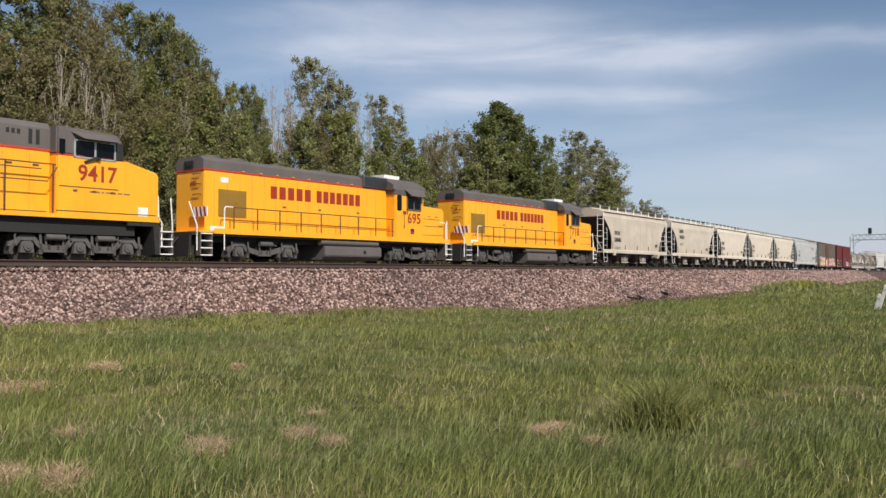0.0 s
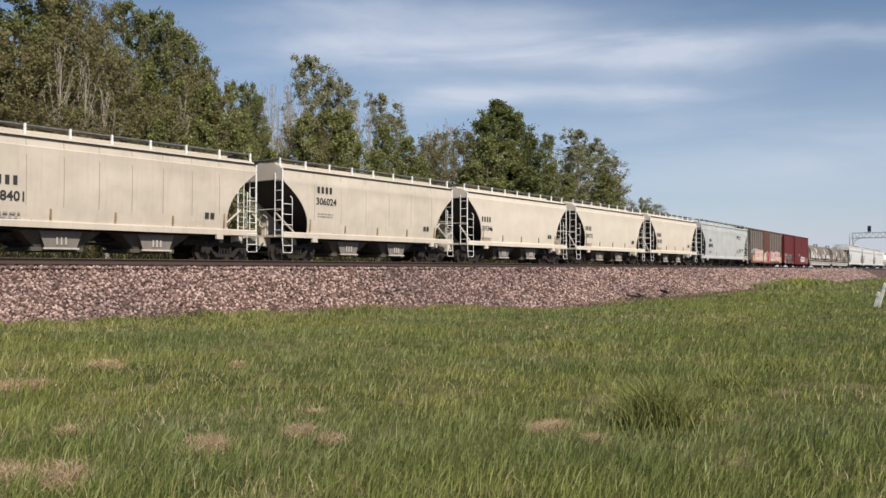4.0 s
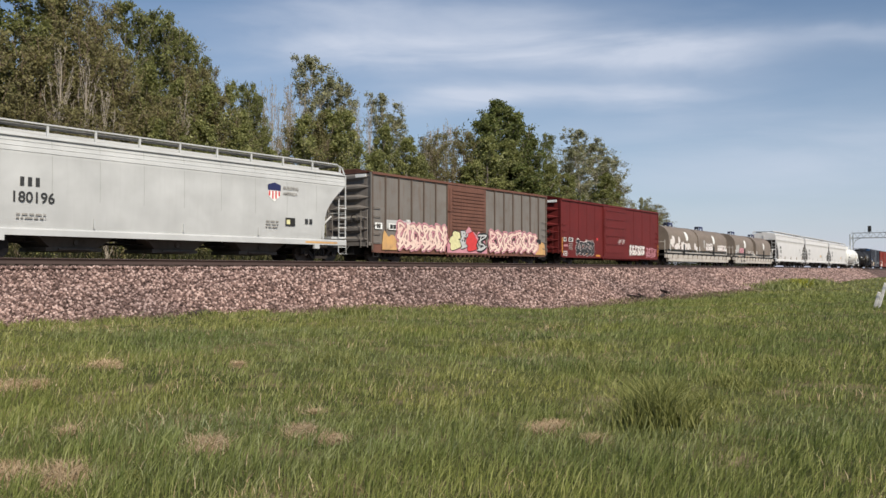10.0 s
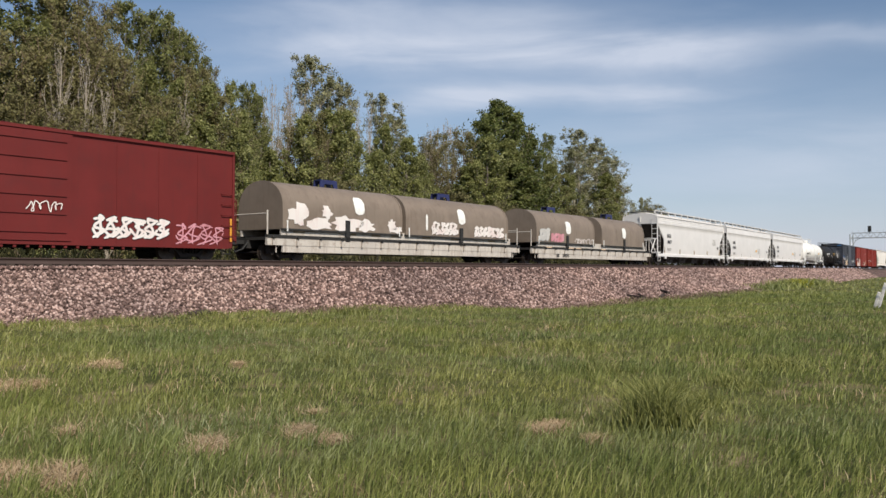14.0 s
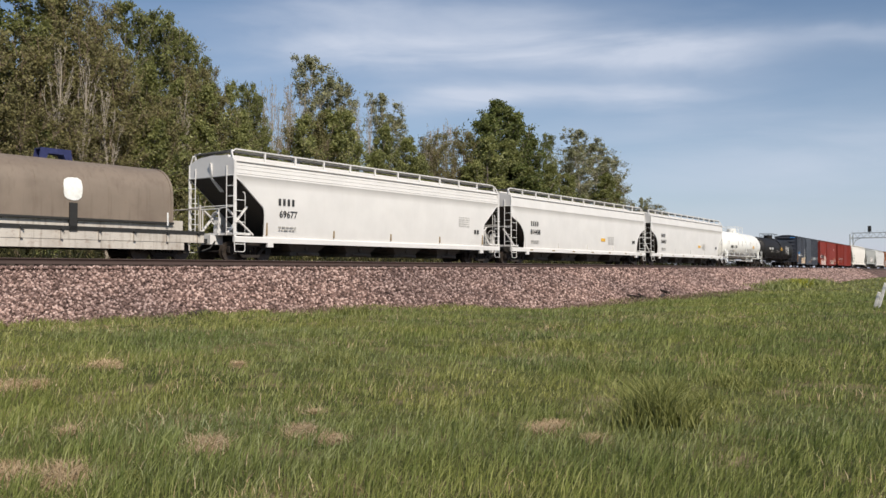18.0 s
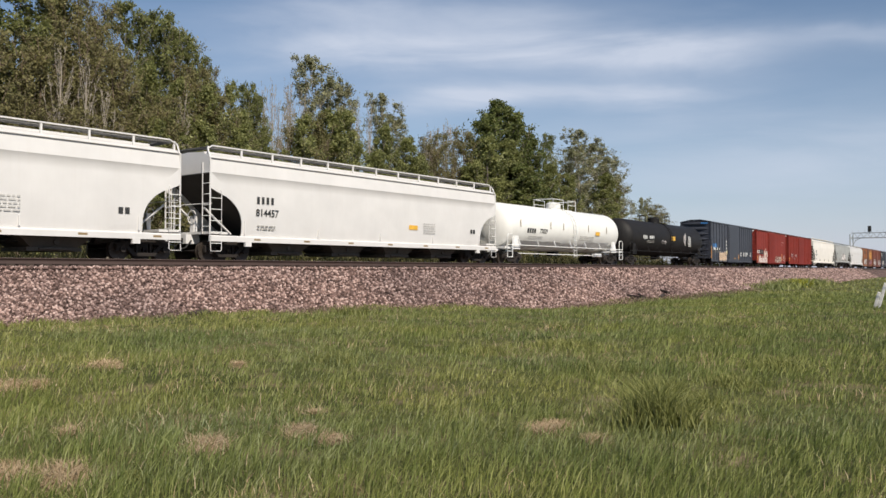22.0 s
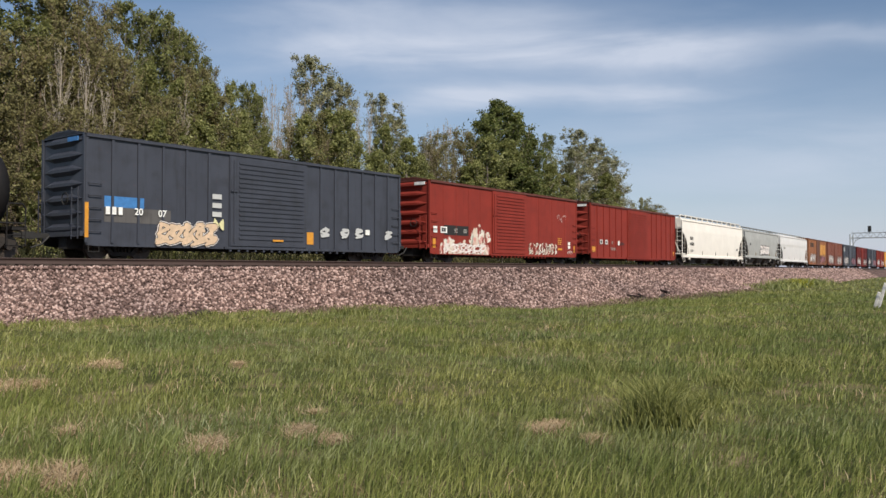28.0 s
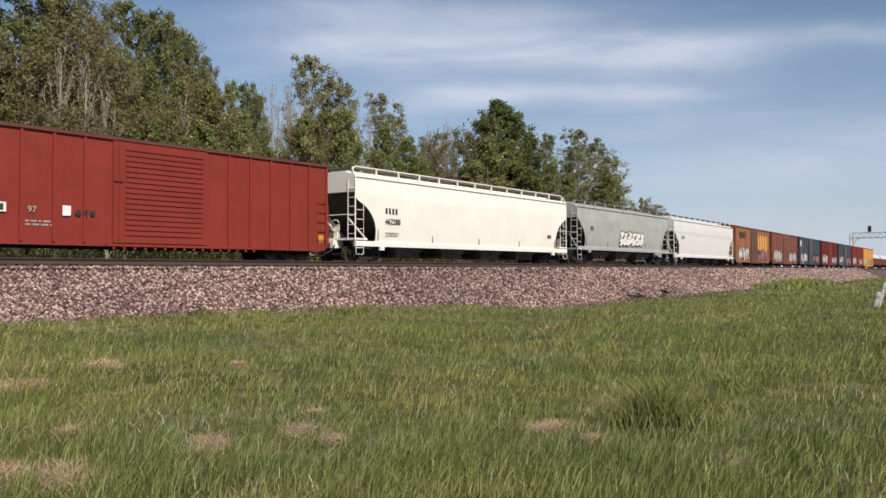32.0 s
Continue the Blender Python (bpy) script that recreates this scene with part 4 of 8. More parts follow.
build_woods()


# ---------------------------------------------------------------- line-side things
def build_gantry():
    """Cantilever signal bridge that reaches over both tracks from the far side."""
    x, y, h = path(232)
    g = new("signal_gantry")
    g.matrix_basis = Matrix.Translation((x, y, 0)) @ Matrix.Rotation(h, 4, "Z")
    tagged(g, "galvanised cantilever signal bridge with a black signal head", "signal")
    bm = bmesh.new()
    for dx in (-0.45, 0.45):
        for dy in (4.2, 4.9):
            rod(bm, [(dx, dy, 0), (dx, dy, 10.6)], 0.09)
    for i in range(7):
        z = 0.6 + i * 1.4
        rod(bm, [(-0.45, 4.2, z), (-0.45, 4.9, z + 1.2)], 0.04)
        rod(bm, [(-0.45, 4.2, z), (0.45, 4.2, z + 1.2)], 0.04)
    part("mast", bm, M_GALV, g)
    bm = bmesh.new()
    for dx in (-0.45, 0.45):
        for z in (9.6, 10.9):
            rod(bm, [(dx, 4.6, z), (dx, -7.0, z)], 0.08)
        for i in range(8):
            ya = 4.6 - i * 1.45
            rod(bm, [(dx, ya, 9.6), (dx, ya - 0.72, 10.9), (dx, ya - 1.45, 9.6)], 0.045)
    rod(bm, [(-0.45, 4.2, 7.6), (-0.45, 3.6, 9.0), (-0.45, 2.2, 9.6)], 0.08)
    part("truss", bm, M_GALV, g)
    bm = bmesh.new()
    rod(bm, [(0, 4.6, 9.7), (0, -7.0, 9.7)], 0.05)
    for i in range(9):
        rod(bm, [(0.5, 4.4 - i * 1.4, 10.9), (0.5, 4.4 - i * 1.4, 11.6)], 0.025)
    part("walkway_rail", bm, M_GALV, g)
    for yy in (0.35, -3.9):
        bm = bmesh.new()
        box(bm, -0.75, -0.5, yy - 0.4, yy + 0.4, 11.1, 12.6)
        disc(bm, -0.6, 11.5, yy - 0.12, yy + 0.12, 0.1)
        rod(bm, [(-0.6, yy, 10.6), (-0.6, yy, 11.2)], 0.06)
        head = part("signal_head", bm, M_BLACK, g, "black signal head with hooded lamps")
        bm = bmesh.new()
        for z in (11.45, 11.85, 12.25):
            rod(bm, [(-0.76, yy, z), (-1.0, yy, z)], 0.14, 10)
        part("hood", bm, M_BLACK, head)


def build_small_things():
    for x, y, lean, z in ((36.3, 7.85, 17, 1.08), (36.62, 8.05, 17, 0.7)):
        p = new("marker_post")
        p.matrix_basis = Matrix.Translation((x, y, float(ground_z(x, y)) - 0.1)) @ Matrix.Rotation(radians(lean), 4, (0.77, 0.64, 0))
        bm = bmesh.new()
        prism(bm, [(-0.05, 0), (0.05, 0), (0.05, z), (0.0, z + 0.05), (-0.05, z)], -0.05, 0.05)
        part("post", bm, M_POST_WHITE, p)
        bm = bmesh.new()
        box(bm, -0.055, 0.055, -0.055, 0.055, z - 0.2, z - 0.12)
        part("band", bm, M_GALV, p)
        tagged(p, "leaning weathered white wooden marker post in grass", "post", "marker posts")
    rng = random.Random(4)
    for x, y, turn, ln in ((42.6, 21.6, 62, 2.0), (43.8, 21.7, 40, 1.9), (46.6, 21.7, 20, 2.3), (48.0, 22.3, 48, 1.8), (14.2, 20.9, 8, 0.9)):
        z = SHOULDER_Z - 0.06 - (foot_off(x, y)) * (SHOULDER_Z + 1.04) / 5.45 + 0.15
        t = new("old_tie")
        t.matrix_basis = Matrix.Translation((x, y, max(z, float(ground_z(x, y)) + 0.06))) @ Euler((radians(22), radians(rng.uniform(-6, 6)), radians(turn))).to_matrix().to_4x4()
        bm = bmesh.new()
        prism(bm, [(-ln / 2, -0.07), (ln / 2 - 0.1, -0.08), (ln / 2, 0.0), (ln / 2 - 0.15, 0.07), (-ln / 2 + 0.05, 0.08)], -0.1, 0.09)
        part("timber", bm, M_TIE, t)
        tagged(t, "broken dark discarded tie lying on the ballast", "debris", "discarded ties")
    # weeds along the foot of the ballast
    nr = np.random.default_rng(31)
    vs, fs, off = [], [], 0
    for cx, cy, n, hh in ((70, 23.2, 500, 0.6), (75, 23.8, 600, 0.8), (81, 24.6, 600, 0.8), (90, 25.6, 500, 0.8)):
        c = np.stack([cx + nr.normal(0, 2.0, n), cy + nr.normal(0, 0.7, n)], 1)
        v, f = blades(nr, c[:, 0], c[:, 1], hh * nr.uniform(0.4, 1.1, n), np.full(n, 0.09), nr.uniform(0.2, 0.8, n))
        vs.append(v)
        fs.append(f + off)
        off += len(v)
    tagged(new("tall_weeds", raw_mesh("tall_weeds", np.concatenate(vs), np.concatenate(fs), M_BLADE)), "tall green weeds at the foot of the ballast", "weeds", kind="stuff")
    c = np.stack([79 + nr.normal(0, 1.0, 320), 23.6 + nr.normal(0, 0.4, 320)], 1)
    v, f = blades(nr, c[:, 0], c[:, 1], 0.8 * nr.uniform(0.5, 1.1, 320), np.full(320, 0.1), nr.uniform(0.2, 0.8, 320))
    tagged(new("yellow_weeds", raw_mesh("yellow_weeds", v, f, M_YELLOW_WEED)), "yellow flowering weeds at the foot of the ballast", "weeds", kind="stuff")


def foot_off(x, y):
    """How far a place lies outside the near shoulder's edge."""
    top = NEAR_Y - 1.95 + (x * x * CURVE / 2 if x < S_B else (S_B ** 2) * CURVE / 2 + (x - S_B) * CURVE * S_B)
    return max(0.0, top - y)


build_gantry()
build_small_things()


# ---------------------------------------------------------------- the train: shared running gear
def rolled(r, n=20):
    return [(r * math.cos(2 * math.pi * k / n), r * math.sin(2 * math.pi * k / n)) for k in range(n)]


def wheelset_mesh(r, mat):
    bm = bmesh.new()
    for sy in (-1, 1):
        disc(bm, 0, 0, sy * 0.69, sy * 0.82, r, 24)
        disc(bm, 0, 0, sy * 0.66, sy * 0.69, r + 0.03, 24)
        disc(bm, 0, 0, sy * 0.82, sy * 0.86, r * 0.42, 12)
    disc(bm, 0, 0, -1.05, 1.05, 0.08, 10)
    for k in range(4):
        a = k * math.pi / 2
        box(bm, r * 0.55 * math.cos(a) - 0.03, r * 0.55 * math.cos(a) + 0.03, -0.825, -0.815, r * 0.55 * math.sin(a) - 0.03, r * 0.55 * math.sin(a) + 0.03)
    return mesh_of("wheelset", bm, mat)


def truck_frame_mesh():
    """Three-piece freight truck: two cast side frames with openings, springs, bolster, bearing caps."""
    bm = bmesh.new()
    for sy in (-1, 1):
        y0, y1 = sy * 0.93, sy * 1.06
        prism(bm, [(-1.13, 0.36), (-1.15, 0.62), (-0.95, 0.67), (-0.5, 0.78), (0.5, 0.78), (0.95, 0.67), (1.15, 0.62), (1.13, 0.36), (0.98, 0.36), (0.95, 0.52),
                   (0.78, 0.52), (0.45, 0.63), (-0.45, 0.63), (-0.78, 0.52), (-0.95, 0.52), (-0.98, 0.36)], y0, y1)
        prism(bm, [(-0.78, 0.53), (-0.62, 0.56), (-0.36, 0.3), (0.36, 0.3), (0.62, 0.56), (0.78, 0.53), (0.45, 0.17), (-0.45, 0.17)], y0, y1)
        box(bm, -0.32, -0.24, y0, y1, 0.28, 0.64)
        box(bm, 0.24, 0.32, y0, y1, 0.28, 0.64)
        for x in (-0.15, 0.0, 0.15):
            for k in range(4):
                disc(bm, x, 0.33 + k * 0.055, sy * 0.95, sy * 1.04, 0.03, 6)
        for x in (-0.89, 0.89):
            disc(bm, x, 0.42, sy * 1.02, sy * 1.13, 0.12, 12)
    box(bm, -0.2, 0.2, -1.0, 1.0, 0.5, 0.68)
    box(bm, -0.3, 0.3, -0.35, 0.35, 0.68, 0.95)
    for x in (-1.28, 1.28):
        rod(bm, [(x, -0.85, 0.42), (x, 0.85, 0.42)], 0.035)
    return mesh_of("truck", bm, M_TRUCK)


WHEELSET = wheelset_mesh(0.42, M_WHEEL)
TRUCK = truck_frame_mesh()
LOCO_WHEEL = wheelset_mesh(0.508, M_WHEEL)
TURNING = []


def freight_truck(car, x):
    t = piece("truck", TRUCK, car, Matrix.Translation((x, 0, 0)), "rusty cast freight truck")
    for dx in (-0.89, 0.89):
        w = piece("wheelset", WHEELSET, t, Matrix.Translation((dx, 0, 0.42)))
        TURNING.append((w, dx, 0.42))


def coupler_mesh():
    bm = bmesh.new()
    box(bm, 0.0, 0.55, -0.09, 0.09, 0.78, 0.95)
    prism(bm, [(0.5, 0.74), (0.72, 0.74), (0.76, 0.86), (0.72, 1.0), (0.5, 1.0)], -0.16, 0.12)
    rod(bm, [(0.1, 0.35, 0.85), (0.4, 0.38, 0.55), (0.75, 0.3, 0.42)], 0.035)
    return mesh_of("coupler", bm, M_BLACK)


COUPLER = coupler_mesh()


def couplers(car, half, reach):
    """Couplers at both ends: half is the body's half length, reach the coupled half length."""
    for s in (-1, 1):
        m = Matrix.Translation((s * (reach - 0.74), 0, 0)) @ Matrix.Rotation(0 if s > 0 else math.pi, 4, "Z")
        piece("coupler", COUPLER, car, m)


def ladder(car, x0, x1, y, z0, z1, mat, rungs=6, r=0.022, along="x", name="ladder"):
    bm = bmesh.new()
    if along == "x":
        rod(bm, [(x0, y, z0), (x0, y, z1)], r)
        rod(bm, [(x1, y, z0), (x1, y, z1)], r)
        for k in range(rungs):
            z = z0 + 0.08 + (z1 - z0 - 0.16) * k / max(1, rungs - 1)
            rod(bm, [(x0, y, z), (x1, y, z)], r * 0.8, 4)
    else:
        rod(bm, [(y, x0, z0), (y, x0, z1)], r)
        rod(bm, [(y, x1, z0), (y, x1, z1)], r)
        for k in range(rungs):
            z = z0 + 0.08 + (z1 - z0 - 0.16) * k / max(1, rungs - 1)
            rod(bm, [(y, x0, z), (y, x1, z)], r * 0.8, 4)
    return part(name, bm, mat, car)


TRAIN = []


def rolling(name, label, category, s_a, s_b):
    """A vehicle whose couplers lie at s_a and s_b when the train is where it is at 16 s."""
    car = new(name)
    tagged(car, label, category, "train")
    TRAIN.append((car, (s_a + s_b) / 2))
    return car, (s_b - s_a) / 2


# ---------------------------------------------------------------- boxcars
def spray(car, mat, x0, x1, y, z0, z1, seed, n=9, name="graffiti", fat=1.0):
    """A sprayed tag: overlapping ragged blots, no letters."""
    rng = random.Random(seed)
    w = (x1 - x0) / n
    for i in range(n):
        bm = bmesh.new()
        cx = x0 + (i + 0.5) * w
        k = 9
        h = z1 - z0
        vs = []
        for j in range(k):
            a = 2 * math.pi * j / k + rng.uniform(-0.25, 0.25)
            q = rng.uniform(0.5, 1.0)
            vs.append(bm.verts.new((cx + math.cos(a) * w * 0.62 * q * fat, y - 0.0008 * i, min(max((z0 + z1) / 2 + math.sin(a) * h * 0.52 * q, z0), z1))))
        bm.faces.new(vs)
        part(name, bm, mat, car)


def strokes(car, mat, x0, x1, y, z0, z1, seed, n=10, r=0.04, name="graffiti"):
    """One thin sprayed line that zigzags along a tag."""
    rng = random.Random(seed)
    w, h = (x1 - x0) / n, z1 - z0
    pts = []
    for i in range(n):
        x = x0 + (i + rng.random() * 0.6) * w
        pts += [(x, z0 + rng.uniform(0, 0.25) * h), (x + w * rng.uniform(-0.2, 0.5), z0 + rng.uniform(0.5, 0.7) * h),
                (x + w * rng.uniform(0.2, 0.9), z1 - rng.uniform(0, 0.2) * h), (x + w * rng.uniform(0.6, 1.3), z0 + rng.uniform(0.1, 0.6) * h)]
    bm = bmesh.new()
    ribbon(bm, pts, r, y)
    return part(name, bm, mat, car)


def ribbon(bm, pts, r, y):
    """A flat rounded stroke of half width r along a smooth curve through the points."""
    q = [Vector((p[0], p[1])) for p in pts]
    c = []
    for i in range(len(q) - 1):
        p0, p1, p2, p3 = q[max(i - 1, 0)], q[i], q[i + 1], q[min(i + 2, len(q) - 1)]
        for k in range(5):
            t = k / 5
            c.append(0.5 * ((2 * p1) + (p2 - p0) * t + (2 * p0 - 5 * p1 + 4 * p2 - p3) * t * t + (3 * p1 - p0 - 3 * p2 + p3) * t ** 3))
    c.append(q[-1])
    last = None
    for i, p in enumerate(c):
        d = (c[min(i + 1, len(c) - 1)] - c[max(i - 1, 0)]).normalized()
        e = r * (0.5 if i in (0, len(c) - 1) else 1.0)
        row = [bm.verts.new((p.x - d.y * e, y - 0.00008 * i, p.y + d.x * e)), bm.verts.new((p.x + d.y * e, y - 0.00008 * i, p.y - d.x * e))]
        if last:
            bm.faces.new((last[0], last[1], row[1], row[0]))
        last = row


def wild_tag(car, x0, x1, y, z0, z1, seed, n, r, layers):
    """Interlocking fat strokes in layers (paint, how much wider), the widest first; plain shapes, no letters."""
    rng = random.Random(seed)
    w, h = (x1 - x0) / n, z1 - z0 - 2 * r
    lines = []
    for i in range(n):
        for k in range(3):
            u = rng.uniform
            if k == 0:
                pts = [(u(-0.1, 0.3), u(0.7, 1)), (u(0.6, 1.1), u(0.8, 1)), (u(-0.1, 0.4), u(0.4, 0.6)), (u(0.7, 1.2), u(0.25, 0.4)), (u(-0.3, 0.2), u(0, 0.1))]
            elif k == 1:
                pts = [(u(0.2, 0.5), u(0, 0.15)), (u(0.3, 0.7), u(0.3, 0.6)), (u(0.1, 0.6), u(0.85, 1.0)), (u(0.7, 1.3), u(0.65, 0.9))]
            else:
                pts = [(u(-0.4, 0.0), u(0.2, 0.6)), (u(0.3, 0.6), u(0.1, 0.3)), (u(0.9, 1.4), u(0.3, 0.9))]
            lines.append([(min(max(x0 + (i + px) * w, x0), x1), min(max(z0 + r + pz * h, z0 + r), z1 - r)) for px, pz in pts])
    for k, (mat, wider) in enumerate(layers):
        bm = bmesh.new()
        for i, pts in enumerate(lines):
            ribbon(bm, pts, r + wider, y - 0.006 * k - 0.00015 * i)
        part("graffiti", bm, mat, car)


def cloud(car, mat, x0, x1, y, z0, z1, seed):
    """A sprayed background with an uneven edge."""
    rng = random.Random(seed)
    n = max(16, int((x1 - x0) / 0.09))
    ph = [rng.uniform(0, 6.28) for _ in range(4)]
    bm = bmesh.new()
    last = None
    for i in range(n + 1):
        u = i / n
        x = x0 + (x1 - x0) * u
        rim = min(1.0, u * 9, (1 - u) * 9) ** 0.5
        top = 0.74 + 0.13 * math.sin(2.1 * x + ph[0]) + 0.08 * math.sin(5.3 * x + ph[1]) + 0.05 * math.sin(13 * x + ph[2]) + rng.uniform(-0.03, 0.03)
        row = [bm.verts.new((x, y, z0)), bm.verts.new((x, y, z0 + (z1 - z0) * top * (0.35 + 0.65 * rim)))]
        if last:
            bm.faces.new((last[0], row[0], row[1], last[1]))
        last = row
    part("graffiti", bm, mat, car)


def boxcar(name, label, s_a, s_b, body, roof, door, door_x, ribs, end_gap=1.02, top=4.5, smooth_right=False, sill=0.5, nr=17, sill_mat=None, mark=None, post_mat=None):
    """ribs: post positions spacing on the sides (0 for flat panels with faint seams)."""
    car, reach = rolling(name, label, "boxcar", s_a, s_b)
    half = reach - end_gap
    HW = 1.5
    d0, d1 = door_x
    bm = bmesh.new()
    prism_x(bm, [(-HW, 0.9), (HW, 0.9), (HW, top - 0.06), (-HW, top - 0.06)], -half, half)
    shell = part("body", bm, body, car)
    # deep side sill between the trucks
    for sy in (-1, 1):
        bm = bmesh.new()
        prism(bm, [(-half + 0.02, 0.95), (-half + 0.05, sill + 0.04), (-half + 0.4, sill), (half - 0.4, sill), (half - 0.05, sill + 0.04), (half - 0.02, 0.95)], sy * (HW - 0.04), sy * (HW + 0.003))
        part("side_sill", bm, sill_mat or body, car)
    # side posts
    if ribs:
        bm = bmesh.new()
        box(bm, -0.045, 0.045, -0.06, 0.0, 0.62, top - 0.12)
        post = mesh_of("side_post", bm, post_mat or body)
        x = -half + 0.05
        xs = []
        k = max(1, round((d0 + half) / ribs))
        xs += [-half + (d0 + half) * i / k for i in range(k + 1)]
        k = max(1, round((half - d1) / ribs))
        xs += [d1 + (half - d1) * i / k for i in range(k + 1)]
        for x in xs:
            x = min(max(x, -half + 0.045), half - 0.045)
            piece("side_post", post, car, Matrix.Translation((x, -HW, 0)))
            piece("side_post", post, car, Matrix.Translation((x, HW, 0)) @ Matrix.Rotation(math.pi, 4, "Z"))
    else:
        bm = bmesh.new()
        box(bm, -0.015, 0.015, -0.014, 0.0, 0.62, top - 0.12)
        seam = mesh_of("panel_seam", bm, body)
        for a, b, k in ((-half, d0, 5), (d1, half, 4)):
            for i in range(1, k):
                x = a + (b - a) * i / k
                piece("panel_seam", seam, car, Matrix.Translation((x, -HW, 0)))
                piece("panel_seam", seam, car, Matrix.Translation((x, HW, 0)) @ Matrix.Rotation(math.pi, 4, "Z"))
    # eaves and roof
    for sy in (-1, 1):
        bm = bmesh.new()
        box(bm, -half, half, sy * HW, sy * (HW + 0.09), top - 0.1, top)
        part("eave", bm, roof, car)
    bm = bmesh.new()
    prism_x(bm, [(-HW - 0.09, top - 0.004), (-HW - 0.09, top + 0.015), (-0.5, top + 0.19), (0.5, top + 0.19), (HW + 0.09, top + 0.015), (HW + 0.09, top - 0.004)], -half - 0.04, half + 0.04)
    n = 12
    for i in range(n + 1):
        x = -half + 2 * half * i / n
        prism_x(bm, [(-HW - 0.05, top + 0.02), (-0.5, top + 0.225), (0.5, top + 0.225), (HW + 0.05, top + 0.02)], x - 0.04, x + 0.04)
    part("roof", bm, roof, car)
    # corrugated ends
    for se in (-1, 1):
        bm = bmesh.new()
        rows = []
        for y, q in ((-HW + 0.1, 0.04), (-HW * 0.45, 1.0), (HW * 0.45, 1.0), (HW - 0.1, 0.04)):
            rows.append([bm.verts.new((u * q, y, w * q)) for u, w in ((0, -0.2), (0.13, -0.06), (0.13, 0.05), (0, 0.17))])
        for a, b in zip(rows, rows[1:]):
            for q in range(4):
                bm.faces.new((a[q], a[(q + 1) % 4], b[(q + 1) % 4], b[q]))
        rib = mesh_of("end_rib", bm, body)
        k = 7
        for i in range(k):
            z = 1.15 + (top - 1.35) * i / (k - 1)
            piece("end_rib", rib, car, Matrix.Translation((se * half, 0, z)) @ Matrix.Rotation(0 if se > 0 else math.pi, 4, "Z"))
        bm = bmesh.new()
        prism_x(bm, [(-HW, 0.85), (HW, 0.85), (HW, 1.02), (-HW, 1.02)], *sorted((se * half, se * (half + 0.16))))
        part("end_sill", bm, body, car)
        for sy in (-1, 1):
            bm = bmesh.new()
            box(bm, *sorted((se * (half - 0.06), se * (half + 0.05))), *sorted((sy * (HW - 0.08), sy * (HW + 0.035))), 0.9, top)
            part("corner_post", bm, body, car)
            ladder(car, *sorted((sy * 1.42, sy * 0.98)), se * (half + 0.2), 0.75, 2.6, body, 5, 0.022, "y")
            if (se, sy) == (-1, -1):
                bm = bmesh.new()
                rod(bm, [(-0.24, 0, 0), (-0.24, -0.09, 0), (0.24, -0.09, 0), (0.24, 0, 0)], 0.02)
                grab = mesh_of("grab_iron", bm, body)
                bm = bmesh.new()
                rod(bm, [(-0.2, 0, 0.62), (-0.2, -0.02, 0.3), (0.2, -0.02, 0.3), (0.2, 0, 0.62)], 0.024)
                stirrup = mesh_of("stirrup", bm, M_BLACK)
            turn = Matrix.Rotation(0 if sy < 0 else math.pi, 4, "Z")
            for k in range(5):
                piece("grab_iron", grab, car, Matrix.Translation((se * (half - 0.36), sy * HW, 1.02 + 0.43 * k)) @ turn)
            piece("stirrup", stirrup, car, Matrix.Translation((se * (half - 0.36), sy * (HW - 0.02), 0)) @ turn)
        bm = bmesh.new()
        disc_x = se * (half + 0.22)
        rod(bm, [(disc_x, -0.55 + 0.22 * math.cos(a * math.pi / 5), 2.2 + 0.22 * math.sin(a * math.pi / 5)) for a in range(11)], 0.02)
        rod(bm, [(se * half, -0.55, 2.2), (disc_x, -0.55, 2.2)], 0.03)
        part("brake_wheel", bm, M_BLACK, car)
    if mark:
        bm = bmesh.new()
        box(bm, -half - 0.15, -half - 0.11, -1.25, -0.55, top - 0.24, top - 0.08)
        part("end_placard", bm, mark, car)
    # sliding door with pressed ribs
    for sy in (-1, 1):
        bm = bmesh.new()
        box(bm, d0, d1, *sorted((sy * (HW + 0.02), sy * (HW + 0.085))), 0.64, top - 0.14)
        dr = part("door", bm, door, car, "pressed steel sliding door")
        bm = bmesh.new()
        d_h = (top - 1.35) / (nr - 1)
        mid = (d0 + d1) / 2
        for i in range(nr):
            z = 0.95 + (top - 1.35) * i / (nr - 1)
            box(bm, d0 + 0.42, d1 - 0.2, *sorted((sy * (HW + 0.085), sy * (HW + 0.125))), z - min(0.035, d_h * 0.2), z + min(0.04, d_h * 0.22))
        part("door_ribs", bm, door, dr)
        bm = bmesh.new()
        rod(bm, [(d0 + 0.16, sy * (HW + 0.12), 0.75), (d0 + 0.16, sy * (HW + 0.12), top - 0.3)], 0.03)
        rod(bm, [(d0 - 0.02, sy * (HW + 0.13), 2.9), (d0 + 0.3, sy * (HW + 0.13), 2.9)], 0.03)
        part("lock_bar", bm, door, dr)
        bm = bmesh.new()
        box(bm, d0 - 0.3, min(d1 + (d1 - d0), half - 0.3), *sorted((sy * HW, sy * (HW + 0.11))), 0.5, 0.6)
        for i in range(16):
            x = d0 + (d1 + 2.4 - d0) * i / 15
            box(bm, x - 0.05, x + 0.05, *sorted((sy * HW, sy * (HW + 0.08))), 0.4, 0.51)
        part("door_track", bm, door, car)
    # under the floor
    bm = bmesh.new()
    box(bm, -half, half, -0.3, 0.3, 0.42, 0.9)
    box(bm, -half + 0.2, half - 0.2, -1.3, 1.3, 0.78, 0.89)
    box(bm, -1.2, 0.2, -0.9, -0.4, 0.4, 0.9)
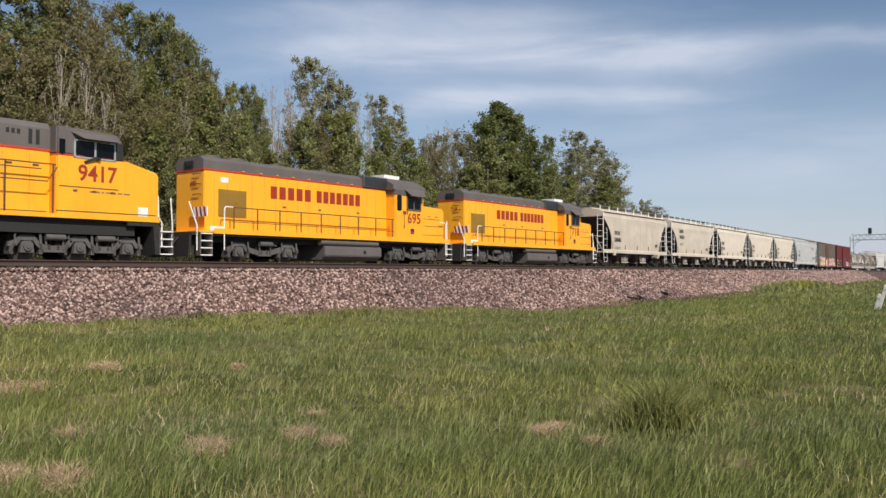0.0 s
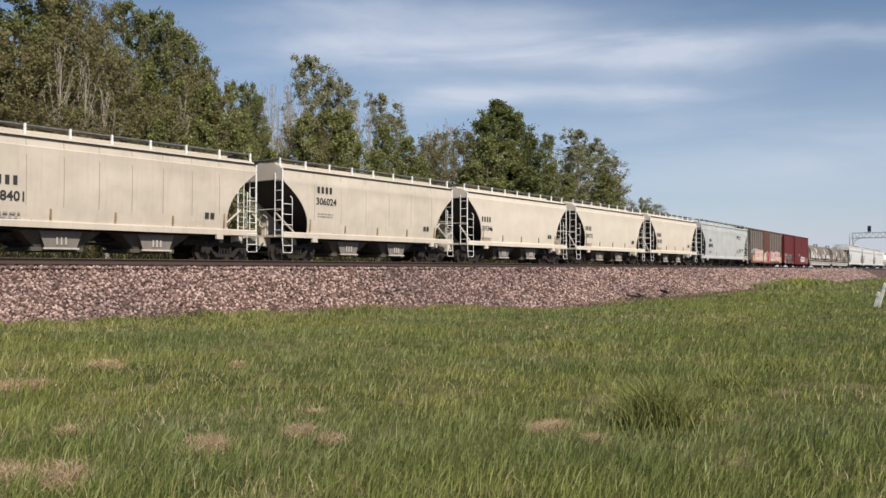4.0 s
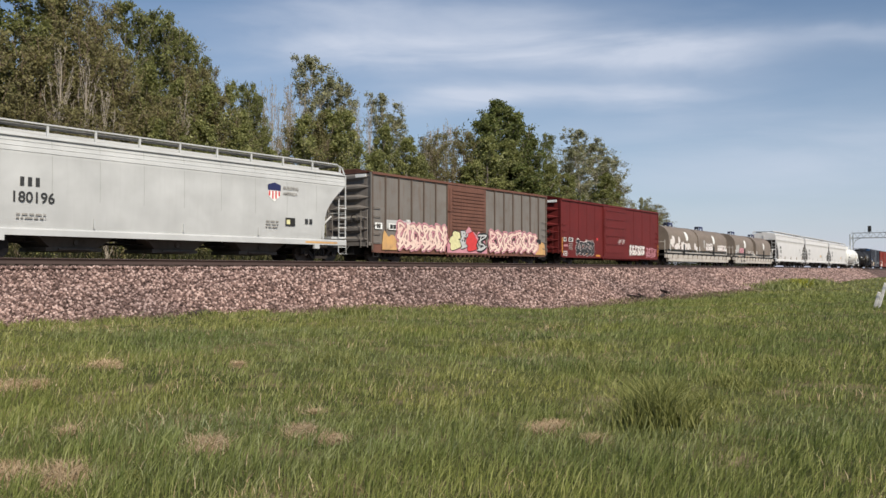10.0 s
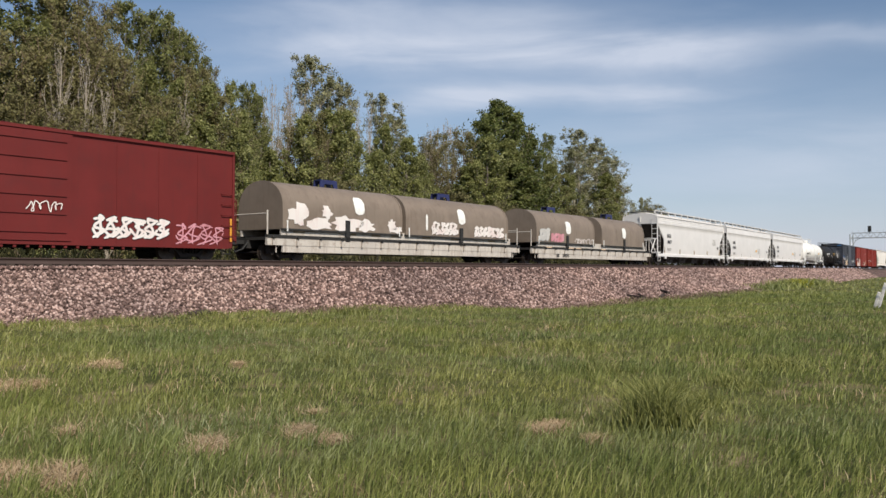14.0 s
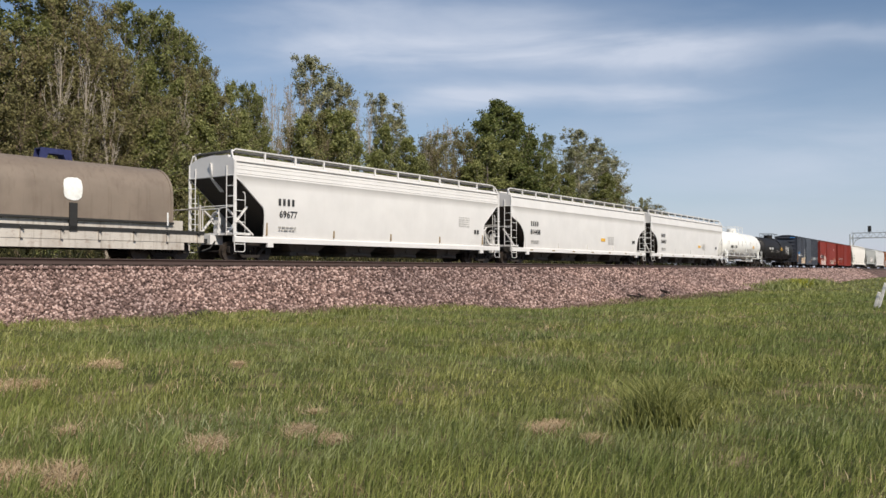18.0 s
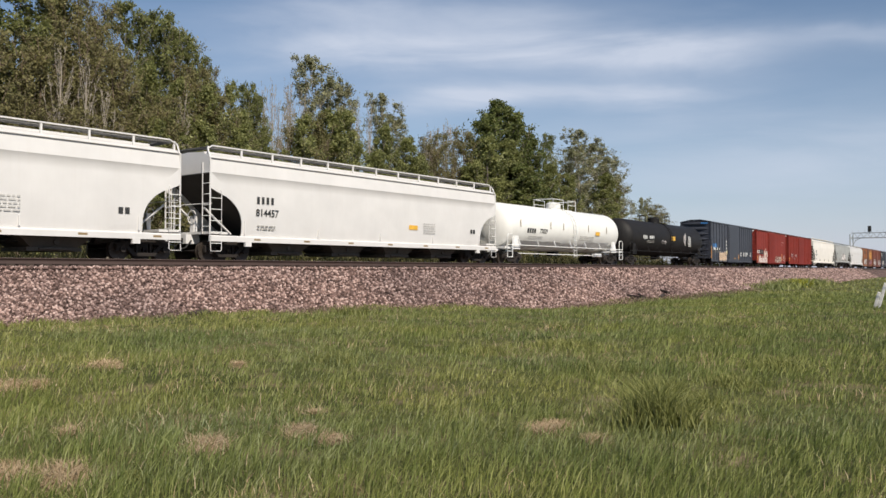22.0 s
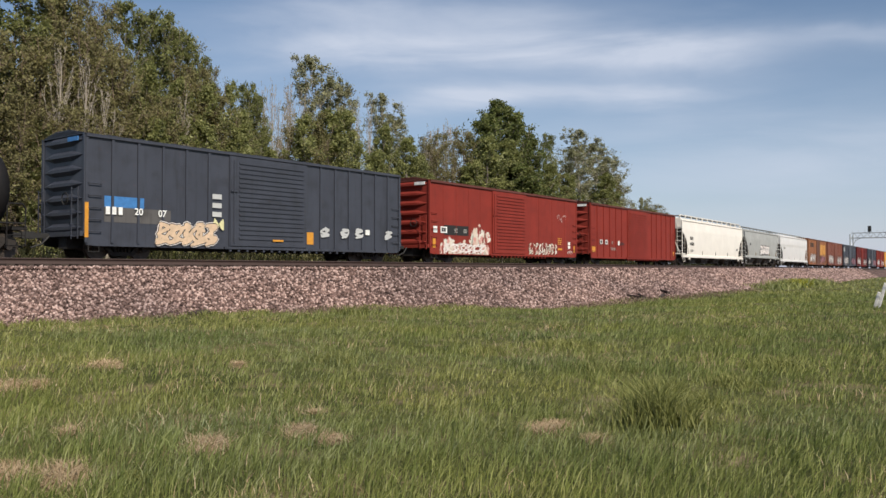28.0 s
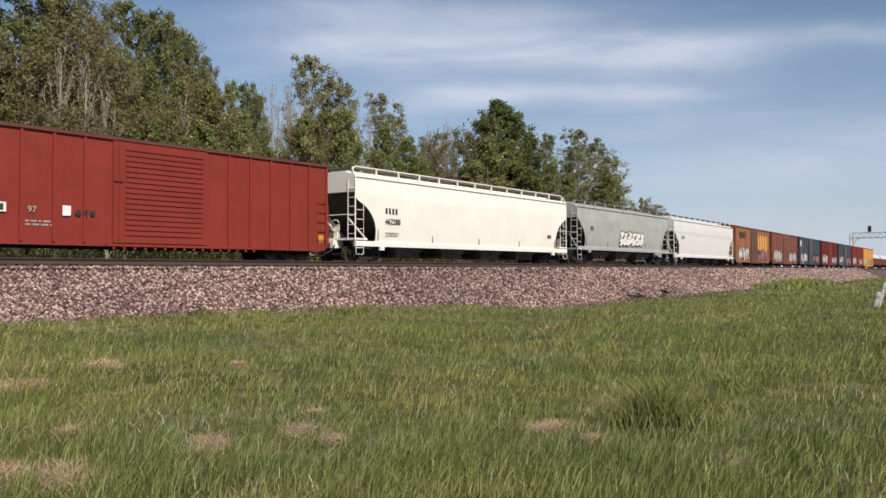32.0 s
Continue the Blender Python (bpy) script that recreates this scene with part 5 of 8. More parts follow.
    rod(bm, [(-half + 2.5, 0.3, 0.5), (half - 2.5, 0.3, 0.5)], 0.04)
    part("centre_sill", bm, M_UNDER, car)
    for sx in (-1, 1):
        freight_truck(car, sx * (half - 1.75))
    couplers(car, half, reach)
    car["half"] = half
    return car, half, -HW - 0.02


def stencils(car, mat, x, y, z, w=0.9, rows=3, seed=1):
    """Small stencilled data too fine to read: plain bars."""
    rng = random.Random(seed)
    bm = bmesh.new()
    for i in range(rows):
        zz = z - i * 0.12
        a = x - w / 2
        while a < x + w / 2:
            b = a + rng.uniform(0.08, 0.28)
            box(bm, a, min(b, x + w / 2), y - 0.003, y + 0.003, zz - 0.03, zz + 0.03)
            a = b + 0.06
    return tagged(part("stencil", bm, mat, car), kind="stuff")


def panel(car, mat, x0, x1, y, z0, z1, name="painted_panel", label=""):
    bm = bmesh.new()
    box(bm, x0, x1, y - 0.003, y + 0.003, z0, z1)
    return part(name, bm, mat, car, label)


# ---------------------------------------------------------------- covered hoppers
PROFILE = [(1.46, 1.38), (1.5, 1.55), (1.535, 1.9), (1.55, 2.3), (1.555, 2.7), (1.55, 3.1), (1.535, 3.5), (1.51, 3.85), (1.47, 4.12), (1.33, 4.24), (1.05, 4.34), (0.6, 4.41), (0.0, 4.44)]
# bay dust, darkened further to paint in the shade below the body
M_BAY = paint("dusty_shaded_hopper_bay", (0.1, 0.087, 0.072), 0.8, 0.5, (0.04, 0.033, 0.028), 0.5)
# near-black base: the deep shade under the hopper ends is put into this colour
M_SLOPE = paint("shaded_slope_sheet", (0.05, 0.042, 0.036), 0.85, 0.5, (0.025, 0.02, 0.018), 0.4)
BAR = bmesh.new()
rod(BAR, [(-0.25, 0, 0), (0.25, 0, 0)], 0.017)
RUNG = mesh_of("rung", BAR, M_HANDRAIL)
M_OUTLET = paint("dusty_outlet_grey", (0.2, 0.175, 0.15), 0.8, 0.6, (0.08, 0.065, 0.05), 0.5)
M_GRATE = plain("galvanised_walkway_grating", (0.17, 0.165, 0.155), 0.6, 0.3, 0.3)


def hopper(label, s_a, s_b, body, bays, z_cut, cut, z_low=1.5, bend=0.6, eave=M_BLACK, rails=M_HANDRAIL, end_gap=0.72, rail_bent=False, posts_tape=M_TAPE_BROWN, lift=0.0, slope=1.4, margin=0.06, seams=0):
    car, reach = rolling("covered_hopper", label, "hopper car", s_a, s_b)
    half = reach - end_gap
    z_s = z_cut + margin
    drop = 0.36 if body in (M_WHITE_HOP, M_GREY_HOP, M_IVORY) else 0.08
    levels = sorted(set([(y, z + lift * (z > 2) - drop * min(1, max(0, (2.7 - z) / 1.1))) for y, z in PROFILE] + [(1.552, z_s)]), key=lambda q: q[1])

    def hx(z):
        return half if z >= z_s else half - (z_s - z) * slope
    bm = bmesh.new()
    rows = []
    for y, z in levels:
        x = hx(z)
        rows.append([bm.verts.new((-x, -y, z)), bm.verts.new((x, -y, z)), bm.verts.new((x, y, z)), bm.verts.new((-x, y, z))])
    for a, b in zip(rows, rows[1:]):
        for k in range(4):
            bm.faces.new((a[k], a[(k + 1) % 4], b[(k + 1) % 4], b[k]))
    bm.faces.new(rows[0][::-1])
    bmesh.ops.remove_doubles(bm, verts=bm.verts, dist=1e-4)
    part("body", bm, body, car, "", True)
    # thin sheet over each end slope, its dark colour standing in for shade
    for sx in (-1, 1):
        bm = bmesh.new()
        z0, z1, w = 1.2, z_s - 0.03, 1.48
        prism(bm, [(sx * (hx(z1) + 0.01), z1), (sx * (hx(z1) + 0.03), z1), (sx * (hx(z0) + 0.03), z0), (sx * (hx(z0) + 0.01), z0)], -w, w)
        part("slope_sheet", bm, M_SLOPE, car, "end slope sheet coloured dark as if in deep shade")
    # side sheets that run on past the end slopes, with their curved edge
    ys, zs = [q[0] for q in levels], [q[1] for q in levels]
    for sx in (-1, 1):
        for sy in (-1, 1):
            bm = bmesh.new()
            last = None
            for k in range(17):
                z = 1.4 - drop + (z_s - 1.4 + drop) * k / 16
                u = min(1, max(0, z_cut - z) / (z_cut - z_low))
                edge = half - cut * (1 - (1 - u) ** 2) ** bend
                y = float(np.interp(z, zs, ys))
                inner = min(hx(z) - 0.03, edge - 0.01)
                row = [bm.verts.new((sx * xx, sy * yy, z)) for xx, yy in ((inner, y + 0.004), (edge, y + 0.004), (edge, y - 0.03), (inner, y - 0.03))]
                if last:
                    for q in range(4):
                        bm.faces.new((last[q], last[(q + 1) % 4], row[(q + 1) % 4], row[q]))
                else:
                    bm.faces.new(row)
                last = row
            bm.faces.new(last)
            part("end_sheet", bm, body, car, "", True)
    # side sills
    for sy in (-1, 1):
        bm = bmesh.new()
        prism_x(bm, [(sy * 1.44, 1.16 - drop), (sy * 1.6, 1.16 - drop), (sy * 1.6, 1.36 - drop), (sy * 1.57, 1.4 - drop), (sy * 1.44, 1.42 - drop)], -half, half)
        part("side_sill", bm, body, car)
        # eave strip; where black, its colour stands in for the overhang's shadow line
        bm = bmesh.new()
        box(bm, -half, half, *sorted((sy * 1.47, sy * 1.545)), 4.115 + lift, 4.15 + lift)
        part("eave_strip", bm, eave, car)
        if body == M_GREY_HOP or (body == M_WHITE_HOP and z_cut > 3.3):
            proud = 0.02
            for z in (3.62, 3.79, 3.96):
                y = float(np.interp(z + lift, zs, ys))
                bm = bmesh.new()
                prism_x(bm, [(sy * (y - 0.01), z + lift - 0.02), (sy * (y + proud), z + lift), (sy * (y - 0.01), z + lift + 0.01)], -half + 0.05, half - 0.05)
                part("side_rib", bm, body, car)
        # jacking pads
        for sx in (-1, 1):
            bm = bmesh.new()
            box(bm, sx * (half - 1.9) - 0.16, sx * (half - 1.9) + 0.16, *sorted((sy * 1.5, sy * 1.61)), 0.98 - drop, 1.2 - drop)
            part("jacking_pad", bm, body, car)
        # reflective tape and stubs
        k = 5
        for i in range(k):
            x = -half + cut + 0.15 + (2 * half - 2 * cut - 0.3) * i / (k - 1)
            tall = 0.55 if i in (0, k - 1) else 0.34
            bm = bmesh.new()
            box(bm, x - 0.03, x + 0.03, *sorted((sy * 1.5, sy * 1.56)), 1.48 - drop, 1.48 - drop + tall)
            part("reflective_tape", bm, posts_tape, car)
        # weld seams of the side sheets
        if seams:
            bm = bmesh.new()
            q = [(y, z) for y, z in PROFILE if z < 4.15]
            for (ya, za), (yb, zb) in zip(q, q[1:]):
                bm.faces.new([bm.verts.new((xx, sy * (yy + 0.006), zz)) for xx, yy, zz in ((-0.012, ya, za), (0.012, ya, za), (0.012, yb, zb), (-0.012, yb, zb))])
            seam = mesh_of("weld_seam", bm, M_SEAM if body != M_GREY_HOP else M_MID_GREY)
            for i in range(seams):
                piece("weld_seam", seam, car, Matrix.Translation((-half + 1.9 + (2 * half - 3.8) * i / (seams - 1), 0, 0)))
    # ends: crosswise top panel frame, corner posts, ladders, platform
    for sx in (-1, 1):
        bm = bmesh.new()
        box(bm, *sorted((sx * (half - 0.9), sx * half)), -1.5, 1.5, 1.1, 1.2)
        box(bm, *sorted((sx * (half - 2.0), sx * (half + 0.25))), -0.28, 0.28, 0.72, 1.1)
        part("end_platform", bm, body, car)
        bm = bmesh.new()
        rod(bm, [(sx * (half - 0.25), -0.8, 2.2), (sx * (half - 1.6), -0.8, 1.15)], 0.05)
        rod(bm, [(sx * (half - 0.25), 0.8, 2.2), (sx * (half - 1.6), 0.8, 1.15)], 0.05)
        rod(bm, [(sx * (half - 0.1), -1.5, 2.35), (sx * (half - 0.1), 1.5, 2.35)], 0.025)
        part("brace", bm, body, car)
        bm = bmesh.new()
        rod(bm, [(sx * (half - 0.3), 0.1 + 0.28 * math.cos(a * math.pi / 6), 1.85 + 0.28 * math.sin(a * math.pi / 6)) for a in range(13)], 0.022)
        box(bm, *sorted((sx * (half - 0.5), sx * (half - 0.32))), 0.0, 0.25, 1.2, 1.9)
        part("brake_gear", bm, body, car)
        for y in (-1.52, 1.52):
            bm = bmesh.new()
            rod(bm, [(sx * half, y, 1.1), (sx * half, y, 4.12 + lift)], 0.036)
            part("corner_post", bm, rails, car)
            # a bent rail beside the corner post, with rungs between the two, and a stirrup below
            xi, yo = sx * (half - 0.52), y * 1.045
            bm = bmesh.new()
            rod(bm, [(xi + sx * 0.07, y, 2.92), (xi + sx * 0.02, yo, 2.86), (xi, yo, 2.72), (xi, yo, 0.46), (xi + sx * 0.06, yo, 0.4), (sx * half, yo, 0.4), (sx * half, y, 1.1)], 0.02)
            side = part("side_ladder", bm, rails, car)
            for k in range(5):
                piece("rung", RUNG, side, Matrix.Translation((sx * (half - 0.26), yo, 0.72 + 0.46 * k)) @ Matrix.Diagonal((1.04, 1, 1, 1)))
            bm = bmesh.new()
            rod(bm, [(sx * (half + 0.03), y * 0.7, 1.1), (sx * (half + 0.03), y * 0.7, 3.95 + lift)], 0.022)
            end = part("end_ladder", bm, rails, car)
            for k in range(6):
                piece("rung", RUNG, end, Matrix.Translation((sx * (half + 0.03), y * 0.85, 1.4 + 0.44 * k)) @ Matrix.Rotation(math.pi / 2, 4, "Z") @ Matrix.Diagonal((0.93, 1, 1, 1)))
        if body == M_WHITE_HOP and z_cut > 3.3:
            # heavy end framing: corner angles, a middle post, raking struts and a crossover rail
            for y in (-1.5, 1.5):
                bm = bmesh.new()
                box(bm, *sorted((sx * (half + 0.02), sx * (half - 0.1))), *sorted((y, y * 1.04)), 1.0, 4.12 + lift)
                part("corner_angle", bm, body, car)
                bm = bmesh.new()
                rod(bm, [(sx * (half - 0.15), y * 0.62, 1.2), (sx * (half - 1.15), y * 0.62, 2.35)], 0.055)
                part("strut", bm, body, car)
            bm = bmesh.new()
            prism(bm, [(sx * (half - 0.02), z_s - 0.1), (sx * (half + 0.1), 4.1 + lift), (sx * (half - 0.04), 4.1 + lift), (sx * (half - 0.62), z_s - 0.6), (sx * (half - 0.5), z_s - 0.6)], -0.06, 0.06)
            part("middle_post", bm, body, car)
            bm = bmesh.new()
            rod(bm, [(sx * half, -1.5, 2.3), (sx * (half + 0.02), -0.4, 2.22), (sx * (half + 0.02), 0.4, 2.22), (sx * half, 1.5, 2.3)], 0.028)
            for y in (-0.55, 0.55):
                rod(bm, [(sx * (half + 0.02), y, 1.1), (sx * (half + 0.02), y, 2.23)], 0.025)
            part("crossover_rail", bm, body, car)
    # discharge bays: dusty, with the shade beneath the car put into their colour
    n = bays
    span = 2 * (half - max(cut, min(2.6, (z_s - 1.3) * slope)) - 0.1)
    for i in range(n):
        cx = -span / 2 + span * (i + 0.5) / n
        w = span / n * 0.5
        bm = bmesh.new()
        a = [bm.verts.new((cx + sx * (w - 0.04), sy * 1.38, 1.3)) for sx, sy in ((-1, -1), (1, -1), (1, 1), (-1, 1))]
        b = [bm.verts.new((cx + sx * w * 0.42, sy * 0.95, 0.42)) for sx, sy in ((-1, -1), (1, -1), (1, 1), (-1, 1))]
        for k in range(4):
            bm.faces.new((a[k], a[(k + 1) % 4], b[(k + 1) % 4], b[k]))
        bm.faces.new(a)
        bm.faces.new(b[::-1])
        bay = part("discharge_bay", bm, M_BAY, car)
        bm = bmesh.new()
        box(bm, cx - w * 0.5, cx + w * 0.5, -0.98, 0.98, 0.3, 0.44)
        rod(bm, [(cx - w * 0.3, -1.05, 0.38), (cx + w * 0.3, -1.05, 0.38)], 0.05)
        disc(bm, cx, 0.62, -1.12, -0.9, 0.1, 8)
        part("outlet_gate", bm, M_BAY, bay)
        if body in (M_CREAM, M_TAN, M_TAN_LIGHT):
            bm = bmesh.new()
            prism(bm, [(cx - w * 0.3, 0.4), (cx + w * 0.3, 0.4), (cx + w * 0.44, 1.12), (cx - w * 0.44, 1.12)], -1.24, -1.2)
            face = part("outlet_face", bm, M_OUTLET, bay, "dusty grey outlet plate")
            bm = bmesh.new()
            for q in (-0.16, 0.0, 0.16):
                rod(bm, [(cx + q, -1.27, 0.52), (cx + q, -1.27, 0.78)], 0.03)
            box(bm, cx - w * 0.34, cx + w * 0.34, -1.29, -1.22, 0.36, 0.42)
            part("outlet_latch", bm, M_COIL_DECK, face)
    bm = bmesh.new()
    box(bm, -half + 0.4, half - 0.4, -0.34, 0.34, 0.74, 1.2)
    for q in (-1, 1):
        box(bm, -half + 2.4, half - 2.4, q * 1.3 - 0.04, q * 1.3 + 0.04, 1.0, 1.2)
        rod(bm, [(-half + 1.0, q * 0.5, 0.62), (half - 1.0, q * 0.5, 0.62)], 0.035)
        rod(bm, [(q * (half - 2.6) - 0.5, -0.7, 0.8), (q * (half - 2.6) + 0.5, -0.7, 0.8)], 0.17, 10)
    part("underframe", bm, M_UNDER, car)
    # roof: hatches, walkways, railings
    bm = bmesh.new()
    box(bm, -half + 0.6, half - 0.6, -0.32, 0.32, 4.42 + lift, 4.54 + lift)
    part("hatch_trough", bm, body, car)
    for sy in (-1, 1):
        bm = bmesh.new()
        box(bm, -half + 0.05, half - 0.05, *sorted((sy * 0.72, sy * 1.22)), 4.565 + lift, 4.605 + lift)
        part("running_board", bm, M_GRATE, car)
        bm = bmesh.new()
        box(bm, -0.035, 0.035, *sorted((sy * 1.2, sy * 1.27)), 4.2 + lift, 4.62 + lift)
        stub = mesh_of("railing_post", bm, rails)
        k = max(8, int(half * 2 / 1.7))
        for i in range(k + 1):
            piece("railing_post", stub, car, Matrix.Translation((-half + 0.1 + (2 * half - 0.2) * i / k, 0, 0)))
        if rail_bent:
            bm = bmesh.new()
            rod(bm, [(-half + 0.02, sy * 1.5, 4.1 + lift), (-half + 0.02, sy * 1.32, 4.5 + lift), (-half + 0.3, sy * 1.24, 4.66 + lift), (half - 0.3, sy * 1.24, 4.66 + lift), (half - 0.02, sy * 1.32, 4.5 + lift), (half - 0.02, sy * 1.5, 4.1 + lift)], 0.035)
            part("roof_railing", bm, rails, car)
    for sx in (-1, 1):
        bm = bmesh.new()
        box(bm, *sorted((sx * (half - 0.05), sx * (half - 0.5))), -1.2, 1.2, 4.57 + lift, 4.61 + lift)
        part("end_walkway", bm, M_GRATE, car)
        freight_truck(car, sx * (half - 1.25))
    couplers(car, half, reach)
    car["half"] = half
    return car, half


def hopper_marks(car, half, x, number, z=2.75, mark=4, mat=None, size=0.44, tag_x=None):
    mat = mat or M_DARK_TEXT
    y = -1.575
    bars(mat, car, x, y, z + 0.28, 0.26 * mark, 0.3, mark, 0.42, "owner_marking")
    lettering(number, size, mat, car, x + 0.05, y, z - 0.26)
    stencils(car, M_STENCIL, x, -1.565, z - 0.82, 1.0, 2, 3)
    bm = bmesh.new()
    for q in (0, 0.26):
        box(bm, half - 2.6 + q, half - 2.42 + q, -1.572, -1.566, 1.72, 1.95)
    part("consolidated_stencil", bm, M_DARK_TEXT, car)


# ---------------------------------------------------------------- tank cars
def tank_car(label, s_a, s_b, mat, R, cz, frame_mat, platform_mat, mid=0.0):
    car, reach = rolling("tank_car", label, "tank car", s_a, s_b)
    half = reach - 0.62
    n, body = 32, half - 0.2
    bm = bmesh.new()
    rings = []
    st = [(-body + 0.75 - 0.75 * math.cos(a), R * math.sin(a)) for a in [math.pi / 2 * k / 6 for k in range(1, 7)]]
    prof = st + [(-x, r) for x, r in st[::-1]]
    for x, r in prof:
        rings.append([bm.verts.new((x, r * math.cos(2 * math.pi * k / n), cz + r * math.sin(2 * math.pi * k / n))) for k in range(n)])
    for a, b in zip(rings, rings[1:]):
        for k in range(n):
            bm.faces.new((a[k], a[(k + 1) % n], b[(k + 1) % n], b[k]))
    bm.faces.new(rings[0])
    bm.faces.new(rings[-1])
    part("tank", bm, mat, car, "", True)
    for sx in (-1, 1):
        bm = bmesh.new()
        box(bm, *sorted((sx * (body - 2.4), sx * half)), -0.35, 0.35, 0.75, 1.1)
        box(bm, *sorted((sx * (half - 0.5), sx * half)), -1.4, 1.4, 0.98, 1.1)
        prism(bm, [(sx * (body - 1.65), 1.05), (sx * (body - 0.75), 1.05), (sx * (body - 1.0), 1.95), (sx * (body - 1.4), 1.95)], -1.36, -1.28)
        prism(bm, [(sx * (body - 1.65), 1.05), (sx * (body - 0.75), 1.05), (sx * (body - 1.0), 1.95), (sx * (body - 1.4), 1.95)], 1.28, 1.36)
        box(bm, *sorted((sx * (body - 1.65), sx * (body - 0.75))), -1.36, 1.36, 0.95, 1.08)
        part("saddle_frame", bm, frame_mat, car)
    for sy in (-1, 1):
        bm = bmesh.new()
        rod(bm, [(-half + 0.1, sy * 1.5, 1.2), (half - 0.1, sy * 1.5, 1.2)], 0.03)
        for i in range(7):
            x = -body + 1.5 + (2 * body - 3.0) * i / 6
            rod(bm, [(x - 0.15, sy * (R * 0.94), cz - R * 0.55), (x, sy * 1.5, 1.2)], 0.03)
        for sx in (-1, 1):
            rod(bm, [(sx * (half - 0.7), sy * 1.5, 0.45), (sx * (half - 0.7), sy * 1.5, 1.75), (sx * (half - 0.62), sy * 1.5, 1.85), (sx * (half - 0.2), sy * 1.5, 1.85), (sx * (half - 0.1), sy * 1.5, 1.7), (sx * (half - 0.1), sy * 1.5, 0.45), (sx * (half - 0.7), sy * 1.5, 0.45)], 0.03)
            rod(bm, [(sx * (half - 0.7), sy * 1.5, 0.8), (sx * (half - 0.1), sy * 1.5, 0.8)], 0.02)
        part("side_handrail", bm, frame_mat, car)
        bm = bmesh.new()
        for dx in (-0.22, 0.22):
            pts = [(mid + dx, sy * (R + 0.08) * math.cos(a), cz + (R + 0.08) * math.sin(a)) for a in [math.radians(q) for q in (72, 55, 38, 20, 0)]]
            rod(bm, pts + [(mid + dx, sy * 1.56, 0.55)], 0.028)
        for k in range(9):
            z = 0.62 + k * 0.36
            q = (z - cz) / (R + 0.08)
            y = sy * ((R + 0.08) * math.sqrt(max(0.05, 1 - q * q)) if z > cz else 1.56)
            rod(bm, [(mid - 0.22, y, z), (mid + 0.22, y, z)], 0.022)
        part("ladder", bm, frame_mat, car)
    top = cz + R
    bm = bmesh.new()
    prism_x(bm, [(-0.5, top - 0.12), (0.5, top - 0.12), (0.5, top - 0.02), (-0.5, top - 0.02)], mid - 1.6, mid + 1.6)
    part("platform", bm, platform_mat, car)
    bm = bmesh.new()
    ring = rolled(0.52, 18)
    a = [bm.verts.new((x - 0.35 + mid, y, top - 0.08)) for x, y in ring]
    b = [bm.verts.new((x - 0.35 + mid, y, top + 0.38)) for x, y in ring]
    c = [bm.verts.new((x * 0.75 - 0.35 + mid, y * 0.75, top + 0.46)) for x, y in ring]
    for k in range(18):
        bm.faces.new((a[k], a[(k + 1) % 18], b[(k + 1) % 18], b[k]))
        bm.faces.new((b[k], b[(k + 1) % 18], c[(k + 1) % 18], c[k]))
    bm.faces.new(c)
    part("valve_dome", bm, mat, car, "", True)
    for x0, x1 in ((mid - 1.75, mid - 0.25), (mid + 0.45, mid + 1.6)):
        for y in (-0.75, 0.75):
            bm = bmesh.new()
            rod(bm, [(x0, y, top - 0.1), (x0, y, top + 0.62), (x1, y, top + 0.62), (x1, y, top - 0.1)], 0.026)
            rod(bm, [(x0, y, top + 0.3), (x1, y, top + 0.3)], 0.022)
            part("platform_rail", bm, platform_mat, car)
        bm = bmesh.new()
        rod(bm, [(x0 if x0 < mid else x1, -0.75, top + 0.62), (x0 if x0 < mid else x1, 0.75, top + 0.62)], 0.026)
        part("end_rail", bm, platform_mat, car)
    bm = bmesh.new()
    rod(bm, [(-body + 2, -0.6, 0.72), (body - 2, -0.6, 0.72)], 0.03)
    part("brake_rod", bm, frame_mat, car)
    bm = bmesh.new()
    box(bm, -0.3, 0.3, -0.3, 0.3, 0.6, cz - R + 0.1)
    part("bottom_outlet", bm, M_UNDER, car)
    bm = bmesh.new()
    rod(bm, [(4.6, -0.9, 0.72), (5.8, -0.9, 0.72)], 0.13, 10)
    part("air_reservoir", bm, frame_mat, car)
    for sx in (-1, 1):
        freight_truck(car, sx * (half - 1.35))
    couplers(car, half, reach)
    return car, half, body


def on_tank(ob, x, R, cz, z, out=0.008):
    """Lays a marking built about its own origin on the round flank of a tank."""
    a = math.asin((z - cz) / R)
    ob.matrix_basis = Matrix.Translation((x, -(R + out) * math.cos(a), cz + (R + out) * math.sin(a))) @ Matrix.Rotation(-a, 4, "X")
    return ob


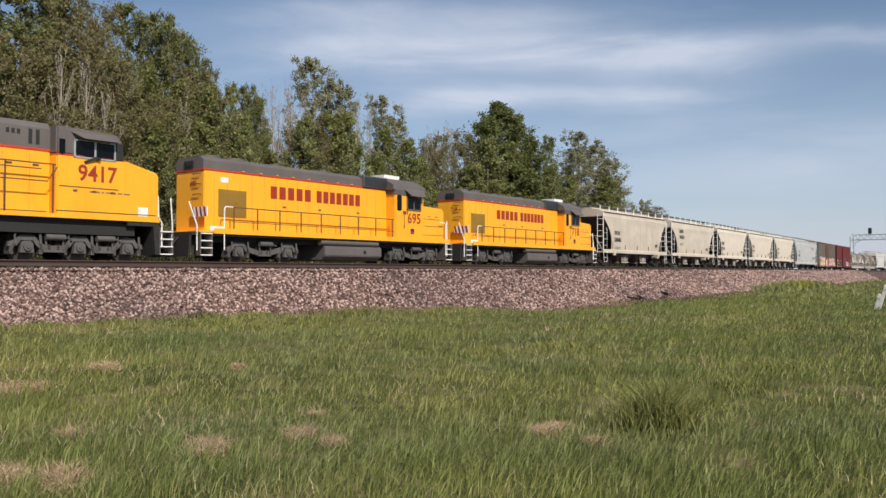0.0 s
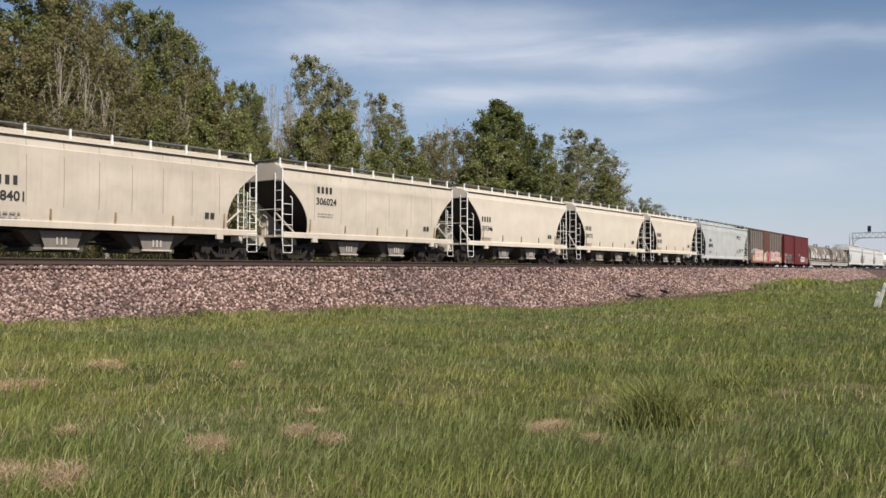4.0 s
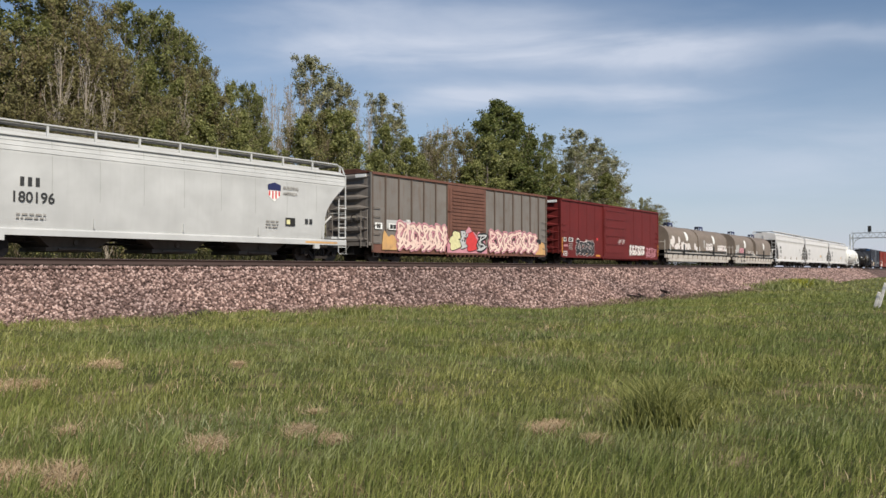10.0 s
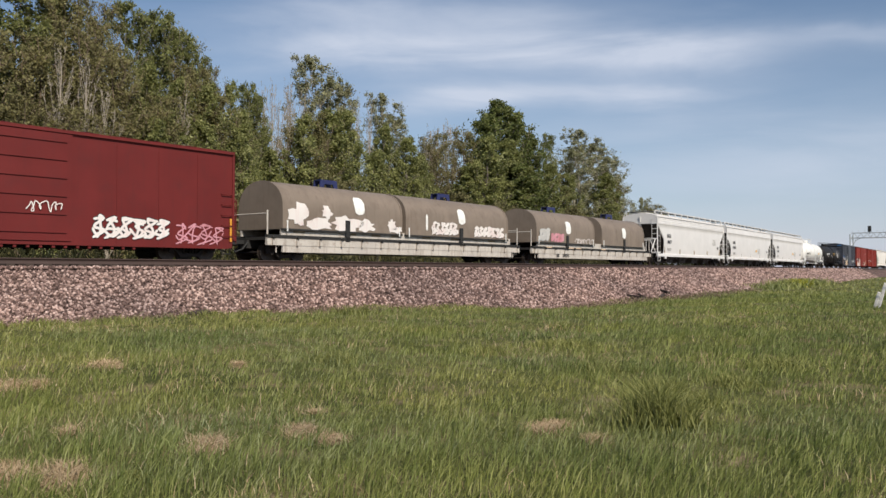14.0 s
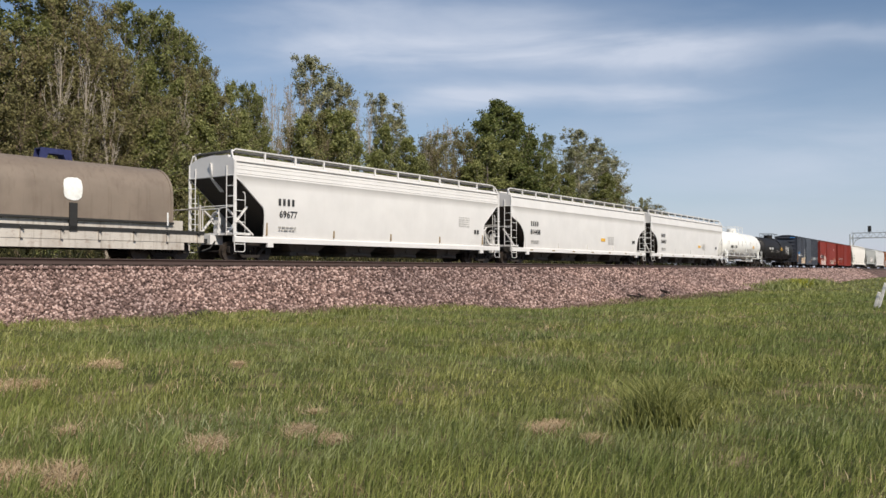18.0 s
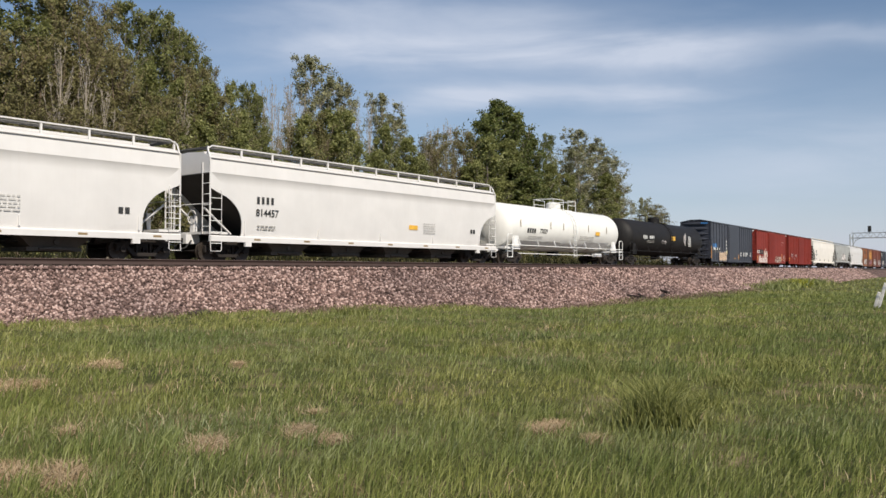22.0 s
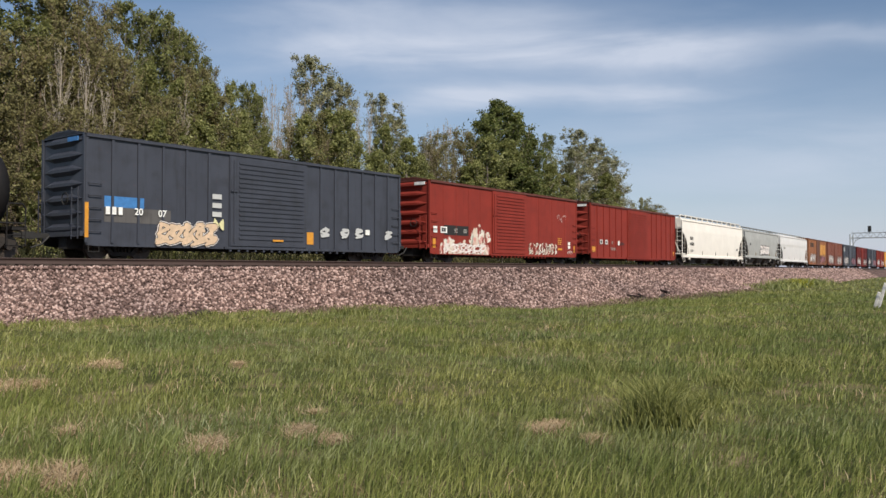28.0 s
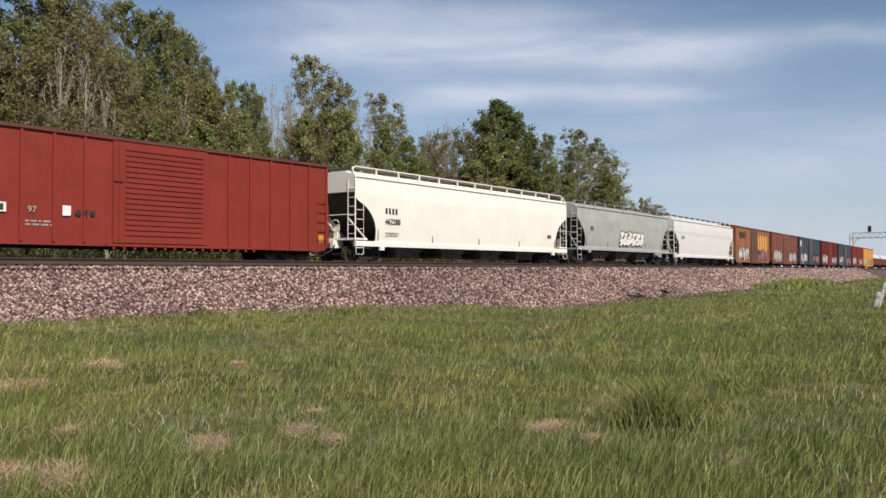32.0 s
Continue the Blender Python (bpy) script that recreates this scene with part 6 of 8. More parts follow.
# ---------------------------------------------------------------- coil cars
def coil_car(label, s_a, s_b, hoods):
    car, reach = rolling("coil_car", label, "coil car", s_a, s_b)
    half = reach - 0.75
    for sy in (-1, 1):
        bm = bmesh.new()
        box(bm, -half, half, *sorted((sy * 1.38, sy * 1.52)), 0.72, 1.05)
        box(bm, -half + 0.9, half - 0.9, *sorted((sy * 1.4, sy * 1.5)), 0.42, 0.74)
        part("side_beam", bm, M_COIL_DECK, car)
        bm = bmesh.new()
        box(bm, -half + 0.9, half - 0.9, *sorted((sy * 1.3, sy * 1.4)), 1.18, 1.56)
        part("cradle_wall", bm, M_COIL_DECK, car)
        bm = bmesh.new()
        box(bm, -half, half, *sorted((sy * 1.36, sy * 1.56)), 1.05, 1.18)
        part("flange", bm, M_BLACK, car)
        bm = bmesh.new()
        box(bm, -0.04, 0.04, *sorted((sy * 1.5, sy * 1.6)), 0.72, 1.12)
        me = mesh_of("stake", bm, M_COIL_DECK)
        bm = bmesh.new()
        disc(bm, 0, 1.06, *sorted((sy * 1.58, sy * 1.66)), 0.07, 8)
        knob = mesh_of("stake_knob", bm, M_BLACK)
        k = 14
        for i in range(k + 1):
            piece("stake", me, car, Matrix.Translation((-half + 0.3 + (2 * half - 0.6) * i / k, 0, 0)))
            piece("stake_knob", knob, car, Matrix.Translation((-half + 0.3 + (2 * half - 0.6) * i / k, 0, 0)))
    bm = bmesh.new()
    box(bm, -half, half, -1.4, 1.4, 0.95, 1.08)
    box(bm, -half - 0.1, half + 0.1, -0.3, 0.3, 0.6, 0.95)
    part("deck", bm, M_UNDER, car)
    for sx in (-1, 1):
        bm = bmesh.new()
        for y in (-1.4, 1.4):
            rod(bm, [(sx * (half - 0.1), y, 1.1), (sx * (half - 0.1), y, 2.25)], 0.04)
            rod(bm, [(sx * (half - 0.6), y, 0.4), (sx * (half - 0.6), y, 1.1)], 0.03)
        rod(bm, [(sx * (half - 0.1), -1.4, 2.1), (sx * (half - 0.1), 1.4, 2.1)], 0.03)
        part("end_rail", bm, M_COIL_DECK, car)
        freight_truck(car, sx * (half - 1.5))
    for x0, x1, seed, patches in hoods:
        prof = [(-1.48, 1.44), (-1.48, 2.3)] + [(-1.48 * math.cos(a), 2.3 + 1.36 * math.sin(a) ** 0.8) for a in [math.pi * k / 16 for k in range(1, 16)]] + [(1.48, 2.3), (1.48, 1.44)]
        bm = bmesh.new()
        prism_x(bm, prof, x0, x1)
        hood = part("hood", bm, M_COIL_HOOD, car, "arched steel coil hood with peeling paint", True)
        for x in (x0 + 0.04, x1 - 0.04):
            bm = bmesh.new()
            p2 = [(y * 1.016, z + 0.02) for y, z in prof]
            prism_x(bm, p2, x - 0.05, x + 0.05)
            part("hood_rib", bm, M_COIL_HOOD, hood)
        for q in (0.34, 0.67):
            x = x0 + (x1 - x0) * q
            bm = bmesh.new()
            prism_x(bm, [(y * 1.004, z + 0.005) for y, z in prof], x - 0.03, x + 0.03)
            part("lap_seam", bm, M_COIL_HOOD, hood)
        bm = bmesh.new()
        box(bm, x0 - 0.02, x1 + 0.02, -1.53, -1.4, 1.4, 1.48)
        box(bm, x0 - 0.02, x1 + 0.02, 1.4, 1.53, 1.4, 1.48)
        part("hood_foot", bm, M_BLACK, hood)
        mx = (x0 + x1) / 2
        bm = bmesh.new()
        for yy in (-0.22, 0.22):
            prism(bm, [(mx - 0.62, 3.6), (mx - 0.55, 4.02), (mx + 0.55, 4.02), (mx + 0.62, 3.6), (mx + 0.36, 3.6), (mx + 0.28, 3.82), (mx - 0.28, 3.82), (mx - 0.36, 3.6)], yy - 0.02, yy + 0.02)
        box(bm, mx - 0.55, mx + 0.55, -0.2, 0.2, 3.98, 4.02)
        part("lifting_bracket", bm, M_NAVY, hood)
        bm = bmesh.new()
        box(bm, mx - 0.14, mx + 0.14, -1.56, -1.5, 1.0, 2.0)
        part("latch_plate", bm, M_BLACK, car)
        for sx in (x0 + 0.25, x1 - 0.25):
            bm = bmesh.new()
            rod(bm, [(sx, -1.52, 1.35), (sx, -1.52, 1.85)], 0.035)
            part("guide_pin", bm, M_HANDRAIL, car)
        for px, pz, w, h, sd in patches:
            rng = random.Random(sd)
            bm = bmesh.new()
            rings = []
            qs = [rng.uniform(0.45, 1.0) if w > 0.98 else rng.uniform(0.93, 1.0) / max(abs(math.cos(math.pi * k / 9)), abs(math.sin(math.pi * k / 9))) ** 0.6 for k in range(18)]
            for f in (1.0, 0.66, 0.33):
                ring = []
                for k in range(18):
                    a = 2 * math.pi * k / 18
                    xx, zz = px + math.cos(a) * w / 2 * qs[k] * f, pz + math.sin(a) * h / 2 * qs[k] * f
                    yy = -1.488 if zz <= 2.3 else -1.492 * math.cos(math.asin(min(0.95, ((zz - 2.3) / 1.36) ** 1.25)))
                    ring.append(bm.verts.new((xx, yy - 0.02, zz)))
                rings.append(ring)
            for a, b in zip(rings, rings[1:]):
                for k in range(18):
                    bm.faces.new((a[k], a[(k + 1) % 18], b[(k + 1) % 18], b[k]))
            bm.faces.new(rings[-1])
            part("primer_patch", bm, M_SPRAY_WHITE if w > 0.98 else M_WHITE, hood)
    couplers(car, half, reach)
    return car, half


# ---------------------------------------------------------------- locomotives
def loco_truck(loco, x, axles, mat):
    """Cast side frames with deep arches, journal boxes, spring stacks, brake cylinders and hangers."""
    xs = [-1.37, 1.37] if axles == 2 else [-1.85, 0.0, 1.85]
    bm = bmesh.new()
    box(bm, xs[0] - 0.5, xs[-1] + 0.5, -0.9, 0.9, 0.62, 0.92)
    box(bm, -0.35, 0.35, -1.0, 1.0, 0.5, 1.0)
    for v in xs:
        box(bm, v - 0.3, v + 0.3, -0.6, 0.6, 0.22, 0.8)
    t = part("truck", bm, M_UNDER, loco, "grey cast locomotive truck")
    t.matrix_basis = Matrix.Translation((x, 0, 0))
    for sy in (-1, 1):
        y0, y1 = sy * 0.98, sy * 1.14
        bm = bmesh.new()
        pts = [(xs[0] - 0.62, 0.5), (xs[0] - 0.6, 0.66)]
        for i, v in enumerate(xs):
            pts += [(v - 0.36, 0.74), (v - 0.26, 0.9), (v + 0.26, 0.9), (v + 0.36, 0.74)]
            if i < len(xs) - 1:
                m = (v + xs[i + 1]) / 2
                pts += [(m - 0.3, 0.56), (m + 0.3, 0.56)]
        pts += [(xs[-1] + 0.6, 0.66), (xs[-1] + 0.62, 0.5)]
        for i, v in list(enumerate(xs))[::-1]:
            pts += [(v + 0.34, 0.52), (v + 0.2, 0.72), (v - 0.2, 0.72), (v - 0.34, 0.52)]
            if i > 0:
                m = (v + xs[i - 1]) / 2
                pts += [(m + 0.36, 0.36), (m - 0.36, 0.36)]
        prism(bm, pts, y0, y1)
        part("side_frame", bm, mat, t)
        for v in xs:
            bm = bmesh.new()
            prism(bm, [(v - 0.24, 0.3), (v + 0.24, 0.3), (v + 0.2, 0.62), (v + 0.12, 0.7), (v - 0.12, 0.7), (v - 0.2, 0.62)], sy * 1.02, sy * 1.18)
            disc(bm, v, 0.5, sy * 1.16, sy * 1.24, 0.14, 14)
            disc(bm, v, 0.5, sy * 1.24, sy * 1.27, 0.06, 10)
            part("journal_box", bm, mat, t)
            for q in (-1, 1):
                bm = bmesh.new()
                rod(bm, [(v + q * 0.42, sy * 1.2, 0.95), (v + q * 0.44, sy * 1.22, 0.62), (v + q * 0.54, sy * 1.1, 0.3)], 0.045)
                box(bm, v + q * 0.5 - 0.06, v + q * 0.5 + 0.06, *sorted((sy * 0.7, sy * 1.12)), 0.25, 0.6)
                part("brake_hanger", bm, mat, t)
        for a, b in zip(xs, xs[1:]):
            m = (a + b) / 2
            bm = bmesh.new()
            for q in (-0.16, 0.16):
                for z in (0.42, 0.49, 0.56, 0.63, 0.7):
                    rod(bm, [(m + q, sy * 1.06, z), (m + q, sy * 1.06, z + 0.035)], 0.1, 10)
            part("spring_stack", bm, M_TRUCK, t)
            bm = bmesh.new()
            rod(bm, [(m - 0.34, sy * 1.24, 0.84), (m + 0.34, sy * 1.24, 0.84)], 0.11, 12)
            rod(bm, [(m + 0.34, sy * 1.24, 0.84), (m + 0.62, sy * 1.22, 0.78)], 0.03)
            box(bm, m - 0.36, m + 0.36, *sorted((sy * 1.1, sy * 1.2)), 0.32, 0.4)
            rod(bm, [(m - 0.3, sy * 1.2, 0.4), (m - 0.3, sy * 1.2, 0.9)], 0.035)
            rod(bm, [(m + 0.3, sy * 1.2, 0.4), (m + 0.3, sy * 1.2, 0.9)], 0.035)
            part("brake_cylinder", bm, mat, t)
    for v in xs:
        w = piece("wheelset", LOCO_WHEEL, t, Matrix.Translation((v, 0, 0.508)))
        TURNING.append((w, v, 0.508))


def steps(loco, x, sx, mat):
    """Step well with four treads at a corner of a locomotive, on both sides."""
    for sy in (-1, 1):
        for xx in (x, x + sx * 0.55):
            bm = bmesh.new()
            box(bm, xx - 0.02, xx + 0.02, *sorted((sy * 0.9, sy * 1.5)), 0.3, 1.25)
            part("step_side", bm, mat, loco)
        for k in range(4):
            bm = bmesh.new()
            a, b = sorted((x, x + sx * 0.55))
            box(bm, a, b, *sorted((sy * 1.1, sy * 1.52)), 0.3 + k * 0.29, 0.34 + k * 0.29)
            part("step", bm, M_HANDRAIL, loco)


M_MUSTARD = paint("mustard_screen_paint", (0.3, 0.17, 0.025), 0.7, 0.3, (0.2, 0.11, 0.03), 0.2)


def geep(number, s_a, s_b, white_box):
    """Four-axle road switcher: long hood, cab, short nose, walkways with handrails."""
    loco, reach = rolling("diesel_locomotive", "orange-yellow and grey road-switcher diesel locomotive with red lettering", "locomotive", s_a, s_b)
    bm = bmesh.new()
    box(bm, -8.55, 8.55, -1.45, 1.45, 1.12, 1.24)
    box(bm, -8.0, 8.0, -1.0, 1.0, 0.88, 1.12)
    part("frame", bm, M_BLACK, loco)
    bm = bmesh.new()
    box(bm, -7.4, 8.4, -1.52, -1.46, 1.2, 1.42)
    box(bm, -7.4, 8.4, 1.46, 1.52, 1.2, 1.42)
    box(bm, -8.1, 8.1, -1.46, 1.46, 1.24, 1.3)
    part("walkway", bm, M_YELLOW, loco)
    # long hood
    bm = bmesh.new()
    prism(bm, [(-7.52, 1.3), (3.75, 1.3), (3.75, 3.84), (-7.52, 3.84)], -0.95, 0.95)
    part("long_hood", bm, M_YELLOW, loco, "orange-yellow long hood", False, 0.03)
    bm = bmesh.new()
    prism_x(bm, [(-0.95, 3.9), (-0.95, 4.25), (-0.72, 4.42), (0.72, 4.42), (0.95, 4.25), (0.95, 3.9)], -7.55, 3.75)
    box(bm, 1.9, 3.68, -1.06, 1.06, 3.9, 4.46)
    part("hood_roof", bm, M_LOCO_GREY, loco, "grey hood roof")
    bm = bmesh.new()
    box(bm, -7.56, 3.75, -0.965, 0.965, 3.83, 3.905)
    part("red_stripe", bm, M_RED, loco)
    bm = bmesh.new()
    for i in range(16):
        x = -7.0 + i * 0.66
        box(bm, x - 0.008, x + 0.008, -0.962, -0.95, 1.45, 3.8)
        box(bm, x - 0.008, x + 0.008, 0.95, 0.962, 1.45, 3.8)
    part("door_seams", bm, M_BOX_YEL, loco)
    bm = bmesh.new()
    box(bm, -6.8, -5.35, -0.975, -0.95, 1.95, 3.1)
    box(bm, -6.8, -5.35, 0.95, 0.975, 1.95, 3.1)
    for i in range(18):
        box(bm, -6.77, -5.38, -0.984, -0.97, 1.99 + i * 0.061, 2.03 + i * 0.061)
    part("radiator_screen", bm, M_MUSTARD, loco, "mustard brown louvred screen")
    for sy in (-1, 1):
        bm = bmesh.new()
        for i in range(8):
            z = 3.94 + i * 0.06
            box(bm, 1.96, 3.62, *sorted((sy * 1.06, sy * 1.085)), z, z + 0.04)
        part("intake_grille", bm, M_BOX_BLUE, loco, "dark intake grille")
    for x in (-6.6, -5.3, -3.0, 0.0):
        bm = bmesh.new()
        ring = rolled(0.5 if x < -5 else 0.3, 16)
        a = [bm.verts.new((x + p, q, 4.4)) for p, q in ring]
        b = [bm.verts.new((x + p, q, 4.56)) for p, q in ring]
        for k in range(16):
            bm.faces.new((a[k], a[(k + 1) % 16], b[(k + 1) % 16], b[k]))
        bm.faces.new(b)
        part("roof_fan", bm, M_LOCO_GREY, loco)
    # cab and nose
    bm = bmesh.new()
    prism(bm, [(3.75, 1.3), (6.1, 1.3), (6.1, 3.35), (5.95, 3.98), (3.75, 3.98)], -1.5, 1.5)
    part("cab", bm, M_YELLOW, loco, "orange-yellow cab", False, 0.03)
    bm = bmesh.new()
    prism_x(bm, [(-1.56, 3.86), (-1.5, 4.12), (-0.75, 4.5), (0.75, 4.5), (1.5, 4.12), (1.56, 3.86)], 3.6, 6.2)
    prism_x(bm, [(-1.52, 3.6), (-1.56, 3.87), (1.56, 3.87), (1.52, 3.6)], 3.7, 5.98)
    part("cab_roof", bm, M_LOCO_GREY, loco, "grey cab roof")
    for sy in (-1, 1):
        for x0, x1, z0, z1 in ((4.75, 5.22, 2.92, 3.56), (5.28, 5.78, 2.92, 3.56), (3.92, 4.28, 2.8, 3.62)):
            bm = bmesh.new()
            prism(bm, [(x0 + 0.05, z0), (x1 - 0.05, z0), (x1, z0 + 0.06), (x1, z1 - 0.08), (x1 - 0.07, z1), (x0 + 0.07, z1), (x0, z1 - 0.08), (x0, z0 + 0.06)], *sorted((sy * 1.49, sy * 1.525)))
            part("cab_window", bm, M_GLASS, loco, "dark cab window glass")
        bm = bmesh.new()
        box(bm, 6.02, 6.12, *sorted((sy * 1.2, sy * 0.5)), 3.0, 3.6)
        part("cab_window", bm, M_GLASS, loco, "dark cab window glass")
    for sy in (-1, 1):
        bm = bmesh.new()
        for x0, x1 in ((4.68, 5.85),):
            for z0, z1 in ((2.86, 2.92), (3.6, 3.66)):
                box(bm, x0, x1, *sorted((sy * 1.5, sy * 1.545)), z0, z1)
            for x in (x0, 5.22, x1 - 0.06):
                box(bm, x, x + 0.06, *sorted((sy * 1.5, sy * 1.545)), 2.86, 3.66)
        part("window_frame", bm, M_LOCO_GREY, loco)
    for sy in (-1, 1):
        bm = bmesh.new()
        vs = [bm.verts.new(q) for q in ((4.4, sy * 1.5, 3.98), (6.05, sy * 1.5, 3.98), (5.85, sy * 1.85, 3.56), (4.75, sy * 1.85, 3.56), (4.4, sy * 1.5, 4.01), (6.05, sy * 1.5, 4.01), (5.85, sy * 1.87, 3.58), (4.75, sy * 1.87, 3.58))]
        for q in ((0, 1, 2, 3), (4, 7, 6, 5), (0, 4, 5, 1), (1, 5, 6, 2), (2, 6, 7, 3), (3, 7, 4, 0)):
            bm.faces.new([vs[i] for i in q])
        part("sunshade", bm, M_LOCO_GREY, loco, "tilted grey sunshade")
    bm = bmesh.new()
    prism(bm, [(6.1, 1.3), (8.12, 1.3), (8.12, 2.98), (7.95, 3.12), (6.1, 3.18)], -1.3, 1.3)
    part("nose", bm, M_YELLOW, loco, "", False, 0.03)
    bm = bmesh.new()
    box(bm, 4.0, 5.2, -0.55, 0.45, 4.48, 4.72)
    part("roof_unit", bm, M_WHITE, loco, "white rooftop air-conditioner")
    bm = bmesh.new()
    for y in (-0.35, 0.0, 0.35):
        rod(bm, [(5.5, y, 4.55), (5.95, y, 4.55)], 0.06, 8)
    rod(bm, [(-5.9, 0.0, 4.4), (-5.9, 0, 4.62)], 0.05)
    part("horn", bm, M_BLACK, loco)
    bm = bmesh.new()
    box(bm, -7.6, -7.5, -0.3, 0.3, 3.95, 4.25)
    rod(bm, [(-7.62, -0.12, 4.1), (-7.55, -0.12, 4.1)], 0.09, 10)
    rod(bm, [(-7.62, 0.12, 4.1), (-7.55, 0.12, 4.1)], 0.09, 10)
    part("rear_headlight", bm, M_BLACK, loco)
    for k in range(3):
        bm = bmesh.new()
        z = 2.85 + k * 0.42
        rod(bm, [(-7.53, -0.75, z), (-7.6, -0.75, z), (-7.6, -0.3, z), (-7.53, -0.3, z)], 0.02)
        part("grab_iron", bm, M_LOCO_GREY, loco)
    # grab irons and lifting lugs along the hood, seams and latches
    for i in range(9):
        bm = bmesh.new()
        rod(bm, [(-5.6 + i * 0.95, -0.95, 3.9), (-5.6 + i * 0.95, -1.0, 3.93), (-5.48 + i * 0.95, -1.0, 3.93), (-5.48 + i * 0.95, -0.95, 3.9)], 0.022)
        part("lifting_lug", bm, M_YELLOW, loco)
    for x in (-5.9, -3.2, -1.0, 1.6):
        bm = bmesh.new()
        box(bm, x - 0.09, x + 0.09, -0.975, -0.95, 2.52, 2.58)
        part("door_latch", bm, M_BOX_ROOF_BROWN, loco)
    bm = bmesh.new()
    box(bm, 3.86, 4.34, -1.512, -1.5, 1.42, 3.66)
    part("cab_door", bm, M_YELLOW, loco)
    bm = bmesh.new()
    rod(bm, [(4.42, -1.53, 1.9), (4.42, -1.6, 1.95), (4.42, -1.6, 2.75), (4.42, -1.53, 2.8)], 0.02)
    part("grab_iron", bm, M_BOX_RUST, loco)
    bm = bmesh.new()
    box(bm, 8.13, 8.2, -0.42, 0.42, 2.55, 2.9)
    for y in (-0.2, 0.2):
        rod(bm, [(8.16, y, 2.72), (8.26, y, 2.72)], 0.1, 10)
    part("headlight", bm, M_BLACK, loco)
    for z, x0, x1 in ((2.1, 6.4, 7.9), (2.48, 6.3, 7.75), (1.62, 6.2, 8.05)):
        bm = bmesh.new()
        box(bm, x0, x1, -1.312, -1.3, z, z + 0.025)
        part("nose_seam", bm, M_BOX_RUST, loco)
    for x in (6.7, 7.35):
        bm = bmesh.new()
        box(bm, x, x + 0.22, -1.33, -1.3, 2.62, 2.68)
        part("nose_latch", bm, M_BOX_YEL, loco)
    bars(M_LETTER_RED, loco, 4.62, -1.512, 2.72, 0.42, 0.17, 3, 0.3)
    # striped end boards
    for sx in (-1,):
        bm = bmesh.new()
        box(bm, *sorted((sx * 7.66, sx * 7.7)), -1.4, -0.4, 1.9, 2.3)
        bd = part("end_board", bm, M_WHITE, loco)
        bm = bmesh.new()
        for i in range(4):
            y = -1.37 + i * 0.26
            vs = [bm.verts.new((sx * 7.705, yy, zz)) for yy, zz in ((y, 1.9), (y + 0.12, 1.9), (y + 0.22, 2.3), (y + 0.1, 2.3))]
            bm.faces.new(vs)
        part("red_stripes", bm, M_LETTER_RED, bd)
    for sx in (-1, 1):
        bm = bmesh.new()
        prism(bm, [(sx * 8.5, 0.25), (sx * 8.62, 0.25), (sx * 8.55, 1.2), (sx * 8.45, 1.2)], -1.45, 1.45)
        part("pilot", bm, M_BLACK, loco)
        bm = bmesh.new()
        for y in (-0.7, -0.5, 0.5, 0.7):
            rod(bm, [(sx * 8.5, y, 1.1), (sx * 8.8, y, 0.75), (sx * 8.9, y * 0.9, 0.6)], 0.035)
        part("brake_hose", bm, M_BLACK, loco)
    # handrails
    for sy in (-1, 1):
        bm = bmesh.new()
        rod(bm, [(-6.5, sy * 1.47, 2.32), (3.7, sy * 1.47, 2.32)], 0.024)
        rod(bm, [(-6.5, sy * 1.47, 1.72), (3.7, sy * 1.47, 1.72)], 0.016)
        for i in range(9):
            x = -6.4 + i * 1.25
            rod(bm, [(x, sy * 1.47, 1.3), (x, sy * 1.47, 2.32)], 0.03)
        part("handrail", bm, M_RAILING, loco)
        for sx in (-1, 1):
            bm = bmesh.new()
            xx = -6.9 if sx < 0 else 8.02
            rod(bm, [(xx, sy * 1.5, 0.55), (xx, sy * 1.5, 2.25), (xx + (0.06 if sx < 0 else -0.06), sy * 1.5, 2.33), (xx - sx * 0.45, sy * 1.48, 2.33)], 0.028)
            part("white_handrail", bm, M_HANDRAIL, loco)
            bm = bmesh.new()
            rod(bm, [(sx * 8.2, sy * 1.45, 0.5), (sx * 8.2, sy * 1.45, 1.5), (sx * 8.45, sy * 1.25, 2.45)], 0.028)
            part("white_handrail", bm, M_HANDRAIL, loco)
    steps(loco, -7.5, -1, M_LOCO_GREY)
    steps(loco, 8.05, 1, M_LOCO_GREY)
    # fuel tank and air reservoir
    bm = bmesh.new()
    prism_x(bm, [(-1.3, 0.88), (-1.42, 0.8), (-1.42, 0.4), (-1.15, 0.18), (1.15, 0.18), (1.42, 0.4), (1.42, 0.8), (1.3, 0.88)], -1.1, 2.85)
    part("fuel_tank", bm, M_LOCO_GREY, loco, "grey fuel tank", False, 0.03)
    for sy in (-1, 1):
        bm = bmesh.new()
        rod(bm, [(-1.35, sy * 1.3, 1.03), (2.6, sy * 1.3, 1.03)], 0.15, 14)
        part("air_reservoir", bm, M_LOCO_GREY, loco, "", True)
        bm = bmesh.new()
        disc(bm, 1.6, 0.6, *sorted((sy * 1.41, sy * 1.45)), 0.09, 10)
        part("fuel_gauge", bm, M_BLACK, loco)
    loco_truck(loco, -4.5, 2, M_TRUCK_GREY)
    loco_truck(loco, 5.75, 2, M_TRUCK_GREY)
    couplers(loco, 8.5, reach)
    # markings
    bars(M_LETTER_RED, loco, -2.72, -0.97, 3.17, 2.55, 0.54, 5, 0.24, "name_marking")
    bars(M_LETTER_RED, loco, 0.32, -0.97, 3.17, 3.05, 0.54, 7, 0.22, "name_marking")
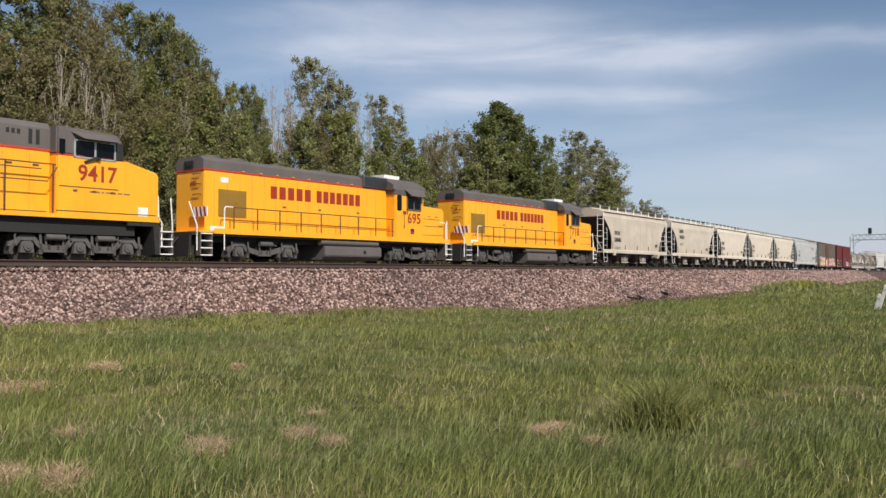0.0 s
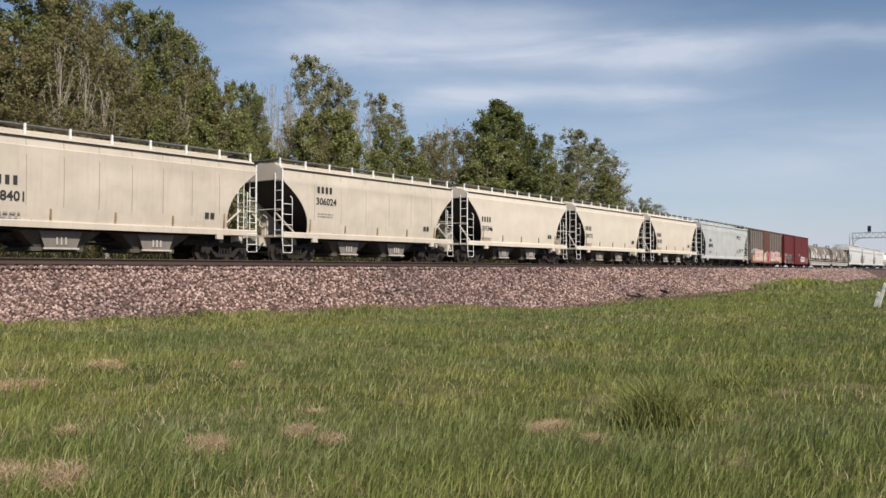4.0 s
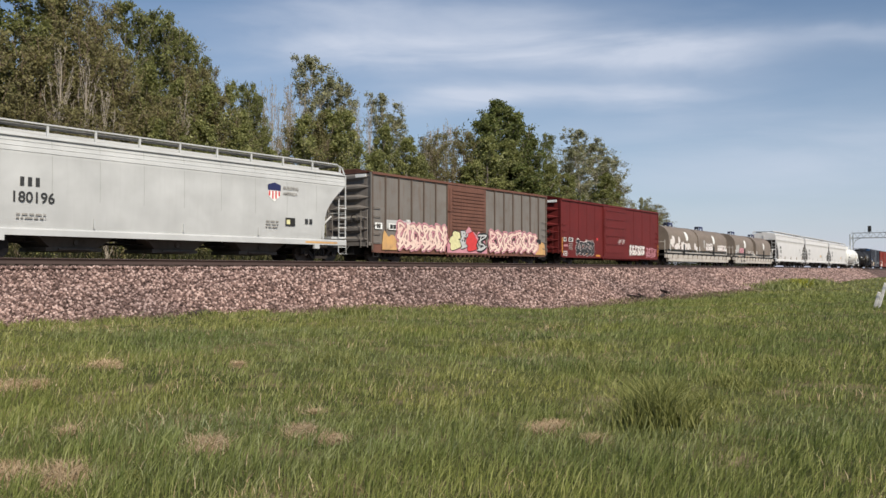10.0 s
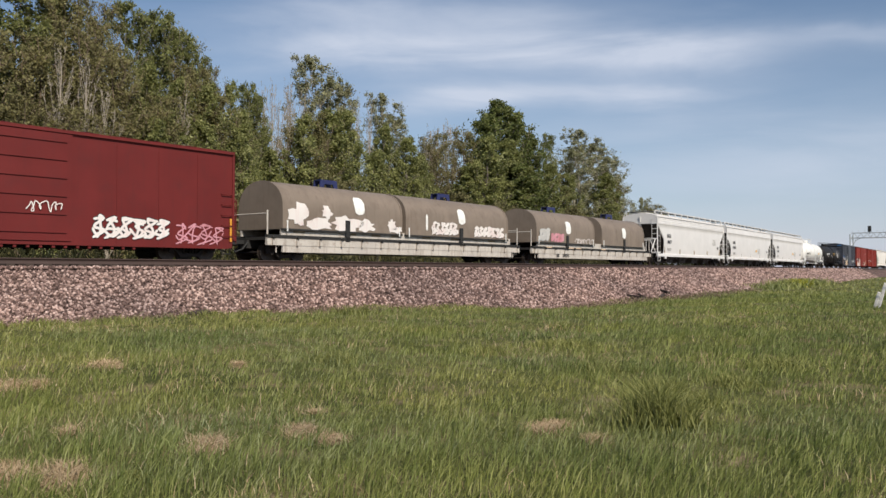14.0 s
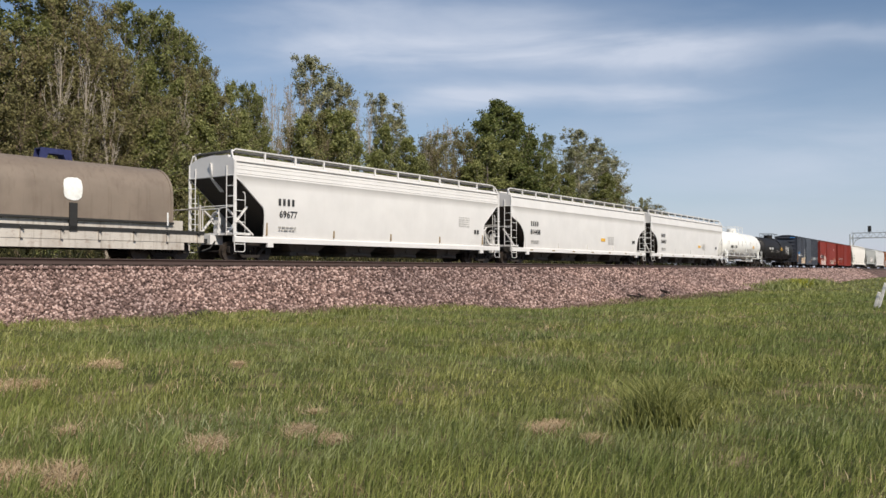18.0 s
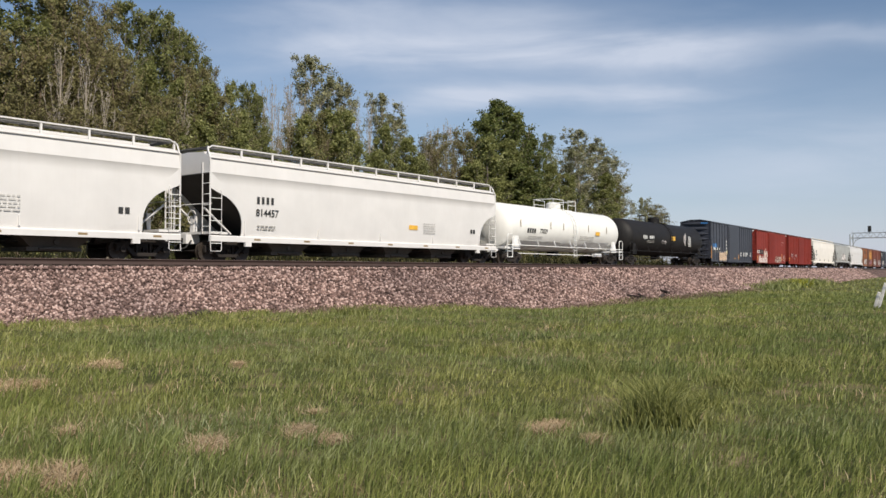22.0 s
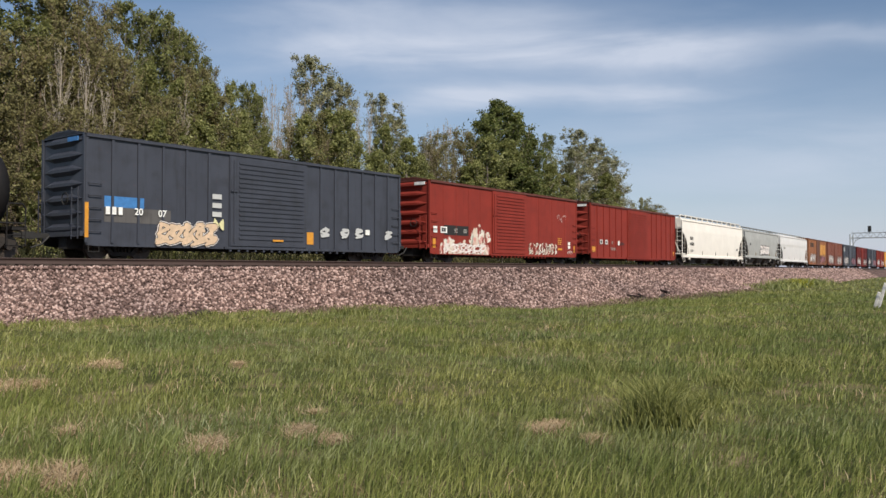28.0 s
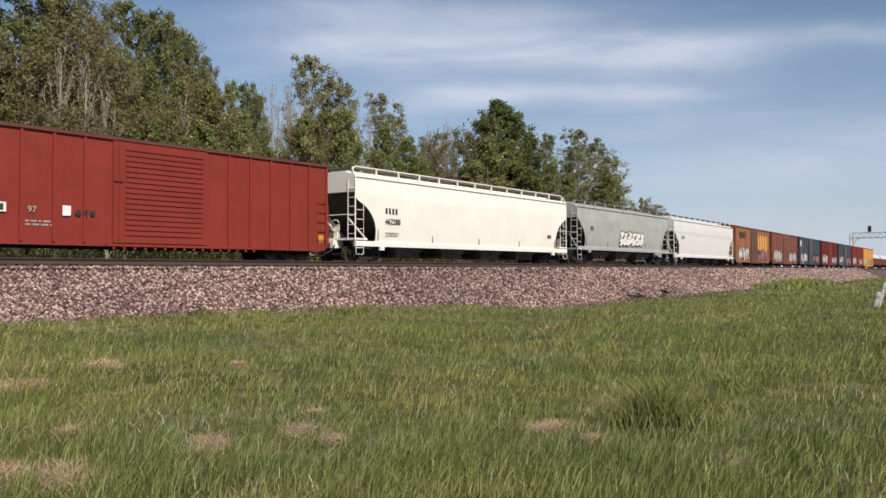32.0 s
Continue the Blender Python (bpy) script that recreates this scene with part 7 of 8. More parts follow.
    lettering(number, 0.74, M_LETTER_RED, loco, 5.3, -1.51, 2.42)
    ob = lettering(number, 0.3, M_LETTER_RED, loco, -7.535, -0.25, 3.3)
    ob.matrix_basis = Matrix.Translation((-7.535, -0.25, 3.3)) @ Matrix.Rotation(-math.pi / 2, 4, "Z")
    bm = bmesh.new()
    prism(bm, [(5.02, 1.62), (5.28, 1.62), (5.3, 1.88), (5.15, 1.92), (5.0, 1.88)], -1.512, -1.505)
    shield = part("shield_emblem", bm, M_LETTER_RED, loco, "small red and blue shield")
    bm = bmesh.new()
    box(bm, 5.01, 5.29, -1.518, -1.513, 1.77, 1.88)
    part("band", bm, M_NAVY, shield)
    if white_box:
        panel(loco, M_WHITE, -6.7, -6.3, -0.96, 3.38, 3.6)
    panel(loco, M_WHITE, -7.6, -6.9, -1.49, 1.32, 1.5)
    return loco


def wide_cab(number, s_a, s_b):
    """Six-axle wide-nosed road locomotive; its cab end faces the others."""
    loco, reach = rolling("wide_cab_locomotive", "orange-yellow and grey six-axle wide-nose diesel locomotive", "locomotive", s_a, s_b)
    e = reach - 0.3
    bm = bmesh.new()
    box(bm, -e + 0.6, e - 1.5, -1.3, 1.3, 0.98, 1.53)
    part("frame", bm, M_BLACK, loco)
    bm = bmesh.new()
    box(bm, -e + 0.9, e - 0.6, -1.53, 1.53, 1.52, 1.66)
    part("sill", bm, M_YELLOW, loco)
    bm = bmesh.new()
    box(bm, -e + 0.9, e - 4.6, -1.05, 1.05, 1.6, 3.84)
    part("hood", bm, M_YELLOW, loco, "", False, 0.03)
    bm = bmesh.new()
    prism_x(bm, [(-1.05, 3.91), (-1.05, 4.62), (-0.85, 4.84), (0.85, 4.84), (1.05, 4.62), (1.05, 3.91)], -e + 0.9, e - 4.6)
    part("hood_roof", bm, M_LOCO_GREY, loco, "grey hood roof with vents")
    bm = bmesh.new()
    for x in (e - 7.2, e - 6.95, e - 6.7, e - 6.45, e - 5.35, e - 5.1):
        box(bm, x, x + 0.12, -1.07, 1.07, 4.05, 4.55)
    for i in range(3):
        box(bm, e - 6.1 + i * 0.18, e - 6.0 + i * 0.18, -1.07, 1.07, 4.35, 4.5)
    part("vents", bm, M_BLACK, loco)
    bm = bmesh.new()
    box(bm, -e + 0.9, e - 4.6, -1.06, 1.06, 3.835, 3.915)
    part("red_stripe", bm, M_RED, loco)
    # cab and nose in one outline
    bm = bmesh.new()
    prism(bm, [(e - 4.6, 1.6), (e - 0.65, 1.6), (e - 0.65, 3.3), (e - 0.75, 3.4), (e - 2.05, 3.74), (e - 4.6, 3.74)], -1.52, 1.52)
    part("cab", bm, M_YELLOW, loco, "orange-yellow wide cab and nose", False, 0.04)
    bm = bmesh.new()
    prism(bm, [(e - 4.6, 3.74), (e - 2.05, 3.74), (e - 2.15, 4.48), (e - 2.4, 4.66), (e - 4.6, 4.74)], -1.5, 1.5)
    part("cab_upper", bm, M_LOCO_GREY, loco, "grey upper cab", False, 0.06)
    bm = bmesh.new()
    box(bm, e - 4.6, e - 2.05, -1.53, 1.53, 3.7, 3.765)
    part("cab_stripe", bm, M_RED, loco)
    for sy in (-1, 1):
        for x0, x1 in ((e - 3.95, e - 3.25), (e - 3.15, e - 2.5), (e - 4.5, e - 4.3), (e - 2.34, e - 2.14)):
            bm = bmesh.new()
            box(bm, x0, x1, *sorted((sy * 1.45, sy * 1.53)), 3.72, 4.27)
            part("cab_window", bm, M_GLASS, loco, "dark cab window glass")
    for sy in (-1, 1):
        bm = bmesh.new()
        for z0, z1 in ((3.66, 3.72), (4.27, 4.32)):
            box(bm, e - 4.0, e - 2.42, *sorted((sy * 1.5, sy * 1.545)), z0, z1)
        for x in (e - 4.0, e - 3.24, e - 2.48):
            box(bm, x, x + 0.07, *sorted((sy * 1.5, sy * 1.545)), 3.66, 4.32)
        part("window_frame", bm, M_GALV, loco)
    for sy in (-1, 1):
        bm = bmesh.new()
        vs = [bm.verts.new((x, sy * y, z)) for x, y, z in ((e - 4.1, 1.5, 4.56), (e - 2.35, 1.5, 4.56), (e - 2.5, 1.86, 4.3), (e - 3.75, 1.86, 4.3), (e - 4.1, 1.5, 4.59), (e - 2.35, 1.5, 4.59), (e - 2.5, 1.88, 4.32), (e - 3.75, 1.88, 4.32))]
        for q in ((0, 1, 2, 3), (4, 7, 6, 5), (0, 4, 5, 1), (1, 5, 6, 2), (2, 6, 7, 3), (3, 7, 4, 0)):
            bm.faces.new([vs[i] for i in q])
        part("sunshade", bm, M_LOCO_GREY, loco)
    # seams, latches and grab irons of the nose and the hood doors; side mirrors; wiper; roof fittings
    for z, x0, x1 in ((2.62, e - 4.5, e - 2.3), (1.76, e - 4.6, e - 0.75), (3.2, e - 9.5, e - 4.9), (1.72, e - 9.5, e - 4.7)):
        bm = bmesh.new()
        yy = -1.522 if x1 > e - 4.5 else -1.052
        box(bm, x0, x1, yy - 0.01, yy + 0.002, z, z + 0.03)
        part("panel_seam", bm, M_RAILING, loco)
    for x in (e - 4.0, e - 3.3, e - 2.6):
        bm = bmesh.new()
        box(bm, x, x + 0.14, -1.55, -1.52, 2.48, 2.54)
        part("latch", bm, M_RAILING, loco)
    for k in range(9):
        x = e - 5.3 - k * 0.9
        bm = bmesh.new()
        box(bm, x - 0.01, x + 0.01, -1.062, -1.05, 1.75, 3.7)
        part("door_seam", bm, M_BOX_YEL, loco)
        bm = bmesh.new()
        box(bm, x + 0.1, x + 0.3, -1.075, -1.05, 3.3, 3.36)
        part("door_latch", bm, M_RAILING, loco)
    for k in range(6):
        bm = bmesh.new()
        box(bm, e - 6.95, e - 6.55, -1.075, -1.05, 1.95 + k * 0.06, 1.98 + k * 0.06)
        part("louvre_slat", bm, M_RAILING, loco)
    for sy in (-1, 1):
        bm = bmesh.new()
        prism(bm, [(e - 2.42, 3.72), (e - 2.12, 3.74), (e - 2.16, 4.34), (e - 2.42, 4.34)], *sorted((sy * 1.5, sy * 1.56)))
        part("mirror", bm, M_BLACK, loco)
        bm = bmesh.new()
        rod(bm, [(e - 3.6, sy * 1.54, 3.52), (e - 3.2, sy * 1.62, 3.72), (e - 3.05, sy * 1.62, 3.68)], 0.05)
        part("arm_rest", bm, M_BLACK, loco)
    bm = bmesh.new()
    box(bm, e - 3.9, e - 3.6, -0.3, 0.1, 4.7, 4.84)
    part("roof_antenna", bm, M_WHITE, loco)
    bm = bmesh.new()
    for k in range(12):
        x = e - 8.0 - k * 0.42
        box(bm, x, x + 0.24, -1.07, 1.07, 4.0, 4.6)
    part("radiator_vents", bm, M_BLACK, loco)
    lettering(number, 0.8, M_LETTER_RED, loco, e - 3.1, -1.53, 3.12, 0.92)
    panel(loco, M_WHITE, e - 1.5, e - 1.1, -1.525, 1.72, 2.06)
    stencils(loco, M_TAPE_BROWN, e - 2.6, -1.525, 2.5, 1.6, 1, 9)
    bm = bmesh.new()
    box(bm, e - 7.05, e - 6.5, -1.06, -1.05, 1.9, 2.3)
    part("louvre", bm, M_TAPE_BROWN, loco)
    bm = bmesh.new()
    for sy in (-1, 1):
        rod(bm, [(-e + 1.2, sy * 1.5, 3.35), (e - 4.6, sy * 1.5, 3.35)], 0.025)
        rod(bm, [(-e + 1.2, sy * 1.5, 2.75), (e - 4.9, sy * 1.5, 2.75), (e - 4.5, sy * 1.5, 3.35)], 0.022)
        for i in range(11):
            x = -e + 1.2 + i * 1.6
            if x < e - 4.6:
                rod(bm, [(x, sy * 1.5, 1.62), (x, sy * 1.5, 3.35)], 0.03)
    part("handrail", bm, M_RAILING, loco)
    for sy in (-1, 1):
        for pts in ([(e - 0.45, sy * 1.45, 0.6), (e - 0.45, sy * 1.45, 1.5), (e - 0.6, sy * 1.45, 1.75), (e - 0.6, sy * 1.4, 2.55)],
                    [(e + 0.0, sy * 1.45, 0.6), (e + 0.0, sy * 1.45, 1.5), (e - 0.08, sy * 1.45, 2.5)]):
            bm = bmesh.new()
            rod(bm, pts, 0.03)
            part("white_handrail", bm, M_HANDRAIL, loco)
    steps(loco, e - 0.55, 1, M_LOCO_GREY)
    steps(loco, -e + 0.55, -1, M_LOCO_GREY)
    bm = bmesh.new()
    prism(bm, [(e - 0.75, 0.3), (e - 0.6, 0.3), (e - 0.62, 1.58), (e - 1.9, 1.58), (e - 1.9, 1.36), (e - 0.85, 1.36)], -1.5, 1.5)
    part("pilot", bm, M_UNDER, loco)
    bm = bmesh.new()
    prism_x(bm, [(-1.4, 0.95), (-1.4, 0.45), (-1.1, 0.2), (1.1, 0.2), (1.4, 0.45), (1.4, 0.95)], -3.2, 3.2)
    part("fuel_tank", bm, M_LOCO_GREY, loco)
    loco_truck(loco, e - 3.55, 3, M_TRUCK_GREY)
    loco_truck(loco, -e + 3.55, 3, M_TRUCK_GREY)
    couplers(loco, e, reach)
    return loco


# ---------------------------------------------------------------- the train, from its head
def build_train():
    wide_cab("9417", -186.0, -163.5)
    geep("695", -163.5, -145.47, True)
    geep("718", -145.47, -127.44, False)
    c, h = hopper("greyed cream two-bay covered hopper with brown seams", -127.44, -113.1, M_TAN, 2, 3.75, 1.5, 1.7, 1.0, seams=8)
    hopper_marks(c, h, -h + 2.5, "338401", 2.35)
    c, h = hopper("dusty cream two-bay covered hopper with angular ends", -113.1, -99.2, M_TAN_LIGHT, 2, 3.6, 1.5, 1.6, 1.0, seams=6)
    hopper_marks(c, h, -h + 2.6, "306024", 3.05)
    for a, b, num in ((-99.2, -85.9, "331346"), (-85.9, -72.15, "331712"), (-72.15, -58.75, "331372")):
        c, h = hopper("clean cream two-bay covered hopper with rounded end cutouts", a, b, M_CREAM, 2, 3.75, 1.45, 1.7, 0.95)
        hopper_marks(c, h, -h + 1.95, num, 2.35, 4, None, 0.38)
    c, h = hopper("pale grey three-bay covered hopper with black lettering", -58.75, -39.3, M_GREY_HOP, 3, 3.65, 1.35, 1.9, 1.15, M_GREY_HOP, M_GREY_HOP, 0.8, True, M_GREY_HOP, 0.0, 1.3, 0.1, 9)
    hopper_marks(c, h, -h + 2.95, "180196", 2.33, 3, None, 0.5)
    bm = bmesh.new()
    q = h - 4.4
    prism(bm, [(q - 0.32, 2.85), (q, 2.6), (q + 0.32, 2.85), (q + 0.36, 3.35), (q, 3.45), (q - 0.36, 3.35)], -1.575, -1.57)
    shield = part("shield_emblem", bm, M_WHITE, c, "striped shield emblem")
    bm = bmesh.new()
    prism(bm, [(q - 0.36, 3.1), (q + 0.36, 3.1), (q + 0.36, 3.35), (q, 3.45), (q - 0.36, 3.35)], -1.58, -1.577)
    part("band", bm, M_NAVY, shield)
    for k in range(4):
        x = q - 0.27 + k * 0.18
        bm = bmesh.new()
        box(bm, x - 0.04, x + 0.04, -1.58, -1.577, 2.86 if k in (0, 3) else 2.74, 3.08)
        part("stripe", bm, M_SPRAY_RED, shield)
    lettering("BUILDING", 0.2, M_STENCIL, c, h - 3.45, -1.58, 3.25)
    lettering("AMERICA", 0.2, M_STENCIL, c, h - 3.5, -1.58, 3.0)
    stencils(c, M_STENCIL, h - 4.5, -1.57, 1.75, 0.7, 3, 5)
    panel(c, M_BLACK, h - 3.75, h - 3.2, -1.575, 1.6, 1.95)
    panel(c, M_SPRAY_YELLOW, h - 3.7, h - 3.5, -1.58, 1.66, 1.86)
    panel(c, M_SPRAY_ORANGE, h - 2.6, h - 0.6, -1.603, 0.86, 0.95, "rust_streak")

    # weathered taupe boxcar with bright tags
    c, h, y = boxcar("boxcar", "weathered taupe boxcar with a brown ribbed door and pink spray tags", -39.3, -20.06, M_BOX_BROWN, M_BOX_ROOF_BROWN, M_BOX_ROOF_BROWN, (-2.35, 1.4), 1.05, sill_mat=M_BOX_ROOF_BROWN, mark=M_WHITE, post_mat=M_POST_BROWN)
    y = -1.57
    panel(c, M_GREY_HOP, -h + 1.0, -h + 3.4, -1.508, 1.73, 2.18)
    for x0, x1 in ((-h + 0.2, -h + 0.75), (-h + 1.25, -h + 1.95)):
        panel(c, M_WHITE, x0, x1, -1.565, 1.68, 2.00)
    loud = ((M_PINK, 0.11), (M_SPRAY_MAROON, 0.03), (M_CREAM_SPRAY, 0.0))
    cloud(c, M_SPRAY_ORANGE, -h + 0.75, -h + 1.9, -1.566, 0.66, 1.75, 2)
    wild_tag(c, -h + 1.9, -2.5, -1.574, 0.6, 2.12, 4, 8, 0.065, loud)
    bars(M_DARK_TEXT, c, -h + 0.48, -1.572, 1.84, 0.3, 0.22, 2, 0.1, "owner_marking")
    bars(M_DARK_TEXT, c, -h + 1.6, -1.572, 1.84, 0.5, 0.22, 2, 0.1, "owner_marking")
    lettering("20", 0.34, M_WHITE, c, -h + 2.75, -1.6, 2.12)
    cloud(c, M_PINK, -2.5, 1.45, -1.63, 0.6, 2.15, 71)
    wild_tag(c, -2.2, -1.2, -1.64, 0.62, 1.85, 6, 1, 0.16, ((M_SPRAY_BLACK, 0.05), (M_SPRAY_YELLOW, 0.0)))
    wild_tag(c, -1.25, -0.55, -1.65, 0.75, 1.85, 8, 1, 0.06, ((M_SPRAY_BLACK, 0.05), (M_GREY_HOP, 0.0)))
    wild_tag(c, -0.6, 0.3, -1.66, 0.62, 1.85, 9, 1, 0.17, ((M_SPRAY_MAROON, 0.04), (M_SPRAY_RED, 0.0)))
    wild_tag(c, 0.35, 1.35, -1.67, 0.6, 1.85, 11, 1, 0.09, ((M_SPRAY_BLACK, 0.06), (M_GREY_HOP, -0.05)))
    wild_tag(c, 1.75, h - 1.2, -1.574, 0.62, 2.0, 12, 8, 0.06, loud)
    cloud(c, M_SPRAY_ORANGE, h - 1.5, h - 0.25, -1.568, 0.62, 1.7, 13)
    panel(c, M_SPRAY_BLACK, h - 1.35, h - 0.85, -1.58, 1.3, 1.6)

    # maroon boxcar
    c, h, y = boxcar("boxcar", "maroon boxcar with white spray tags and a flat-panel door", -20.06, -0.4, M_BOX_MAROON, M_BOX_MAROON, M_BOX_MAROON, (-2.2, 1.9), 0, 1.0, nr=6, mark=M_WHITE)
    for x0, x1 in ((-h + 0.35, -h + 0.75), (-h + 1.1, -h + 1.75)):
        panel(c, M_WHITE, x0, x1, -1.52, 1.60, 1.88)
    bars(M_DARK_TEXT, c, -h + 0.56, -1.526, 1.74, 0.26, 0.2, 2, 0.1, "owner_marking")
    bars(M_DARK_TEXT, c, -h + 1.43, -1.526, 1.74, 0.5, 0.22, 2, 0.1, "owner_marking")
    stencils(c, M_WHITE, -h + 0.6, -1.52, 0.9, 0.6, 3, 81)
    panel(c, M_PINK, 0.35 - h, 0.95 - h, -1.52, 1.25, 1.4)
    panel(c, M_ORANGE_TAPE, -3.4, -2.7, -1.52, 0.62, 0.75)
    panel(c, M_SPRAY_RED, -3.3, -3.05, -1.52, 1.8, 1.98)
    lettering("58", 0.32, M_WHITE, c, -h + 2.55, -1.52, 1.73)
    lettering("44", 0.32, M_WHITE, c, -h + 3.85, -1.52, 1.70)
    stencils(c, M_STENCIL, -h + 1.4, -1.52, 1.45, 0.6, 4, 8)
    wild_tag(c, -h + 2.2, -h + 5.1, -1.518, 0.56, 1.80, 14, 5, 0.075, ((M_SPRAY_WHITE, 0.035), (M_SPRAY_BLACK, 0.0)))
    panel(c, M_SPRAY_ORANGE, -h + 3.6, -h + 4.1, -1.52, 0.77, 0.87)
    wild_tag(c, 2.7, 5.8, -1.518, 0.73, 1.65, 16, 6, 0.05, ((M_SPRAY_BLACK, 0.03), (M_SPRAY_WHITE, 0.0)))
    strokes(c, M_SPRAY_WHITE, 0.2, 1.5, -1.64, 1.6, 2.0, 17, 5, 0.018)
    wild_tag(c, 6.1, h - 0.5, -1.526, 0.60, 1.5, 18, 4, 0.03, ((M_PINK, 0.0),))
    panel(c, M_ORANGE_TAPE, -h + 0.05, -h + 0.15, -1.55, 0.80, 1.85)
    panel(c, M_ORANGE_TAPE, h - 0.2, h - 0.1, -1.55, 0.80, 1.75)

    # coil cars
    c, h = coil_car("white coil car with two brown arched hoods and peeling paint", -0.4, 21.5,
                    ((-9.3, -1.15, 1, ((-8.35, 2.1, 1.5, 1.3, 5), (-7.0, 1.75, 2.2, 0.75, 41), (-6.6, 2.3, 1.0, 0.8, 42), (-5.2, 1.85, 2.6, 1.0, 6), (-3.9, 1.8, 1.6, 0.8, 43), (-2.0, 1.9, 1.0, 0.9, 7), (-1.6, 1.7, 1.1, 0.5, 44), (-4.35, 2.75, 0.75, 0.9, 8))),
                     (-0.85, 8.9, 2, ((0.9, 2.2, 0.18, 0.9, 45), (4.1, 2.65, 0.7, 0.9, 11)))))
    wild_tag(c, 1.3, 3.7, -1.53, 1.52, 2.3, 46, 6, 0.045, ((M_SPRAY_WHITE, 0.012),))
    wild_tag(c, 5.3, 8.4, -1.53, 1.52, 2.2, 47, 7, 0.05, ((M_SPRAY_WHITE, 0.012),))
    for x in (-8.6, -5.2, -3.4, -1.9, 0.6, 3.2, 6.9):
        panel(c, M_TAPE_BROWN, x, x + 0.7, -1.405, 1.3, 1.4, "sill_tape")
    c, h = coil_car("white coil car with brown hoods and black brackets", 21.5, 42.9,
                    ((-9.3, -0.75, 3, ((-4.85, 2.55, 0.75, 0.92, 12),)), (0.55, 8.55, 4, ((4.55, 2.5, 0.72, 0.85, 13),))))
    lettering("210375", 0.32, M_DARK_TEXT, c, -5.3, -1.53, 0.62)
    bars(M_DARK_TEXT, c, -6.4, -1.53, 0.62, 0.42, 0.24, 2, 0.3)
    for x in (-8.2, -5.0, -3.9, 0.2):
        panel(c, M_SPRAY_BEIGE, x, x + 0.8, -1.59, 1.11, 1.17)
    wild_tag(c, -9.0, -7.6, -1.53, 1.5, 2.4, 48, 3, 0.06, ((M_GREY_HOP, 0.05), (M_FAINT, 0.0)))
    wild_tag(c, -7.4, -5.6, -1.53, 1.5, 2.1, 49, 4, 0.05, ((M_PINK, 0.03),))
    strokes(c, M_SPRAY_WHITE, -4.2, -1.0, -1.5, 1.5, 1.85, 20, 6, 0.025)

    # large white hoppers
    for a, b, num, mark in ((42.9, 64.05, "69677", 4), (64.05, 86.45, "814458", 4), (86.45, 108.4, "814457", 4)):
        c, h = hopper("large white four-bay covered hopper with smooth rounded sides", a, b, M_WHITE_HOP, 4, 2.85 if a > 50 else 3.5, 1.6, 1.5 if a > 50 else 2.0, 0.55 if a > 50 else 1.0, M_WHITE_HOP, M_WHITE_HOP, 0.68, True, M_TAPE_BROWN if a < 50 else M_WHITE_HOP, 0.07, 1.2, 0.75 if a > 50 else 0.1)
        hopper_marks(c, h, -h + 2.9, num, 2.33, 4, None, 0.42)
        if a > 50:
            panel(c, M_NOTICE, 2.2, 2.9, -1.57, 1.75, 1.98, "placard", "yellow placard")
            stencils(c, M_FAINT, 3.9, -1.57, 2.1, 1.0, 5, 4)
            for i in range(7):
                x = -h + 2.2 + i * (2 * h - 3.4) / 6
                panel(c, M_TAPE_BROWN, x, x + 0.35, -1.603, 0.88, 0.96, "sill_tape")
        else:
            stencils(c, M_FAINT, h - 3.6, -1.57, 2.6, 1.0, 5, 4)

    # tank cars
    c, h, b = tank_car("glossy white tank car with top platform and ladder", 108.4, 126.8, M_TANK_WHITE, 1.5, 2.42, M_HANDRAIL, M_HANDRAIL, 0.45)
    on_tank(lettering("73829", 0.4, M_DARK_TEXT, c, 0, 0, 0), -3.9, 1.5, 2.42, 2.17)
    on_tank(bars(M_DARK_TEXT, c, 0, 0, 0, 1.15, 0.3, 4, 0.2), -5.45, 1.5, 2.42, 2.17)
    on_tank(stencils(c, M_FAINT, 0, 0, 0.06, 1.8, 2, 6), -4.8, 1.5, 2.42, 1.75)
    on_tank(panel(c, M_TANK_GRIME, 2.3, 6.4, 0, -0.22, 0.2, "grime_band"), 0, 1.5, 2.42, 1.5, 0.004)
    on_tank(panel(c, M_TANK_GRIME, -7.0, -1.0, 0, -0.18, 0.14, "grime_band"), 0, 1.5, 2.42, 1.42, 0.004)
    panel(c, M_NOTICE, 3.75, 4.4, -1.53, 2.15, 2.42, "placard", "yellow placard")
    for x in (-6.9, -3.0, -1.2, 2.6, 5.6):
        panel(c, M_TAPE_BROWN, x - 0.03, x + 0.03, -1.525, 2.35, 2.85)
    on_tank(stencils(c, M_FAINT, 0, 0, 0.12, 2.2, 3, 7), 2.5, 1.5, 2.42, 1.9)
    c, h, b = tank_car("dull black tank car with yellow placard", 126.8, 147.2, M_TANK_BLACK, 1.48, 2.36, M_TANK_BLACK, M_BLACK)
    lettering("100097", 0.38, M_WHITE, c, -4.7, -1.492, 2.36)
    bars(M_WHITE, c, -6.1, -1.492, 2.36, 0.95, 0.28, 4, 0.4)
    on_tank(stencils(c, M_STENCIL, 0, 0, 0.06, 1.6, 2, 8), -4.9, 1.48, 2.36, 2.02)
    panel(c, M_NOTICE, 0.1, 1.0, -1.51, 2.25, 2.6, "placard", "yellow placard")
    strokes(c, M_SPRAY_WHITE, 3.3, 3.8, -1.51, 1.9, 3.0, 21, 3, 0.03)
    stencils(c, M_WHITE, 4.9, -1.51, 2.7, 0.8, 8, 9)
